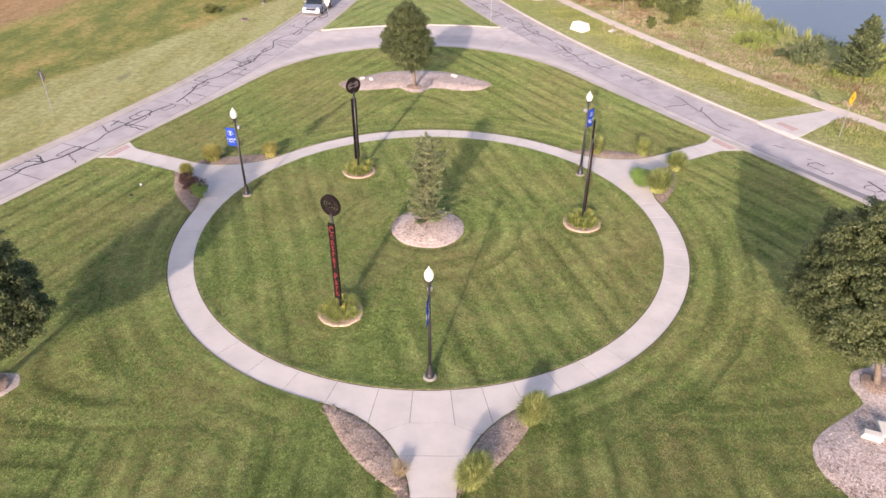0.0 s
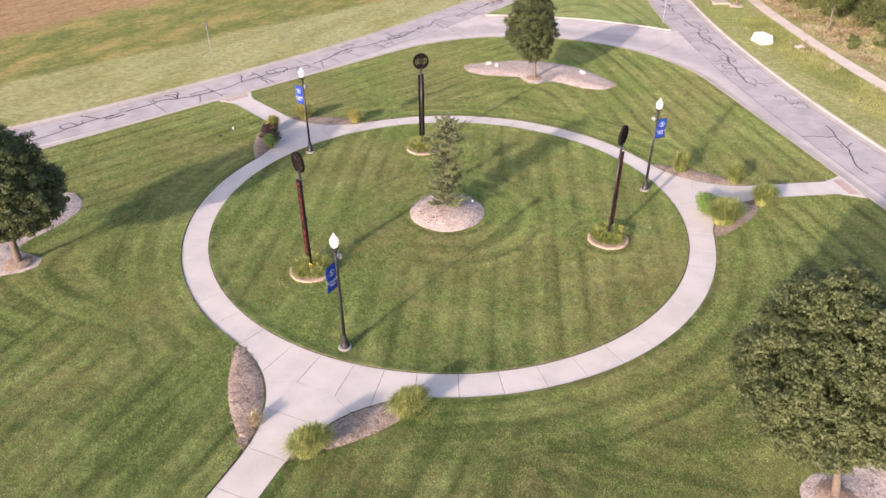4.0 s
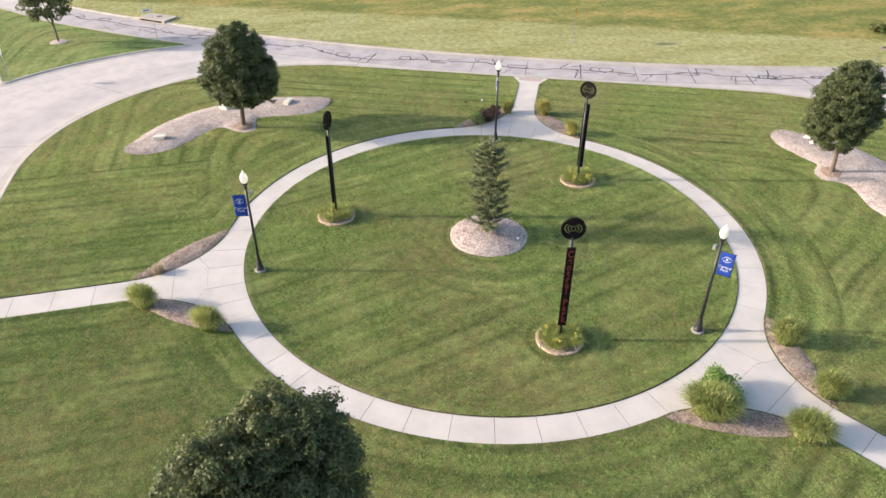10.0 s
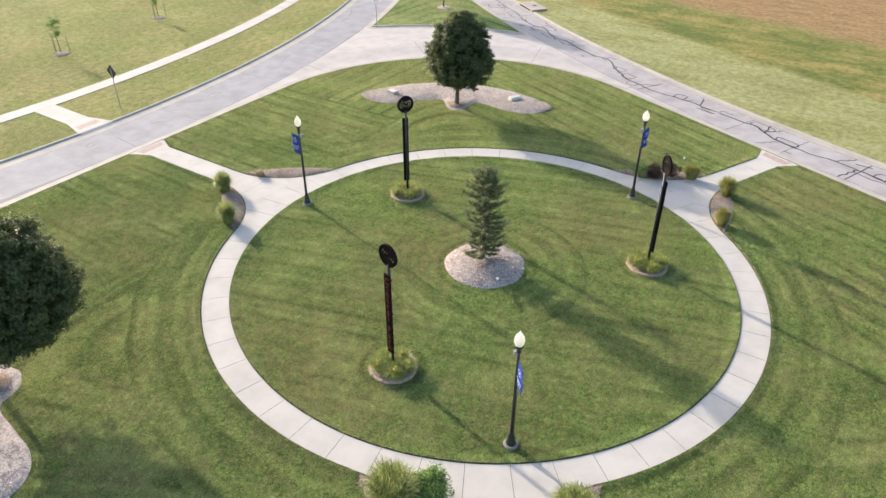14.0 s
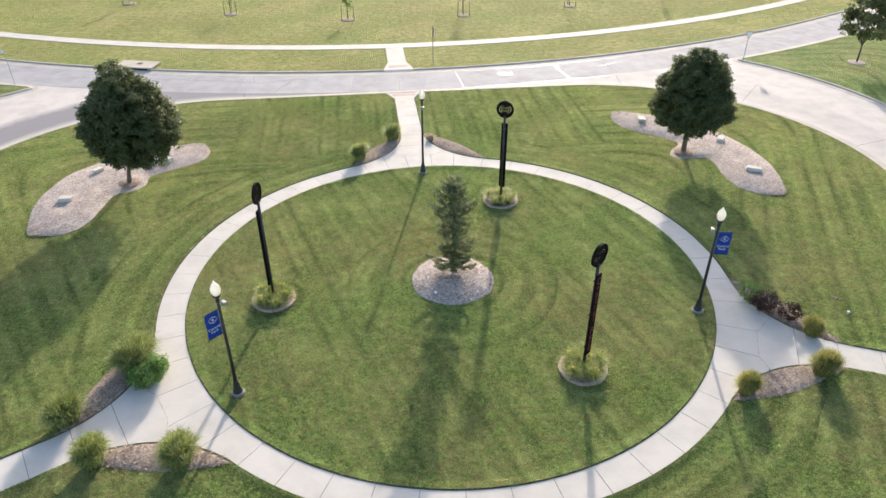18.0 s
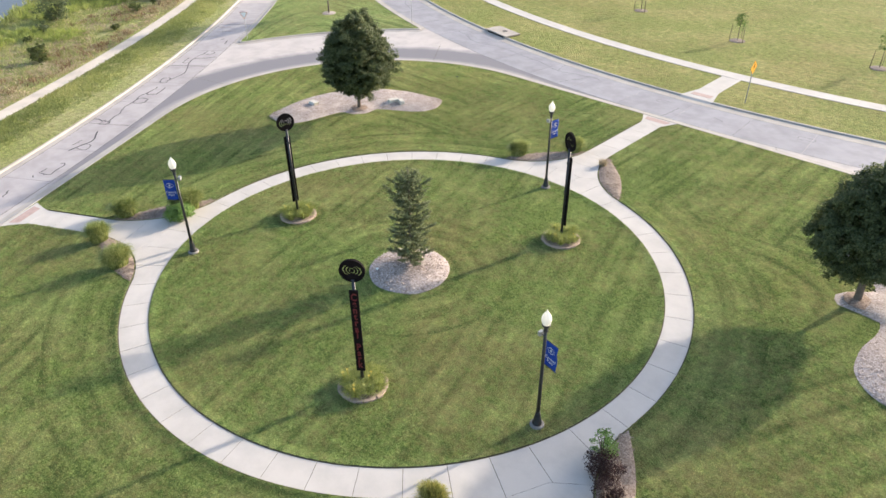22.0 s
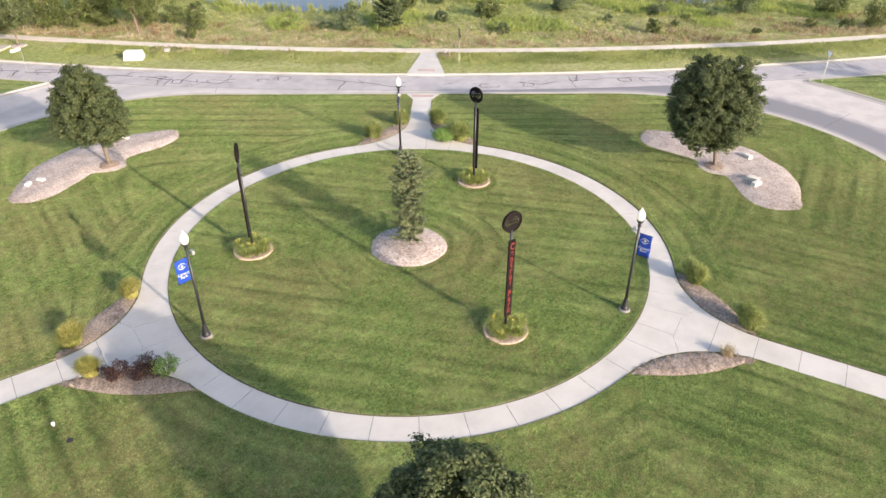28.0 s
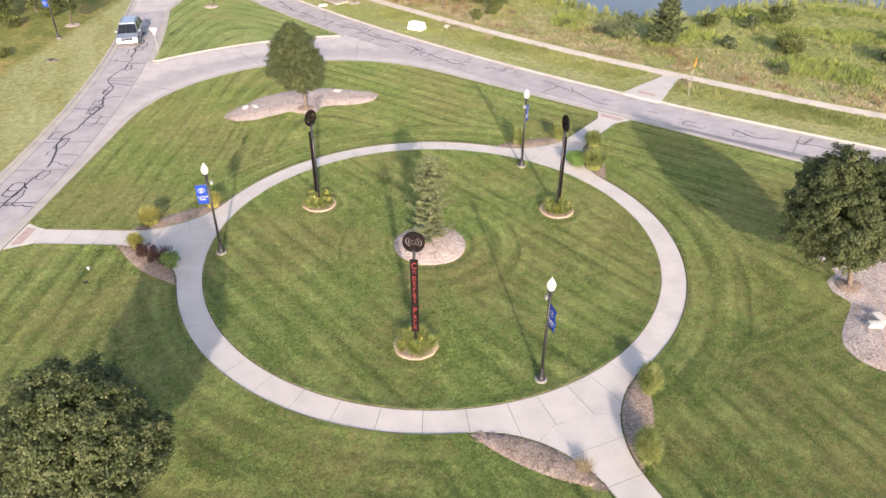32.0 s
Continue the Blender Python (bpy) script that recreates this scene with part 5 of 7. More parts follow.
# the young spruce: well-parted whorls of short upturned branches round a pale stem
def young_spruce(at, height, seed):
    r = np.random.RandomState(seed)
    tree = new("spruce_tree")
    tree.matrix_basis = pose(*at)
    tagged(tree, "slender young spruce on a round mulch mound", "tree")
    bm = bmesh.new()
    tube(bm, [(0, 0, -0.05), (0.02, 0, height * 0.3), (-0.02, 0.01, height * 0.7), (0, 0, height)], [0.085, 0.065, 0.04, 0.012], 8)
    part("trunk", bm, M_PALEBARK, tree, smooth=True)
    quads = []
    z = 0.30
    while z < height - 0.25:
        f = 1 - (z - 0.3) / (height - 0.3)
        bm = bmesh.new()
        n = r.randint(5, 8)
        for k in range(n):
            a = 2 * math.pi * (k + r.rand() * 0.6) / n + z * 7
            L = (0.30 + 0.66 * min(1.0, 3.2 * f) ** 0.9) * r.uniform(0.58, 1.14) * (1.25 if r.rand() < 0.14 else 1.0)
            m = max(4, int(L / 0.045))
            ts = np.linspace(0.10, 1, m)
            zz = z + r.uniform(-0.06, 0.06)
            pz = zz + L * (0.10 * ts - 0.10 * ts ** 2 * f + 0.34 * ts ** 2.6)
            bend = r.uniform(-0.25, 0.25)
            bx, by = np.cos(a + bend * ts), np.sin(a + bend * ts)
            cen = np.stack([bx * L * ts, by * L * ts, pz], 1)
            tube(bm, [(0, 0, zz), tuple(cen[m // 2]), tuple(cen[-1])], [0.016, 0.011, 0.005], 4)
            for q in range(9):
                quads.append(leaf_quads(cen + r.normal(0, 1, (m, 3)) * np.array((0.045, 0.045, 0.03)) * (1.2 - 0.5 * ts)[:, None], 0.10, r, 0.7, None, 0.34))
            # side twigs
            for _ in range(int(2 + L * 7)):
                t0 = r.uniform(0.25, 0.9)
                ta = a + r.choice((-1, 1)) * r.uniform(0.6, 1.1)
                lt = L * r.uniform(0.14, 0.34) * (1.15 - t0 * 0.6)
                u = np.linspace(0, 1, max(3, int(lt / 0.04)))
                c0 = np.array([np.interp(t0, ts, cen[:, i]) for i in range(3)])
                tw = c0 + np.stack([np.cos(ta) * lt * u, np.sin(ta) * lt * u, 0.18 * lt * u], 1)
                for q in range(5):
                    quads.append(leaf_quads(tw + r.normal(0, 0.024, tw.shape), 0.09, r, 0.7, None, 0.34))
        part("branch", bm, M_BARK, tree)
        z += r.uniform(0.17, 0.27)
    n = 60
    tip = np.stack([r.normal(0, 0.035, n), r.normal(0, 0.035, n), r.uniform(height - 0.5, height + 0.06, n)], 1)
    quads.append(leaf_quads(tip, 0.10, r, 0.2, None, 0.36))
    child("needles", quads_mesh("needles", np.concatenate(quads), M_NEEDLE), tree)


young_spruce((-0.15, -0.02, 0.32), 5.2, 21)


# ---------------------------------------------------------------- rocks
def boulder(at, size, seed, label, group="boulders"):
    """A rough-hewn block, flat on top, sunk a little into the ground."""
    bm = bmesh.new()
    bmesh.ops.create_cube(bm, size=1.0)
    bmesh.ops.bevel(bm, geom=bm.edges[:], offset=0.10, segments=2, affect="EDGES", profile=0.6)
    for v in bm.verts:
        n = noise.noise(v.co * 1.9 + Vector((seed * 3.7, 0, 0)))
        m = noise.noise(v.co * 4.0 + Vector((0, seed * 2.1, 0)))
        v.co *= 1 + 0.22 * n + 0.08 * m
        v.co = Vector(((v.co.x + 0.15 * v.co.z) * size[0], v.co.y * size[1], v.co.z * size[2]))
    me = bm_mesh("boulder", bm, M_STONE)
    ob = new("boulder", me)
    ob.matrix_basis = pose(at[0], at[1], at[2] + 0.22 * size[2], 0, 0, (seed * 77) % 360)
    return tagged(ob, label, "boulder", group)


for i, (x, y, sx, sy) in enumerate(((-16.0, -17.35, 0.75, 0.5), (-20.0, -8.9, 0.85, 0.4), (-20.0, -13.3, 0.7, 0.42), (1.6, 24.25, 0.55, 0.3), (-6.0, 23.55, 0.4, 0.26), (-5.25, 23.4, 0.5, 0.28), (20.8, -9.95, 0.7, 0.42), (16.75, -14.3, 0.8, 0.45), (16.1, -14.6, 0.65, 0.36), (20.0, -13.5, 0.6, 0.35))):
    boulder((x, y, 0.16), (sx, sy, 0.34 if y < 0 else 0.24), i + 1, "flat white limestone block on bark mulch")


# ---------------------------------------------------------------- lamp posts
def eye_motif(bm, w, h, y):
    """Two bowed bands and a dot, like a lidded eye, as thin plates facing -y."""
    for rx, rz, th in ((0.5, 0.30, 0.055), (0.32, 0.34, 0.05)):
        for s in (1, -1):
            a, b = [], []
            for i in range(13):
                t = i / 12
                x = (t - 0.5) * 2 * rx * w
                z = s * rz * h * math.sin(math.pi * t) ** 0.8
                a.append(bm.verts.new((x, y, z)))
                b.append(bm.verts.new((x, y, z + s * th * h * (0.4 + math.sin(math.pi * t)))))
            for i in range(12):
                bm.faces.new((a[i], a[i + 1], b[i + 1], b[i]))
    ring = [bm.verts.new((0.11 * w * math.cos(q), y, 0.15 * h * math.sin(q))) for q in np.linspace(0, 2 * math.pi, 14)[:-1]]
    bm.faces.new(ring)


def lamp_post():
    lamp = new("street_lamp")
    bm = bmesh.new()
    lathe(bm, [(0.27, 0.0), (0.27, 0.05), (0.24, 0.07), (0.24, 0.09)], 24)
    part("footing", bm, M_FOOTING, lamp, "round concrete footing")
    bm = bmesh.new()
    lathe(bm, [(0.185, 0.09), (0.185, 0.16), (0.15, 0.20), (0.135, 0.36), (0.10, 0.55), (0.085, 0.62), (0.092, 0.64), (0.085, 0.66)], 20)
    part("base", bm, M_BLACK, lamp, smooth=True)
    bm = bmesh.new()
    lathe(bm, [(0.072, 0.64), (0.052, 4.45)], 16)
    part("pole", bm, M_BLACK, lamp, smooth=True)
    bm = bmesh.new()
    lathe(bm, [(0.055, 4.43), (0.085, 4.46), (0.085, 4.50), (0.060, 4.54), (0.075, 4.60), (0.13, 4.70), (0.155, 4.74), (0.155, 4.77)], 18)
    part("collar", bm, M_BLACK, lamp, smooth=True)
    bm = bmesh.new()
    lathe(bm, [(0.12, 4.77), (0.155, 4.85), (0.178, 4.95), (0.174, 5.04), (0.145, 5.13), (0.09, 5.22), (0.04, 5.28), (0.03, 5.31)], 18)
    part("globe", bm, M_GLOBE, lamp, "white acorn globe", smooth=True)
    bm = bmesh.new()
    lathe(bm, [(0.03, 5.305), (0.036, 5.32), (0.018, 5.34), (0.006, 5.38)], 10)
    part("finial", bm, M_GLOBE, lamp)
    # banner on two arms, out along +x
    for z in (4.16, 3.06):
        bm = bmesh.new()
        tube(bm, [(0.04, 0, z), (0.68, 0, z + 0.01)], [0.014, 0.012], 8)
        part("banner_arm", bm, M_BLACK, lamp)
    bm = bmesh.new()
    nx, nz = 8, 14
    grid = [[bm.verts.new((0.085 + 0.56 * i / nx, 0.025 * math.sin(3.0 * j / nz * math.pi + i * 0.5) * (i / nx), 3.07 + 1.08 * j / nz)) for i in range(nx + 1)] for j in range(nz + 1)]
    for j in range(nz):
        for i in range(nx):
            bm.faces.new((grid[j][i], grid[j][i + 1], grid[j + 1][i + 1], grid[j + 1][i]))
    ext = bmesh.ops.extrude_face_region(bm, geom=bm.faces[:])
    bmesh.ops.translate(bm, vec=(0, 0.006, 0), verts=[g for g in ext["geom"] if isinstance(g, bmesh.types.BMVert)])
    banner = part("banner", bm, M_BLUE, lamp, "blue cloth banner with white print", smooth=True)
    word = text_mesh("lettering", "Central\nPark", 0.17, M_PRINT, 0.85, 0.002)
    for side in (-1, 1):
        bm = bmesh.new()
        eye_motif(bm, 0.40, 0.34, 0)
        part("emblem", bm, M_PRINT, banner, "white eye-shaped emblem", pose(0.365, side * 0.034 + 0.003, 3.86, 0, 0, 0 if side < 0 else 180))
        child("lettering", word, banner, pose(0.365, side * 0.034 + 0.003, 3.58, 90, 0, 0 if side < 0 else 180), "white words on the banner")
    # floodlight on the other side
    bm = bmesh.new()
    tube(bm, [(-0.04, 0, 4.22), (-0.16, 0, 4.24)], [0.015, 0.015], 6)
    part("bracket", bm, M_BLACK, lamp)
    bm = bmesh.new()
    add_box(bm, (0.12, 0.20, 0.18), (-0.21, 0, 4.25), 0.02)
    part("floodlight", bm, M_GALV, lamp, "small grey floodlight")
    return lamp


first = lamp_post()
tagged(first, "black lamp post with white globe and blue banner", "street lamp", "lamp posts")
for i, (x, y, a) in enumerate(LAMPS):
    m = pose(x, y, 0.0, 0, 0, a)
    if i == 0:
        first.matrix_basis = m
    else:
        copy_thing(first, m)
copy_thing(first, pose(-19.9, 49.7, 0, 0, 0, 150))


# ---------------------------------------------------------------- sign columns
def pierced_disc(radius, thick, material, name):
    """A steel disc with the emblem cut through it, as a fine grid with holes."""
    n = 72
    h = 2 * radius / n

    def solid(i, j):
        if not (0 <= i < n and 0 <= j < n):
            return False
        x, z = (i + 0.5) * h - radius, (j + 0.5) * h - radius
        r = math.hypot(x, z) / radius
        if r > 0.985:
            return False
        if r > 0.86:
            return True
        x, z = x / radius, z / radius
        # sloping eye: nested ovals, open towards the ends
        x2 = x + 0.18 * z
        for a, b, w, lim in ((0.20, 0.21, 0.30, 9), (0.45, 0.36, 0.19, 0.93), (0.70, 0.52, 0.13, 0.88)):
            e = math.hypot(x2 / a, z / b)
            if abs(e - 1) < w * 0.5 and abs(z) / b < lim:
                return False
        return True

    keep = {(i, j) for i in range(n) for j in range(n) if solid(i, j)}
    ids, v, f = {}, [], []

    def vid(i, j, y):
        k = (i, j, y)
        if k not in ids:
            x, z = i * h - radius, j * h - radius
            l = math.hypot(x, z)
            if l > radius * 0.93:
                x, z = x * radius / l, z * radius / l
            ids[k] = len(v)
            v.append((x, y * thick / 2, z))
        return ids[k]

    for i, j in keep:
        f.append((vid(i, j, -1), vid(i + 1, j, -1), vid(i + 1, j + 1, -1), vid(i, j + 1, -1)))
        f.append((vid(i, j, 1), vid(i, j + 1, 1), vid(i + 1, j + 1, 1), vid(i + 1, j, 1)))
        for di, dj, a, b in ((-1, 0, (i, j + 1), (i, j)), (1, 0, (i + 1, j), (i + 1, j + 1)), (0, -1, (i, j), (i + 1, j)), (0, 1, (i + 1, j + 1), (i, j + 1))):
            if (i + di, j + dj) not in keep:
                f.append((vid(*a, -1), vid(*a, 1), vid(*b, 1), vid(*b, -1)))
    return mesh_of(name, v, f, material)


def sign_column():
    """Faces -y."""
    col = new("sign_column")
    bm = bmesh.new()
    lathe(bm, [(0.062, 0.05), (0.062, 5.15)], 14)
    part("pole", bm, M_BLACK, col, smooth=True)
    bm = bmesh.new()
    add_box(bm, (0.335, 0.07, 3.84), (0, -0.085, 2.80), 0.012)
    plate = part("panel", bm, M_PLATE, col, "tall dark brown panel")
    child("lettering", text_mesh("lettering", "C\ne\nn\nt\nr\na\nl\n\nP\na\nr\nk", 0.44, M_RED, 0.665, 0.006, 0.012), plate, pose(0, -0.127, 4.64, 90, 0, 0) @ Matrix.Diagonal((0.74, 1, 1, 1)), "red letters one below another")
    disc = child("disc", pierced_disc(0.455, 0.024, M_PLATE, "disc"), col, pose(0, 0, 5.53), "black disc with an eye shape cut through it")
    bm = bmesh.new()
    ro, ri, hd, m_ = 0.47, 0.435, 0.05, 48
    rows_ = [[bm.verts.new((rr * math.cos(2 * math.pi * k / m_), yy, rr * math.sin(2 * math.pi * k / m_))) for k in range(m_)] for rr, yy in ((ro, -hd), (ro, hd), (ri, hd), (ri, -hd))]
    for q in range(4):
        for k in range(m_):
            bm.faces.new((rows_[q][k], rows_[q][(k + 1) % m_], rows_[(q + 1) % 4][(k + 1) % m_], rows_[(q + 1) % 4][k]))
    part("rim", bm, M_PLATE, disc)
    for z in (1.2, 2.8, 4.4):
        bm = bmesh.new()
        add_box(bm, (0.15, 0.16, 0.09), (0, -0.01, z), 0.01)
        part("bracket", bm, M_BLACK, col)
    return col


first = sign_column()
tagged(first, "tall black sign column with pierced disc and red letters", "sign", "sign columns")
for i, (x, y, a) in enumerate(COLUMNS):
    m = pose(x, y, 0, 0, 0, a + 90)
    if i == 0:
        first.matrix_basis = m
    else:
        copy_thing(first, m)


# ---------------------------------------------------------------- blades
def blade_mesh(name, n, height, spread, width, seed, material, arch=0.9, base=0.18):
    """A fountain of arching blades, each three quads long."""
    r = np.random.RandomState(seed)
    a = r.uniform(0, 2 * math.pi, n)
    b0 = base * np.sqrt(r.rand(n))
    a0 = r.uniform(0, 2 * math.pi, n)
    H = height * r.uniform(0.55, 1.08, n)
    S = spread * r.uniform(0.15, 1.0, n)
    ts = np.array([0, 0.4, 0.75, 1.0])
    ws = np.array([1.0, 0.9, 0.6, 0.12]) * width
    d = np.stack([np.cos(a), np.sin(a)], 1)
    side = np.stack([-d[:, 1], d[:, 0]], 1)
    quads = []
    prev = None
    for t, w in zip(ts, ws):
        rad = S * t ** 1.7
        z = H * (t * (1.35 - 0.35 * t) - arch * 0.45 * (S / spread) * t ** 2.6)
        c = np.stack([b0 * np.cos(a0) + d[:, 0] * rad, b0 * np.sin(a0) + d[:, 1] * rad, z], 1)
        off = np.concatenate([side * w / 2, np.zeros((n, 1))], 1)
        cur = (c - off, c + off)
        if prev is not None:
            quads.append(np.stack([prev[0], prev[1], cur[1], cur[0]], 1))
        prev = cur
    return quads_mesh(name, np.concatenate(quads), material)


FOUNTAIN = [blade_mesh("blades", 4000, 1.06, 0.70, 0.025, 31 + k, M_FOUNTAIN_GOLD if k == 3 else M_FOUNTAIN, 1.0, 0.42) for k in range(4)]
DRY = blade_mesh("blades", 240, 0.42, 0.35, 0.016, 35, M_DRYBLADE, 0.7, 0.2)


def grass_clump(x, y, axis, long, short, h, k, golden):
    """A row of tufts grown together along axis, as the beds are narrow."""
    ob = new("ornamental_grass")
    ob.matrix_basis = pose(x, y, 0.06, 0, 0, axis) @ Matrix.Diagonal((long, short, h, 1))
    tagged(ob, "golden fountain grass clump in a mulch bed" if golden else "yellow-green fountain grass clump in a mulch bed", "ornamental grass", "ornamental grasses")
    child("blades", FOUNTAIN[3 if golden else k % 3], ob)
    child("dry_base", DRY, ob, Matrix.Diagonal((1.0, 1.0, 0.8, 1)), "brown dry blades at the foot")
    return ob


for k, (x, y, axis, long, short, h) in enumerate(((4.05, -13.65, 53, 1.06, 0.68, 1.12), (1.75, -16.5, 53, 1.08, 0.68, 1.12), (-14.0, 8.3, 10, 0.95, 0.66, 1.12), (-10.45, 8.95, 10, 0.76, 0.58, 1.0), (10.7, 9.8, -7, 0.88, 1.08, 1.22), (13.7, 9.45, -7, 0.78, 0.95, 1.15), (13.45, 4.5, 60, 1.42, 1.12, 1.32), (15.25, 7.3, 60, 1.12, 0.88, 1.15), (-14.9, 6.0, -59, 0.72, 0.56, 0.92))):
    grass_clump(x, y, axis, long, short, h, k, x < -9)
ob = new("dead_grass", DRY)
ob.matrix_basis = pose(-0.72, -16.1, 0.06) @ Matrix.Diagonal((1.2, 1.2, 1.1, 1))
tagged(ob, "small brown dead grass tuft in a mulch bed", "ornamental grass")


def shrub(name, x, y, rad, h, material, size, n, seed, label, z=0.0, group=""):
    """A low shrub: stems and leafy clumps down to the ground."""
    r = random.Random(seed)
    ob = new(name)
    ob.matrix_basis = pose(x, y, z)
    tagged(ob, label, "shrub", group)
    bm = bmesh.new()
    for k in range(7):
        a = k * 0.9 + r.random()
        tube(bm, [(0.05 * math.cos(a), 0.05 * math.sin(a), 0), (rad * 0.35 * math.cos(a), rad * 0.35 * math.sin(a), h * 0.5), (rad * 0.6 * math.cos(a), rad * 0.6 * math.sin(a), h * 0.85)], [0.02, 0.014, 0.006], 5)
    part("stem", bm, M_BARK, ob)
    lobes = [((0, 0, h * 0.5), (rad * 0.85, rad * 0.85, h * 0.5))]
    for k in range(3):
        a = r.uniform(0, 6.28)
        lobes.append(((rad * 0.45 * math.cos(a), rad * 0.45 * math.sin(a), h * r.uniform(0.4, 0.7)), (rad * 0.5, rad * 0.5, h * 0.38)))
    q = crown_quads(lobes, max(24, n // 45), 45, size, seed, rad * 0.26)
    q[:, :, 2] = np.maximum(q[:, :, 2], 0.02)
    child("foliage", quads_mesh("foliage", q, material), ob)
    return ob


shrub("barberry", -14.45, 4.95, 0.55, 0.75, M_LEAF_RED, 0.06, 2600, 41, "dark burgundy barberry shrub in a mulch bed", 0.05, "barberries")
shrub("barberry", -13.8, 4.05, 0.75, 0.85, M_LEAF_RED, 0.06, 3600, 42, "dark burgundy barberry shrub in a mulch bed", 0.05, "barberries")
shrub("green_shrub", -13.3, 3.35, 0.55, 1.05, M_LEAF_BRIGHT, 0.055, 2600, 43, "airy light green shrub beside the ring walk", 0.04)
shrub("green_shrub", 12.75, 5.4, 0.86, 0.86, M_LEAF_BRIGHT, 0.085, 7000, 44, "bright green leafy shrub beside fountain grass", 0.04)


# ---------------------------------------------------------------- ring planters under the columns
BRICK = bmesh.new()
add_box(BRICK, (0.255, 0.135, 0.11), (0, 0, 0.055), 0.018)
BRICK_MESH = bm_mesh("brick", BRICK, M_BRICK)
LILY = [blade_mesh("leaves", 230, 0.52, 0.60, 0.024, 51 + k, M_LILY, 0.9, 0.10) for k in range(3)]
bm = bmesh.new()
tube(bm, [(0, 0, 0.1), (0.02, 0, 0.3), (0.05, 0.02, 0.52)], [0.006, 0.006, 0.005], 4)
p1 = Vector((0.05, 0.02, 0.52))
for s in range(6):
    b = s * 1.047
    va = [bm.verts.new(q) for q in (p1, p1 + Vector((0.03 * math.cos(b - 0.5), 0.03 * math.sin(b - 0.5), 0.02)), p1 + Vector((0.06 * math.cos(b), 0.06 * math.sin(b), 0.035)), p1 + Vector((0.03 * math.cos(b + 0.5), 0.03 * math.sin(b + 0.5), 0.02)))]
    bm.faces.new(va)
FLOWER = bm_mesh("flower", bm, M_FLOWER)
rng = random.Random(9)
for i, (x, y, a) in enumerate(COLUMNS):
    pl = new("planter")
    pl.matrix_basis = pose(x, y, 0, 0, 0, i * 17)
    tagged(pl, "round planter edged with tan concrete blocks", "planter", "planters")
    R = 0.93
    v = [(0, 0, 0.10)] + [(rr * math.cos(t), rr * math.sin(t), zz + 0.02 * math.sin(5 * t)) for rr, zz in ((0.5, 0.10), (R - 0.03, 0.06)) for t in np.linspace(0, 2 * math.pi, 25)[:-1]]
    f = [(0, 1 + k, 1 + (k + 1) % 24) for k in range(24)] + [(1 + k, 25 + k, 25 + (k + 1) % 24, 1 + (k + 1) % 24) for k in range(24)]
    child("soil", mesh_of("soil", v, f, M_MULCH_DARK, True), pl)
    nb = 22
    for k in range(nb):
        t = 2 * math.pi * (k + rng.uniform(-0.04, 0.04)) / nb
        rr = R + rng.uniform(-0.02, 0.02)
        child("brick", BRICK_MESH, pl, pose(rr * math.cos(t), rr * math.sin(t), rng.uniform(-0.035, -0.01), rng.uniform(-3, 3), rng.uniform(-3, 3), math.degrees(t) + 90 + rng.uniform(-4, 4)))
    for k in range(15):
        t = 2 * math.pi * k / 15 + rng.uniform(-0.2, 0.2)
        rr = (0.30, 0.62, 0.68)[k % 3] + rng.uniform(-0.06, 0.06)
        lily = new("daylily")
        s = rng.uniform(0.8, 1.1)
        lily.matrix_basis = pose(x + rr * math.cos(t), y + rr * math.sin(t), 0.08, 0, 0, rng.uniform(0, 360)) @ Matrix.Diagonal((s, s, s, 1))
        tagged(lily, "yellow-green daylily clump in a round planter", "plant", "daylilies")
        child("leaves", LILY[k % 3], lily)
        if k % 4 == i:
            child("flower", FLOWER, lily, pose(0.05, 0, 0, 0, 0, 40 * k), "small yellow flower")
            child("flower", FLOWER, lily, pose(-0.08, 0.1, -0.04, 0, 0, 40 * k + 150), "small yellow flower")

# small landscape lights
for x, y, m_, lab in ((0.85, 1.35, M_WHITE, "small white spotlight on the mulch mound"), (-17.35, 4.85, M_WHITE, "small white ground light in the lawn"), (-17.5, 3.7, M_IRON, "small dark valve cover in the lawn"), (17.3, -22.1, M_IRON, "small dark valve cover in the lawn")):
    bm = bmesh.new()
    if m_ is M_WHITE:
        lathe(bm, [(0.03, 0.0), (0.03, 0.05), (0.06, 0.08), (0.07, 0.15), (0.045, 0.17)], 12)
    else:
        lathe(bm, [(0.12, 0.0), (0.12, 0.02), (0.10, 0.03)], 16)
    ob = new("ground_light" if m_ is M_WHITE else "valve_cover", bm_mesh("ground_light", bm, m_))
    ob.matrix_basis = pose(x, y, 0.12 if x == 0.85 else 0.0)
    tagged(ob, lab, "light" if m_ is M_WHITE else "cover")

# ---------------------------------------------------------------- road signs
def post_mesh(h):
    bm = bmesh.new()
    add_box(bm, (0.055, 0.035, h), (0, 0, h / 2), 0.006)
    return bm_mesh("post", bm, M_GALV)


POST = post_mesh(3.0)


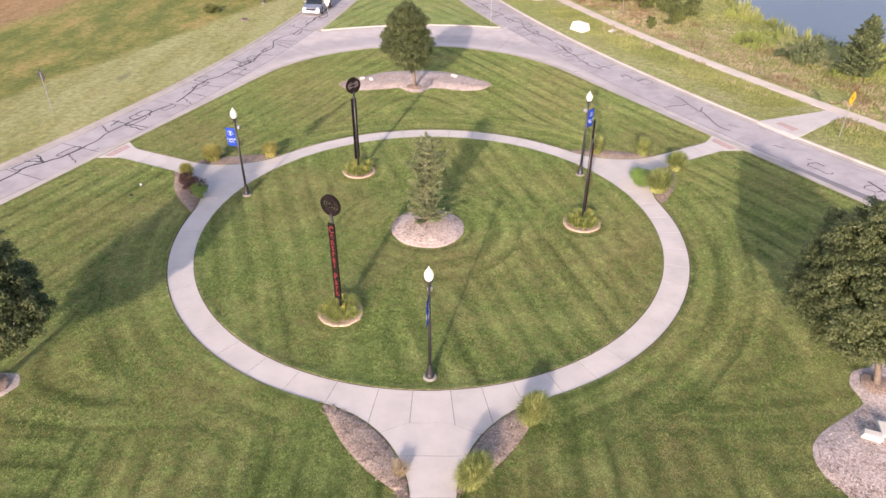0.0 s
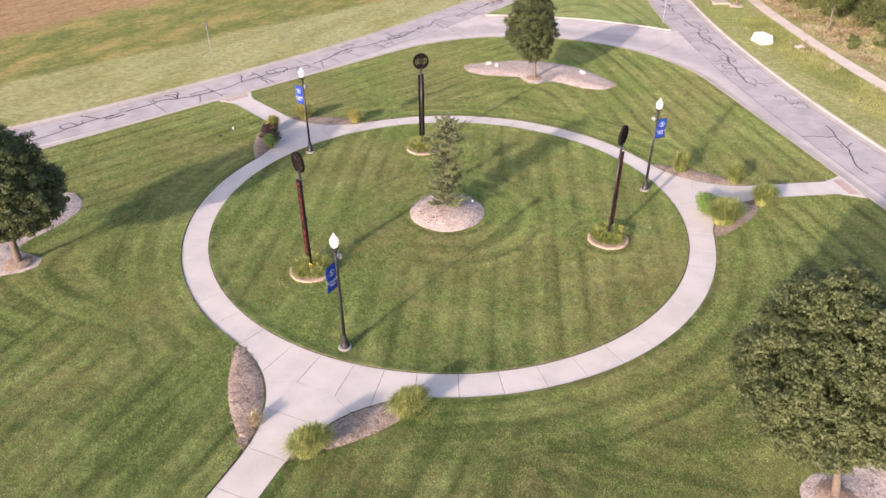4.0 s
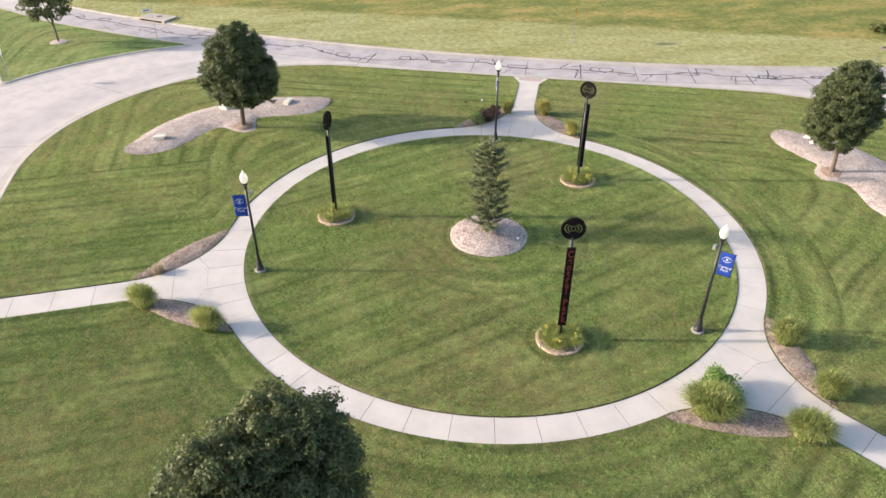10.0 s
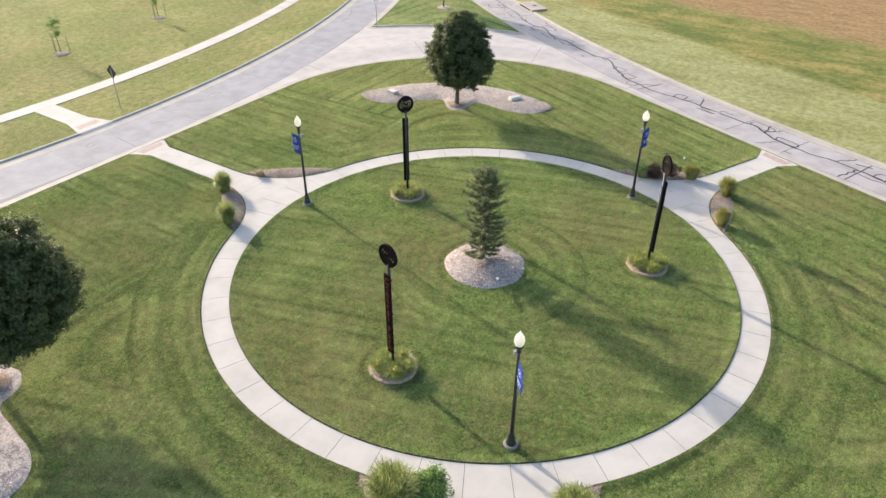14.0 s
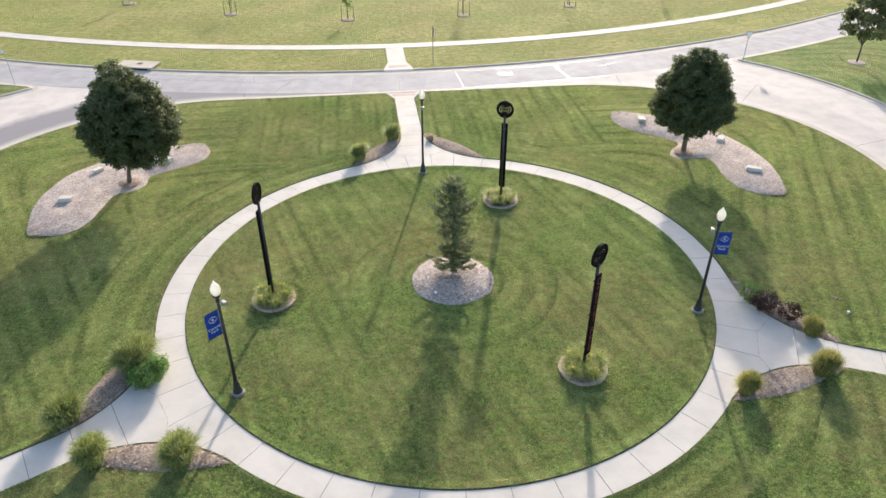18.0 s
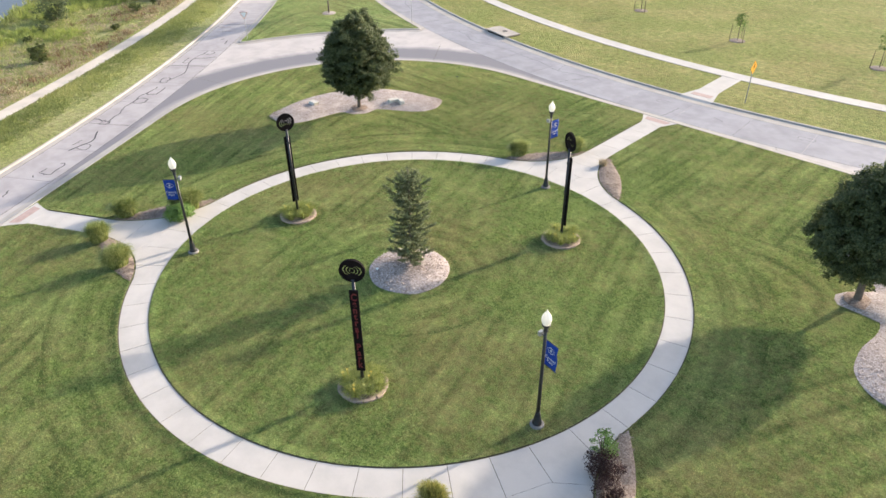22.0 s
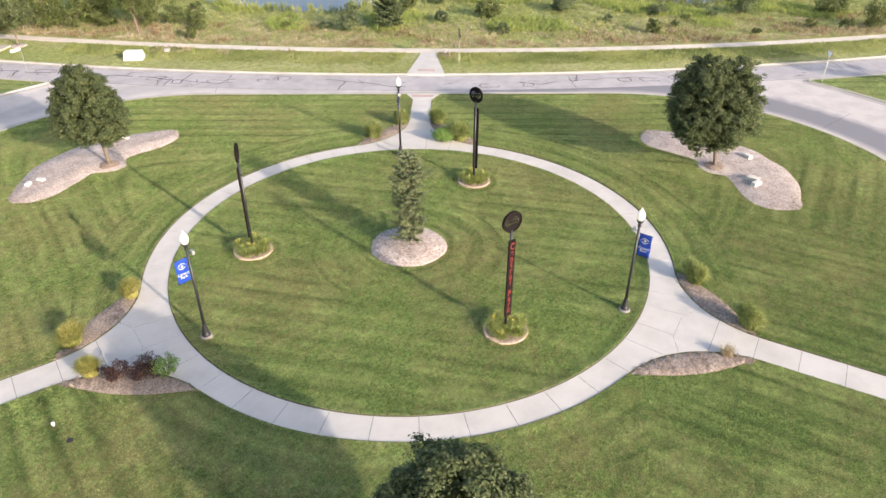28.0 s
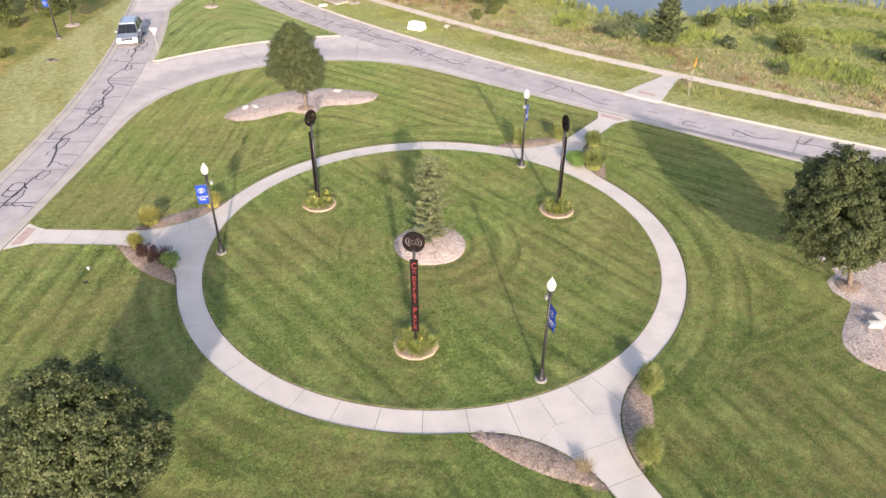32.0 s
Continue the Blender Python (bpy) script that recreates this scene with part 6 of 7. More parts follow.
def warning_sign(x, y, facing):
    """Diamond sign; facing is the heading of its yellow face."""
    s = new("road_sign")
    s.matrix_basis = pose(x, y, 0, 0, 0, facing)
    tagged(s, "yellow diamond warning sign with dark back on a post", "road sign", "warning signs")
    child("post", POST, s)
    bm = bmesh.new()
    add_box(bm, (0.006, 0.76, 0.76), (0, 0, 0), 0.0, Matrix.Rotation(math.pi / 4, 3, "X"))
    part("back", bm, M_SIGNBACK, s, "dark sign back", pose(0.024, 0, 2.75))
    bm = bmesh.new()
    add_box(bm, (0.005, 0.74, 0.74), (0, 0, 0), 0.0, Matrix.Rotation(math.pi / 4, 3, "X"))
    face = part("face", bm, M_SIGNYEL, s, "yellow sign face", pose(0.031, 0, 2.75))
    # walking figure reduced to bars
    bm = bmesh.new()
    add_box(bm, (0.004, 0.10, 0.30), (0, 0, 0.02))
    add_box(bm, (0.004, 0.30, 0.06), (0, 0, 0.06))
    add_box(bm, (0.004, 0.09, 0.09), (0, 0, 0.24))
    part("symbol", bm, M_DARK, face, "", pose(0.005, 0, 0))


warning_sign(-28.2, 16.5, 56)
warning_sign(28.05, 12.5, -51)
warning_sign(-2.7, -32.4, 180)


def yield_sign(x, y, facing):
    s = new("yield_sign")
    s.matrix_basis = pose(x, y, 0, 0, 0, facing)
    tagged(s, "white and red triangular give-way sign on a post", "road sign", "give-way signs")
    child("post", POST, s, Matrix.Diagonal((1, 1, 0.9, 1)))
    for r, m_, off, nm in ((0.46, M_SIGNRIM, 0.024, "border"), (0.36, M_WHITE, 0.031, "face")):
        bm = bmesh.new()
        v = [bm.verts.new((0, r * math.cos(a), r * math.sin(a))) for a in (math.radians(30), math.radians(150), math.radians(270))]
        fc = bm.faces.new(v)
        e = bmesh.ops.extrude_face_region(bm, geom=[fc])
        bmesh.ops.translate(bm, vec=(0.005, 0, 0), verts=[q for q in e["geom"] if isinstance(q, bmesh.types.BMVert)])
        part(nm, bm, m_, s, "", pose(off, 0, 2.35))


yield_sign(-11.1, 40.2, 250)
yield_sign(39.7, -16.3, 130)
yield_sign(-29.9, -29.6, 92)


def street_name_sign(x, y, facing):
    s = new("street_name_sign")
    s.matrix_basis = pose(x, y, 0, 0, 0, facing)
    tagged(s, "pale street name blade on a thin post", "road sign", "street name signs")
    child("post", POST, s, Matrix.Diagonal((0.8, 0.8, 1, 1)))
    bm = bmesh.new()
    add_box(bm, (0.02, 0.85, 0.22), (0, 0.45, 2.92), 0.004)
    blade = part("blade", bm, M_WHITE, s, "pale name blade")
    for sx in (-1, 1):
        bm = bmesh.new()
        add_box(bm, (0.004, 0.55, 0.09), (sx * 0.0125, 0.45, 2.92))
        part("writing", bm, M_SIGNBACK, blade)


street_name_sign(5.55, 40.75, 95)
street_name_sign(31.1, -30.2, -60)
street_name_sign(-37.2, -19.3, 215)


# ---------------------------------------------------------------- storm drains
def storm_drain(x, y, heading):
    """A concrete slab over a kerb inlet; its mouth looks along heading."""
    d_ = new("storm_drain")
    d_.matrix_basis = pose(x, y, 0, 0, 0, heading)
    tagged(d_, "pale concrete storm drain slab with dark kerb mouth", "storm drain", "storm drains")
    bm = bmesh.new()
    add_box(bm, (1.75, 3.4, 0.10), (-0.60, 0, 0.12), 0.02)
    add_box(bm, (1.4, 3.2, 0.2), (-0.74, 0, -0.02))
    part("slab", bm, M_FOOTPALE, d_)
    # a black block stands in for the shade inside the inlet
    bm = bmesh.new()
    add_box(bm, (0.26, 2.75, 0.17), (0.12, 0, -0.015))
    part("mouth", bm, M_DARK, d_, "inlet mouth, its shade a black block")
    for s in (-1, 1):
        bm = bmesh.new()
        add_box(bm, (0.34, 0.34, 0.18), (0.15, s * 1.54, -0.02), 0.02, None)
        part("wing", bm, M_FOOTPALE, d_)
    bm = bmesh.new()
    lathe(bm, [(0.27, 0.0), (0.27, 0.008), (0.25, 0.012)], 20, (-0.75, 0.15, 0.172))
    part("manhole_lid", bm, M_IRON, d_, "dark round iron lid")


M_FOOTPALE = concrete_material("drain_concrete", (0.42, 0.365, 0.31), 0.2, 0.05)
for s, u in (("C", 22.9), ("A", 36.9)):
    x, y = side_point(s, u)
    x2, y2 = side_point(s, u, 1.0)
    storm_drain(x, y, math.degrees(math.atan2(y2 - y, x2 - x)))

storm_drain(9.1, 53.3, -160)

# white concrete block on the verge by the lake road
bm = bmesh.new()
add_box(bm, (1.7, 1.15, 0.75), (0, 0, 0.36), 0.09)
for v in bm.verts:
    if v.co.z > 0.4:
        v.co.x *= 0.86
        v.co.y *= 0.80
    v.co += 0.05 * Vector((noise.noise(v.co * 2), noise.noise(v.co * 2 + Vector((4, 0, 0))), 0))
ob = new("concrete_block", bm_mesh("concrete_block", bm, M_WHITE))
ob.matrix_basis = pose(14.5, 39.0, 0, 0, 0, -55)
tagged(ob, "white painted concrete block on the verge", "block")
boulder((17.6, 38.2, 0.02), (0.9, 0.5, 0.25), 31, "flat pale stone lying in dry grass")


# ---------------------------------------------------------------- saplings with stakes
def sapling(x, y, h, seed, label="young staked sapling in a mulch ring on the lawn"):
    r = random.Random(seed)
    t = new("sapling")
    t.matrix_basis = pose(x, y, 0)
    tagged(t, label, "tree", "saplings")
    bm = bmesh.new()
    lathe(bm, [(0.72, 0.0), (0.66, 0.05), (0.3, 0.10), (0.05, 0.11)], 16)
    part("mulch_ring", bm, M_MULCH_DARK, t)
    bm = bmesh.new()
    tube(bm, [(0, 0, 0.05), (0.03, 0, h * 0.5), (0, 0.02, h)], [0.035, 0.028, 0.008], 6)
    part("trunk", bm, M_BARK, t)
    for k in range(3):
        a = 2.1 * k + 0.5
        bm = bmesh.new()
        tube(bm, [(0.75 * math.cos(a), 0.75 * math.sin(a), -0.05), (0.70 * math.cos(a), 0.70 * math.sin(a), 1.5)], [0.028, 0.025], 5)
        part("stake", bm, M_STAKE, t)
    q = crown_quads([((0, 0, h * 0.72), (0.55, 0.55, h * 0.30))], 26, 28, 0.11, seed, 0.26)
    child("crown", quads_mesh("crown", q, M_LEAF_SHRUB), t)


for k, (x, y, h) in enumerate(((4.6, -47.3, 2.6), (-7.6, -47.6, 3.2), (-19.9, -50.1, 3.2), (-31.5, -53.5, 3.4), (17, -51, 3), (29, -57, 3))):
    sapling(x, y, h, 70 + k)

# trees on the islands and across the roads, each in a small mulch ring
for k, (x, y, s) in enumerate(((-4.1, 56.5, 1.35), (-39.6, -28.0, 1.3), (41.5, -27.7, 1.7), (-18.7, 54.3, 1.2), (9.6, 57.9, 1.15), (11.7, 52.0, 1.1), (7.6, 64.3, 1.2))):
    t = park_tree((x, y), "small round green tree on a grass island", [((0, 0, 2.9 * s), (1.6 * s, 1.6 * s, 1.5 * s)), ((0.1, 0, 3.7 * s), (1.15 * s, 1.15 * s, 1.1 * s))], 1.75, 0.085, 150, 70, 0.19, 90 + k, 5, (0.02, 0.0), "island trees")
    bm = bmesh.new()
    lathe(bm, [(0.75, 0.0), (0.68, 0.05), (0.3, 0.09), (0.05, 0.10)], 18)
    part("mulch_ring", bm, M_MULCH, t)
ob = new("utility_cover", None)
ob.matrix_basis = pose(-20.3, 42.5, 0)
tagged(ob, "brown utility box lid on a patch of bare soil", "cover")
bm = bmesh.new()
lathe(bm, [(0.55, 0.0), (0.50, 0.03), (0.1, 0.05)], 14)
part("soil", bm, M_MULCH_DARK, ob)
bm = bmesh.new()
add_box(bm, (0.5, 0.35, 0.12), (0, 0, 0.07), 0.01)
part("lid", bm, M_IRON, ob)

# ---------------------------------------------------------------- lake meadow


def inside_shore(x, y):
    c = False
    n = len(shore)
    j = n - 1
    for i in range(n):
        (x1, y1), (x2, y2) = shore[i], shore[j]
        if (y1 > y) != (y2 > y) and x < (x2 - x1) * (y - y1) / (y2 - y1) + x1:
            c = not c
        j = i
    return c


nB = SIDES["B"]["n"]


def walk_v(u):
    return 34.75 + 0.00247 * (u + 3.9) ** 2


def scatter(n, seed, keep, vmax=33.0):
    """Random places in the lake meadow, kept by keep(u, distance behind the walk, x, y)."""
    r = random.Random(seed)
    out = []
    tries = 0
    while len(out) < n and tries < n * 30:
        tries += 1
        u, w = r.uniform(-62, 48), r.uniform(-5.5, vmax)
        v = walk_v(u) + w
        x, y = -nB[1] * u + nB[0] * v, nB[0] * u + nB[1] * v
        # clear of the paved link from the road to the walk
        f_ = min(max(((x - 24.5) * 5.4 + (y - 14.8) * 2.5) / 35.4, 0), 1)
        if math.hypot(x - 24.5 - 5.4 * f_, y - 14.8 - 2.5 * f_) < 2.3 - 0.9 * f_:
            continue
        if keep(u, w, x, y, r) and not inside_shore(x, y):
            out.append((x, y, w))
    return out


def tufts(name, places, blades, height, lean, width, seed, material, label):
    """Tapered blades standing in tufts, joined."""
    r = np.random.RandomState(seed)
    p = np.repeat(np.array([(q[0], q[1]) for q in places]), blades, 0)
    n = len(p)
    hh = np.repeat(r.uniform(0.6, 1.25, len(places)), blades) * height * r.uniform(0.6, 1.1, n)
    a = r.uniform(0, 2 * math.pi, n)
    rad = 0.22 * np.sqrt(r.rand(n))
    base = np.stack([p[:, 0] + rad * np.cos(a), p[:, 1] + rad * np.sin(a), np.zeros(n)], 1)
    ln = lean * r.uniform(0.1, 1.0, n) * hh
    b = a + r.uniform(-0.8, 0.8, n)
    top = base + np.stack([ln * np.cos(b), ln * np.sin(b), hh], 1)
    mid = base * 0.45 + top * 0.55 + np.stack([np.zeros(n), np.zeros(n), 0.06 * hh], 1)
    c = r.uniform(0, math.pi, n)
    side = np.stack([np.cos(c), np.sin(c), np.zeros(n)], 1) * (width * r.uniform(0.6, 1.3, n))[:, None]
    arr = np.stack([base, mid - side, top, mid + side], 1)
    return tagged(new(name, quads_mesh(name, arr, material)), label, "meadow plants", kind="stuff")


def patch(x, y, s, seed):
    return noise.noise(Vector((x * s, y * s, seed)))


tufts("meadow_grass", scatter(6400, 1, lambda u, w, x, y, r: w > 3.0 and u < 46 and (patch(x, y, 0.16, 21) > -0.1 or r.random() < 0.12 * w - 0.3)), 9, 0.34, 0.75, 0.030, 1, M_WEED, "knee-high green and yellow meadow grass")
tufts("dry_grass", scatter(4600, 2, lambda u, w, x, y, r: 0.9 < w < 10.5 and r.random() < 1.25 - 0.11 * w and patch(x, y, 0.22, 5) > -0.30), 10, 0.26, 0.9, 0.022, 2, M_DRYBLADE, "dry tan grass beside the footpath")
tufts("goldenrod", scatter(3400, 3, lambda u, w, x, y, r: w > 6.0 and patch(x, y, 0.13, 9) > 0.16), 12, 0.52, 0.5, 0.034, 3, M_GOLD, "tall yellow-green goldenrod patches")
tufts("russet_weeds", scatter(620, 4, lambda u, w, x, y, r: 1.0 < w < 8.5 and patch(x, y, 0.2, 15) > 0.12), 9, 0.46, 0.7, 0.026, 4, M_REDDISH, "russet brown weeds in the meadow")
tufts("verge_grass", scatter(6000, 5, lambda u, w, x, y, r: -4.6 < w < -0.9 and -50 < u < 34 and r.random() < 0.20 + 0.8 * (w + 4.6) / 3.7), 8, 0.21, 0.7, 0.026, 5, M_WEED, "unmown grass along the footpath")
tufts("verge_dry_grass", scatter(1100, 6, lambda u, w, x, y, r: -2.4 < w < -0.85 and -6 < u < 26 and patch(x, y, 0.25, 35) > 0.0), 8, 0.34, 0.5, 0.03, 6, M_DRYBLADE, "dry tan grass along the footpath")
tufts("reeds", [(x + random.Random(int(x * 91)).uniform(-1.2, 0.4), y + random.Random(int(y * 57)).uniform(-1.2, 0.4), 0) for x, y in closed_spline(shore[:84:1], 6) if x < 75 and y < 80], 7, 1.0, 0.25, 0.05, 7, M_WEED, "tall green reeds at the water's edge")

# wild shrubs and junipers in the meadow
conifer((35.3, 24.8, 0), 5.0, 2.0, "juniper", "tall dark juniper in the lake meadow", "tree", 61, M_JUNIPER, 26, 5, 0.25, 0.1, 0.24)
for k, (x, y, rad, h) in enumerate(((32.4, 27.9, 1.5, 2.5), (44.4, 17.8, 1.6, 1.9), (51.2, 11.8, 1.5, 1.8), (50.8, 25.5, 1.7, 2.2), (47.0, 25.6, 0.9, 1.5), (65, -14.8, 1.8, 2.6), (60, -6, 2.0, 3.2), (43.5, 27.5, 1.1, 1.3), (40.2, 21.2, 0.9, 1.0), (57, 16, 1.2, 1.6), (55, 2, 1.1, 1.2), (61, -20, 2.0, 3.0))):
    shrub("wild_shrub", x, y, rad, h, M_JUNIPER if k % 2 == 0 else M_LEAF_WILD, 0.16, 3200, 100 + k, "dark green wild shrub in the lake meadow", 0.0, "wild shrubs")

rs_ = random.Random(41)
for k, (x, y, w) in enumerate(scatter(12, 44, lambda u, w, x, y, r: 2.0 < w < 14 and -50 < u < 30)):
    sz = rs_.uniform(0.45, 1.0)
    shrub("wild_shrub", x, y, sz, sz * rs_.uniform(0.9, 1.5), M_LEAF_WILD if k % 3 else M_JUNIPER, 0.13, 500, 300 + k, "low green wild shrub among meadow grass", 0.0, "wild shrubs")

# thicket north of the lake and the pale-stemmed tree by the footpath
park_tree((20.2, 45.2), "young tree with a pale slender stem by the footpath", [((0, 0, 3.6), (1.3, 1.3, 1.5))], 2.3, 0.10, 90, 55, 0.15, 120, 4, (-0.15, 0.1), leaf=M_LEAF_WILD)
rng = random.Random(17)
for k, (x, y, s) in enumerate(((15.5, 57, 1.25), (12.5, 61, 1.4), (18.8, 58, 1.2), (9.5, 65, 1.4), (21.5, 53.5, 1.0), (24.5, 50.5, 1.0), (-17.5, 65.5, 1.1), (-22.5, 61.5, 1.1), (-26, 58.5, 1.2), (-30, 56.5, 1.2), (-26.5, 63.5, 1.4))):
    park_tree((x, y), "wild green tree in a thicket", [((0, 0, 2.6 * s), (1.9 * s, 1.9 * s, 2.2 * s)), ((0.6 * s, 0.3, 3.7 * s), (1.3 * s, 1.3 * s, 1.5 * s))], 0.9, 0.11, 130, 55, 0.20, 130 + k, 5, (0.0, 0.1), "thicket trees", M_LEAF_WILD)
for k, (x, y, rad, h) in enumerate(((17.5, 55.5, 1.3, 1.8), (14.0, 58.5, 1.2, 1.5), (20.8, 50.8, 1.1, 1.3), (23.2, 47.4, 1.0, 1.4), (16.7, 55.3, 1.9, 2.8), (18.6, 53.0, 1.7, 2.4), (20.4, 51.4, 1.5, 2.0), (23.4, 48.6, 1.7, 2.6), (25.4, 46.0, 1.5, 2.2), (27.4, 44.4, 1.3, 1.9), (25.3, 42.4, 1.1, 1.5), (22.6, 53.8, 1.8, 3.0), (26.5, 50.0, 1.7, 2.8), (-24.6, 45.2, 0.8, 1.0), (-24.5, 56, 1.1, 1.2), (-28.0, 53.5, 1.3, 1.4), (-21.0, 59.0, 1.0, 1.1), (51.9, 12.2, 1.2, 1.5), (21.6, 39.2, 0.55, 1.3), (47.2, 0.2, 0.8, 1.4))):
    shrub("wild_shrub", x, y, rad, h, M_LEAF_WILD, 0.14, 2200, 150 + k, "green wild shrub at the edge of the grass", 0.0, "wild shrubs")


# ---------------------------------------------------------------- the bale in the field
def hay_bale(x, y, heading):
    b_ = new("hay_bale")
    b_.matrix_basis = pose(x, y, 0, 0, 0, heading)
    tagged(b_, "round tan hay bale lying on the stubble field", "hay bale")
    bm = bmesh.new()
    ring = []
    prof = [(-0.72, 0.0), (-0.72, 0.45), (-0.72, 0.72), (-0.66, 0.80), (-0.3, 0.83), (0.0, 0.82), (0.3, 0.83), (0.66, 0.80), (0.72, 0.72), (0.72, 0.45), (0.72, 0.0)]
    for q, rr in prof:
        ring.append([bm.verts.new((q + 0.02 * noise.noise(Vector((rr * 9, k, q))), rr * (1 + 0.03 * noise.noise(Vector((k * 0.7, q * 3, 2)))) * math.cos(k * math.pi / 16), 0.80 + rr * math.sin(k * math.pi / 16) * (0.96 if math.sin(k * math.pi / 16) < 0 else 1))) for k in range(32)])
    for a_, c_ in zip(ring, ring[1:]):
        for k in range(32):
            bm.faces.new((a_[k], a_[(k + 1) % 32], c_[(k + 1) % 32], c_[k]))
    part("straw", bm, M_STRAW, b_, smooth=True)
    r = np.random.RandomState(8)
    n = 2600
    ang, q = r.uniform(0, 2 * math.pi, n), r.uniform(-0.72, 0.72, n)
    c = np.stack([q, 0.835 * np.cos(ang), 0.80 + 0.82 * np.sin(ang)], 1)
    c = c[c[:, 2] > 0.05]
    child("loose_straw", quads_mesh("loose_straw", leaf_quads(c, 0.16, r, 0.0, np.stack([np.zeros(len(c)), c[:, 1] * 3, (c[:, 2] - 0.8) * 3], 1), 0.12), M_DRYBLADE), b_)


M_STRAW = simple("straw", (0.46, 0.33, 0.20), 0.95, 0, 0.1, 0.4, 6.0, 0.6, 40.0)
hay_bale(-47.8, 37.9, 8)


# ---------------------------------------------------------------- the car on the north fork
def minivan(x, y, heading):
    """Nose along +x, then turned to heading."""
    car = new("minivan")
    car.matrix_basis = pose(x, y, ROAD_Z, 0, 0, heading)
    tagged(car, "silver minivan with dark windows and roof rails", "car")
    prof = [(-2.52, 0.35), (-2.56, 0.70), (-2.50, 1.02), (-2.05, 1.03), (1.15, 1.00), (1.60, 0.97), (2.30, 0.84), (2.52, 0.70), (2.58, 0.45), (2.50, 0.25), (-2.40, 0.25)]
    bm = bmesh.new()
    n = len(prof)
    rings = []
    for w, sc in ((-0.99, 0.94), (-0.93, 1.0), (0.93, 1.0), (0.99, 0.94)):
        rings.append([bm.verts.new((px * (1 if abs(w) < 0.95 else 0.985), w, 0.62 + (pz - 0.62) * sc)) for px, pz in prof])
    for a, b in zip(rings, rings[1:]):
        for k in range(n):
            bm.faces.new((a[k], a[(k + 1) % n], b[(k + 1) % n], b[k]))
    bm.faces.new(rings[0][::-1])
    bm.faces.new(rings[-1])
    part("body", bm, M_CARPAINT, car)
    # glass house and roof
    bm = bmesh.new()
    q = [(-2.44, 0.93, 1.02), (1.50, 0.93, 0.985), (0.62, 0.74, 1.66), (-2.15, 0.74, 1.66)]
    L = [bm.verts.new(p_) for p_ in q]
    R = [bm.verts.new((a, -b, c)) for a, b, c in q]
    bm.faces.new(L)
    bm.faces.new(R[::-1])
    for k in range(4):
        bm.faces.new((L[k], R[k], R[(k + 1) % 4], L[(k + 1) % 4]))
    part("window_band", bm, M_CARGLASS, car, "dark tinted window band")
    bm = bmesh.new()
    add_box(bm, (2.85, 1.52, 0.09), (-0.76, 0, 1.69), 0.04)
    part("roof", bm, M_CARPAINT, car)
    for s in (-1, 1):
        for xa, xb in ((-2.12, -2.32), (-0.9, -0.9), (0.55, 1.42)):
            bm = bmesh.new()
            tube(bm, [(xb, s * 0.945, 1.0), (xa, s * 0.755, 1.66)], [0.045, 0.04], 6)
            part("pillar", bm, M_CARPAINT, car)
        bm = bmesh.new()
        add_box(bm, (2.1, 0.04, 0.04), (-0.85, s * 0.66, 1.76), 0.01)
        part("roof_rail", bm, M_BLACK, car)
        bm = bmesh.new()
        add_box(bm, (0.34, 0.34, 0.16), (2.30, s * 0.72, 0.72), 0.04)
        part("headlight", bm, M_LAMPGLASS, car, "clear headlight")
        bm = bmesh.new()
        add_box(bm, (0.16, 0.22, 0.14), (1.02, s * 1.08, 1.05), 0.04)
        part("mirror", bm, M_CARPAINT, car)
        for wx in (-1.52, 1.52):
            bm = bmesh.new()
            lathe(bm, [(0.30, -0.11), (0.345, -0.08), (0.345, 0.08), (0.30, 0.11)], 22)
            wheel = part("wheel", bm, M_TYRE, car, "", pose(wx, s * 0.91, 0.345, 90, 0, 0))
            bm = bmesh.new()
            lathe(bm, [(0.23, -0.02), (0.23, 0.02), (0.06, 0.03)], 14)
            part("rim", bm, M_RIM, wheel, "alloy rim", pose(0, 0, -s * 0.10))
    bm = bmesh.new()
    add_box(bm, (0.06, 1.1, 0.16), (2.56, 0, 0.62), 0.02)
    part("grille", bm, M_DARK, car)
    bm = bmesh.new()
    add_box(bm, (0.10, 1.8, 0.14), (2.54, 0, 0.36), 0.04)
    part("bumper", bm, M_LAMPGLASS, car, "pale bumper")


cx_, cy_ = side_point("A", -39.6, 2.35)
hx_, hy_ = side_point("A", -36.6, 2.35)
minivan(-13.2, 47.1, math.degrees(math.atan2(hy_ - cy_, hx_ - cx_)))

# ---------------------------------------------------------------- paving slabs
# ring: sectors with open joints, drawn out to the mouths of the three paths
JOINTS = [math.radians(q) for q in (-98.4, -92.1, -85.2, -79.4, *np.linspace(-73.4, 27.6, 15), *np.linspace(35.0, 142.3, 16), 149.5, 156.6, *np.linspace(164.9, 261.6, 13)[:-1])]
NECK = 15.37


def mouth_s(w, shift):
    """How far out the ring's slabs reach in a path's mouth."""
    return 13.83 + 0.5 * max(0.0, abs(w - shift) - 0.78)


def fillet_w(s_, side, p):
    """The edge of a path at s_ along it."""
    cw = (HALF + FIL) * side
    cs = math.sqrt((R_OUT + FIL) ** 2 - (cw + p.off) ** 2)
    return side * HALF if s_ >= cs else cw - side * math.sqrt(max(0.0, FIL ** 2 - (cs - s_) ** 2))


MOUTH_SHIFT = {"S": -0.25, "A": -0.3, "B": 0.0}


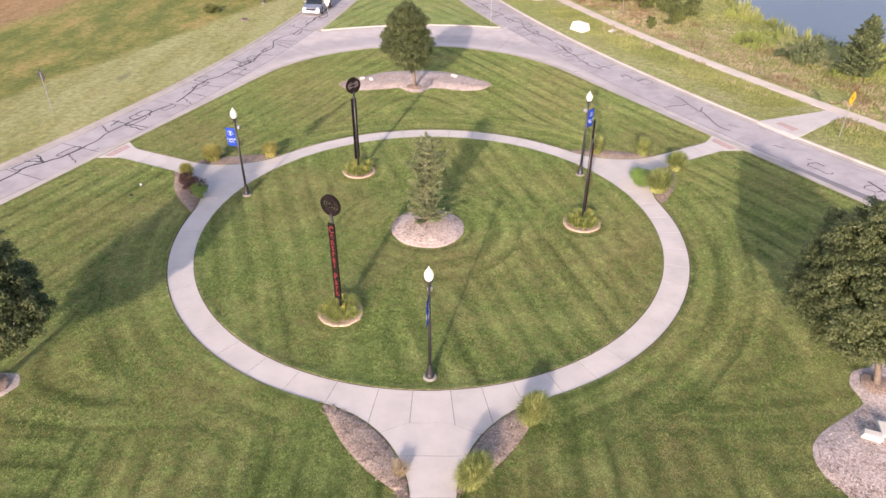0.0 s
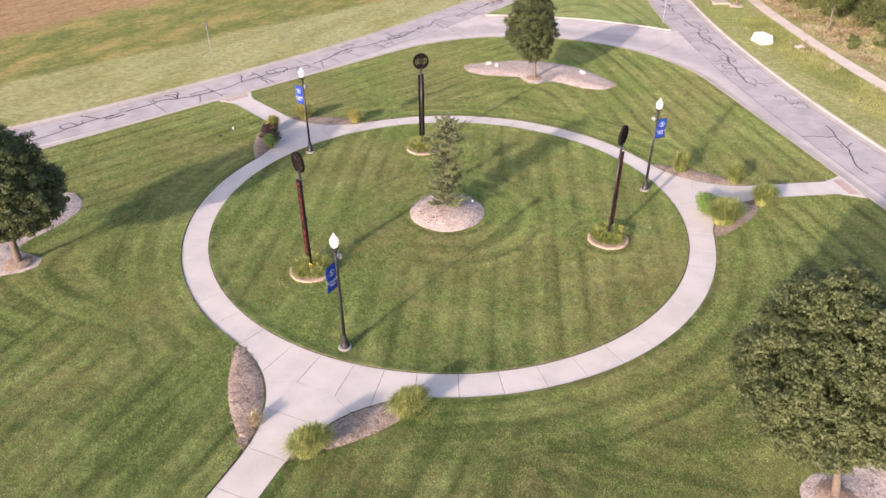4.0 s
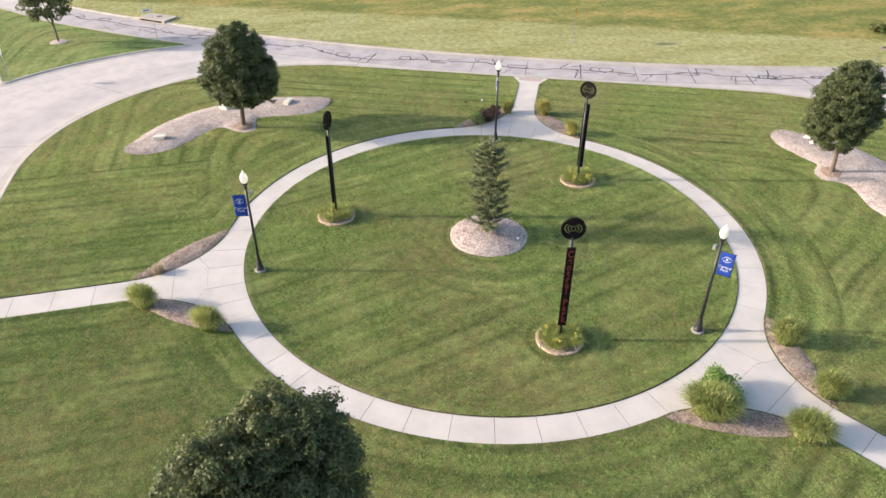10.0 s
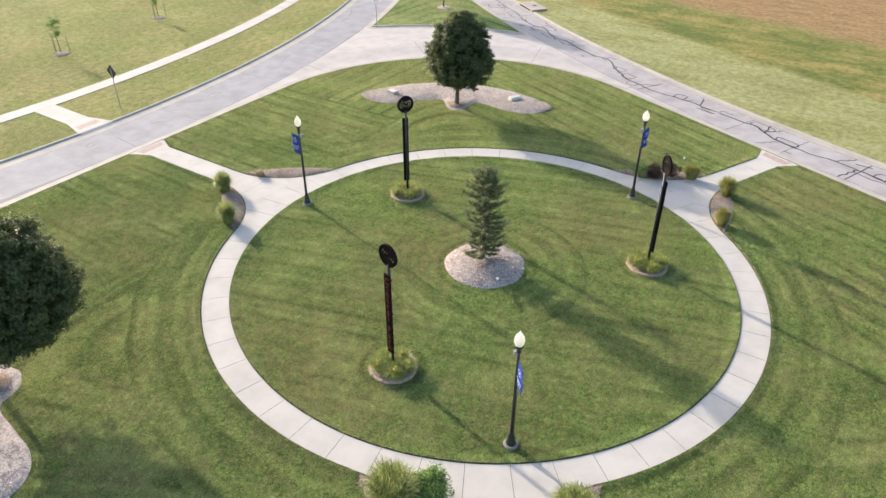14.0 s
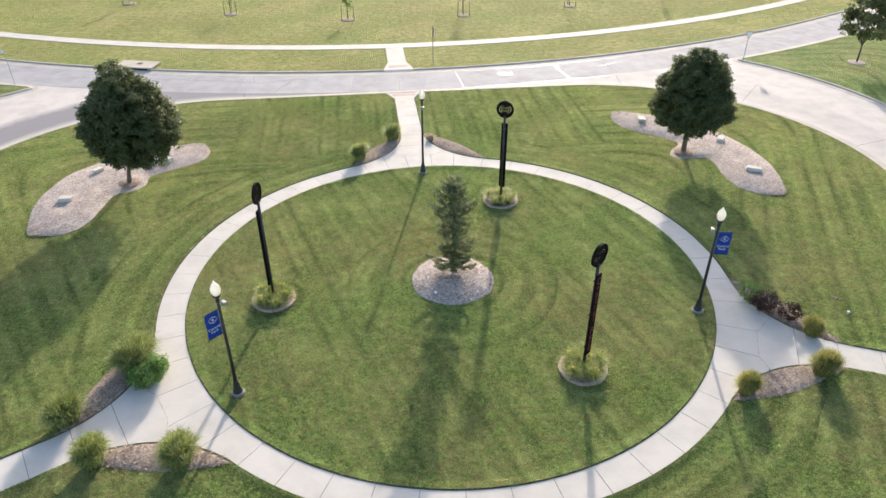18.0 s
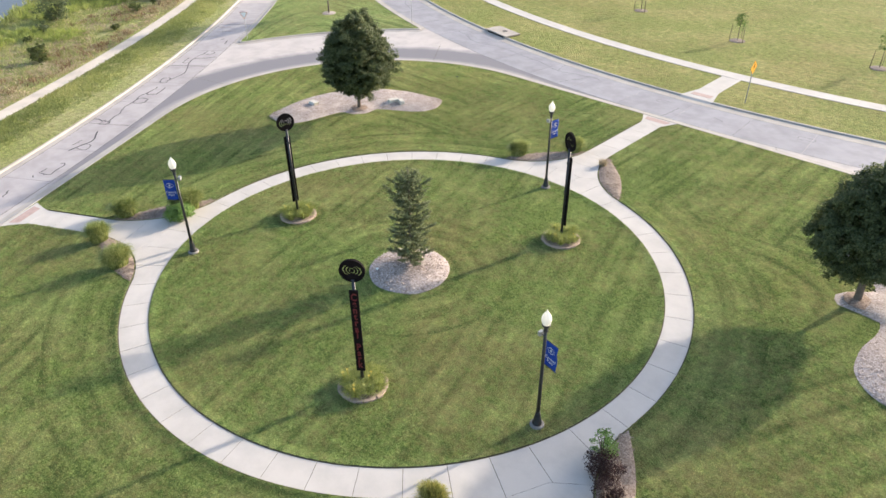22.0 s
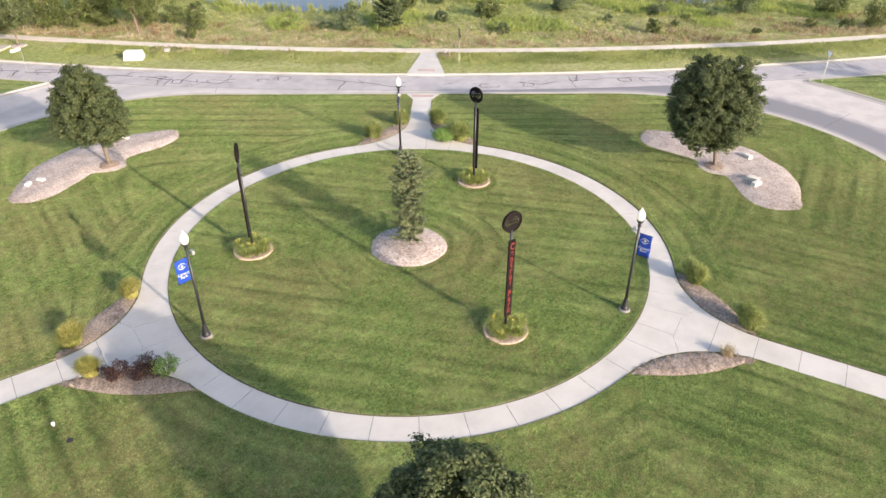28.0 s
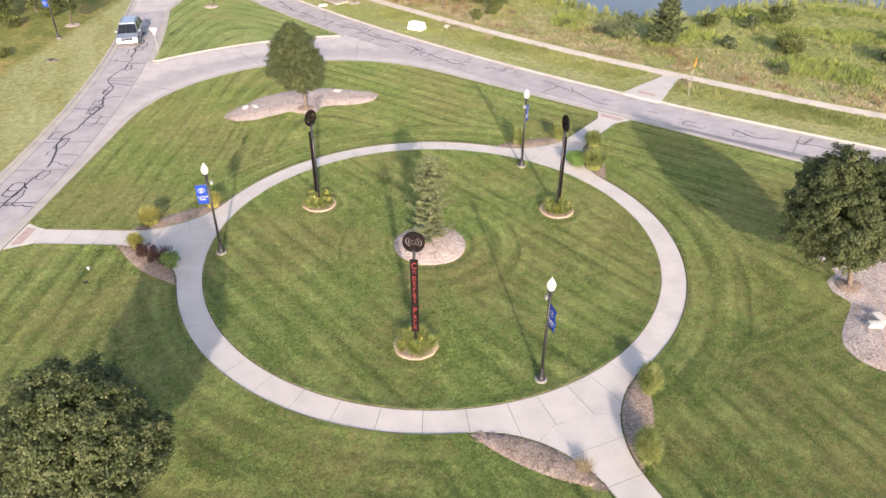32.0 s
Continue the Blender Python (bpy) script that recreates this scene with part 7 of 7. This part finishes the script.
def ring_reach(a):
    """The outer edge of the ring's paving on a heading."""
    ux, uy = math.cos(a), math.sin(a)
    for key, p in paths.items():
        if (ux * p.d.x + uy * p.d.y) < 0.95:
            continue
        r = R_OUT - 0.02
        while r < 16:
            q = Vector((ux * r, uy * r))
            s_, w = q.dot(p.d), q.dot(p.l) - p.off
            if s_ > mouth_s(w, MOUTH_SHIFT[key]) or not fillet_w(s_, -1, p) < w < fillet_w(s_, 1, p):
                break
            r += 0.02
        return max(R_OUT, r)
    return R_OUT


g = 0.010
for a0, a1 in zip(JOINTS, JOINTS[1:] + [JOINTS[0] + 2 * math.pi]):
    hs = np.linspace(a0, a1, 13)
    ol = [(R_IN * math.cos(a), R_IN * math.sin(a)) for a in hs[::-1]] + [(ring_reach(a) * math.cos(a), ring_reach(a) * math.sin(a)) for a in hs]
    child("paving_slab", slab_mesh("paving_slab", seam(ol, g), 0.004, WALK_Z, M_WALK), pavement)

for key, p in paths.items():
    end_fil = NECK
    # the piece between the ring's slabs and the neck of the path
    lo, hi = -2.6, 2.6
    ws = [w for w in np.linspace(lo, hi, 41) if fillet_w(mouth_s(w, MOUTH_SHIFT[key]), -1, p) <= w <= fillet_w(mouth_s(w, MOUTH_SHIFT[key]), 1, p)]
    ss = np.linspace(mouth_s(ws[-1], MOUTH_SHIFT[key]), NECK, 9)
    ol = [p.at(mouth_s(w, MOUTH_SHIFT[key]), w) for w in ws] + [p.at(q, fillet_w(q, 1, p)) for q in ss]
    ss = np.linspace(NECK, mouth_s(ws[0], MOUTH_SHIFT[key]), 9)
    ol += [p.at(q, fillet_w(q, -1, p)) for q in ss]
    child("paving_slab", slab_mesh("paving_slab", seam(ol, 0.009), 0.004, WALK_Z - 0.001, M_WALK), pavement)
    # straight slabs as far as the ramp
    n = round((p.end - 1.4 - end_fil) / 1.58)
    L = (p.end - 1.4 - end_fil) / n
    for i in range(n):
        s0, s1 = end_fil + i * L, end_fil + (i + 1) * L
        qs = np.linspace(s0, s1, 5)
        ol = [p.at(q, fillet_w(q, -1, p)) for q in qs] + [p.at(q, fillet_w(q, 1, p)) for q in qs[::-1]]
        child("paving_slab", slab_mesh("paving_slab", seam(ol, 0.009), 0.004, WALK_Z - 0.001, M_WALK), pavement)
    # flared ramp down over the kerb
    s0, s1 = p.end - 1.4, p.end + 0.30
    wide = 1.35
    rows = [(s0, HALF, WALK_Z), (s0 + 0.6, HALF + 0.25, WALK_Z - 0.002), (p.end - 0.15, wide, WALK_Z - 0.006), (s1, wide, -0.085)]
    v = [(*p.at(s, w), z) for s, w, z in rows] + [(*p.at(s, -w), z) for s, w, z in rows]
    v += [(x, y, -0.14) for x, y, z in v]
    f = [(i, i + 1, i + 5, i + 4) for i in range(3)] + [(i, i + 8, i + 9, i + 1) for i in range(3)] + [(i + 4, i + 5, i + 13, i + 12) for i in range(3)] + [(3, 11, 15, 7), (0, 4, 12, 8)]
    bm = bmesh.new()
    bv = [bm.verts.new(q) for q in v]
    for q in f:
        bm.faces.new([bv[i] for i in q])
    part("ramp", bm, M_WALK, pavement)
    pl = [p.at(p.end - 0.85, 0.80), p.at(p.end - 0.85, -0.80), p.at(p.end - 0.28, -0.95), p.at(p.end - 0.28, 0.95)]
    child("tactile_plate", slab_mesh("tactile_plate", seam(pl, 0.0), 0.02, WALK_Z + 0.006, M_BRICKRED), pavement, label="faded red tactile plate")

# ---------------------------------------------------------------- road slabs
for s in SIDES:
    L = 4.3
    for i in range(-11, 11):
        u0, u1 = i * L + 0.012, (i + 1) * L - 0.012
        us = np.linspace(u0, u1, 4)
        ol = [side_point(s, u, SIDES[s]["g"] + 0.015) for u in us] + [side_point(s, u, SIDES[s]["w"] - GUTTER - 0.01) for u in us[::-1]]
        child("road_slab", slab_mesh("road_slab", seam(ol, 0.0), ROAD_Z - 0.02, ROAD_Z, M_ROAD_GREY if s == "C" else M_ROAD), road)
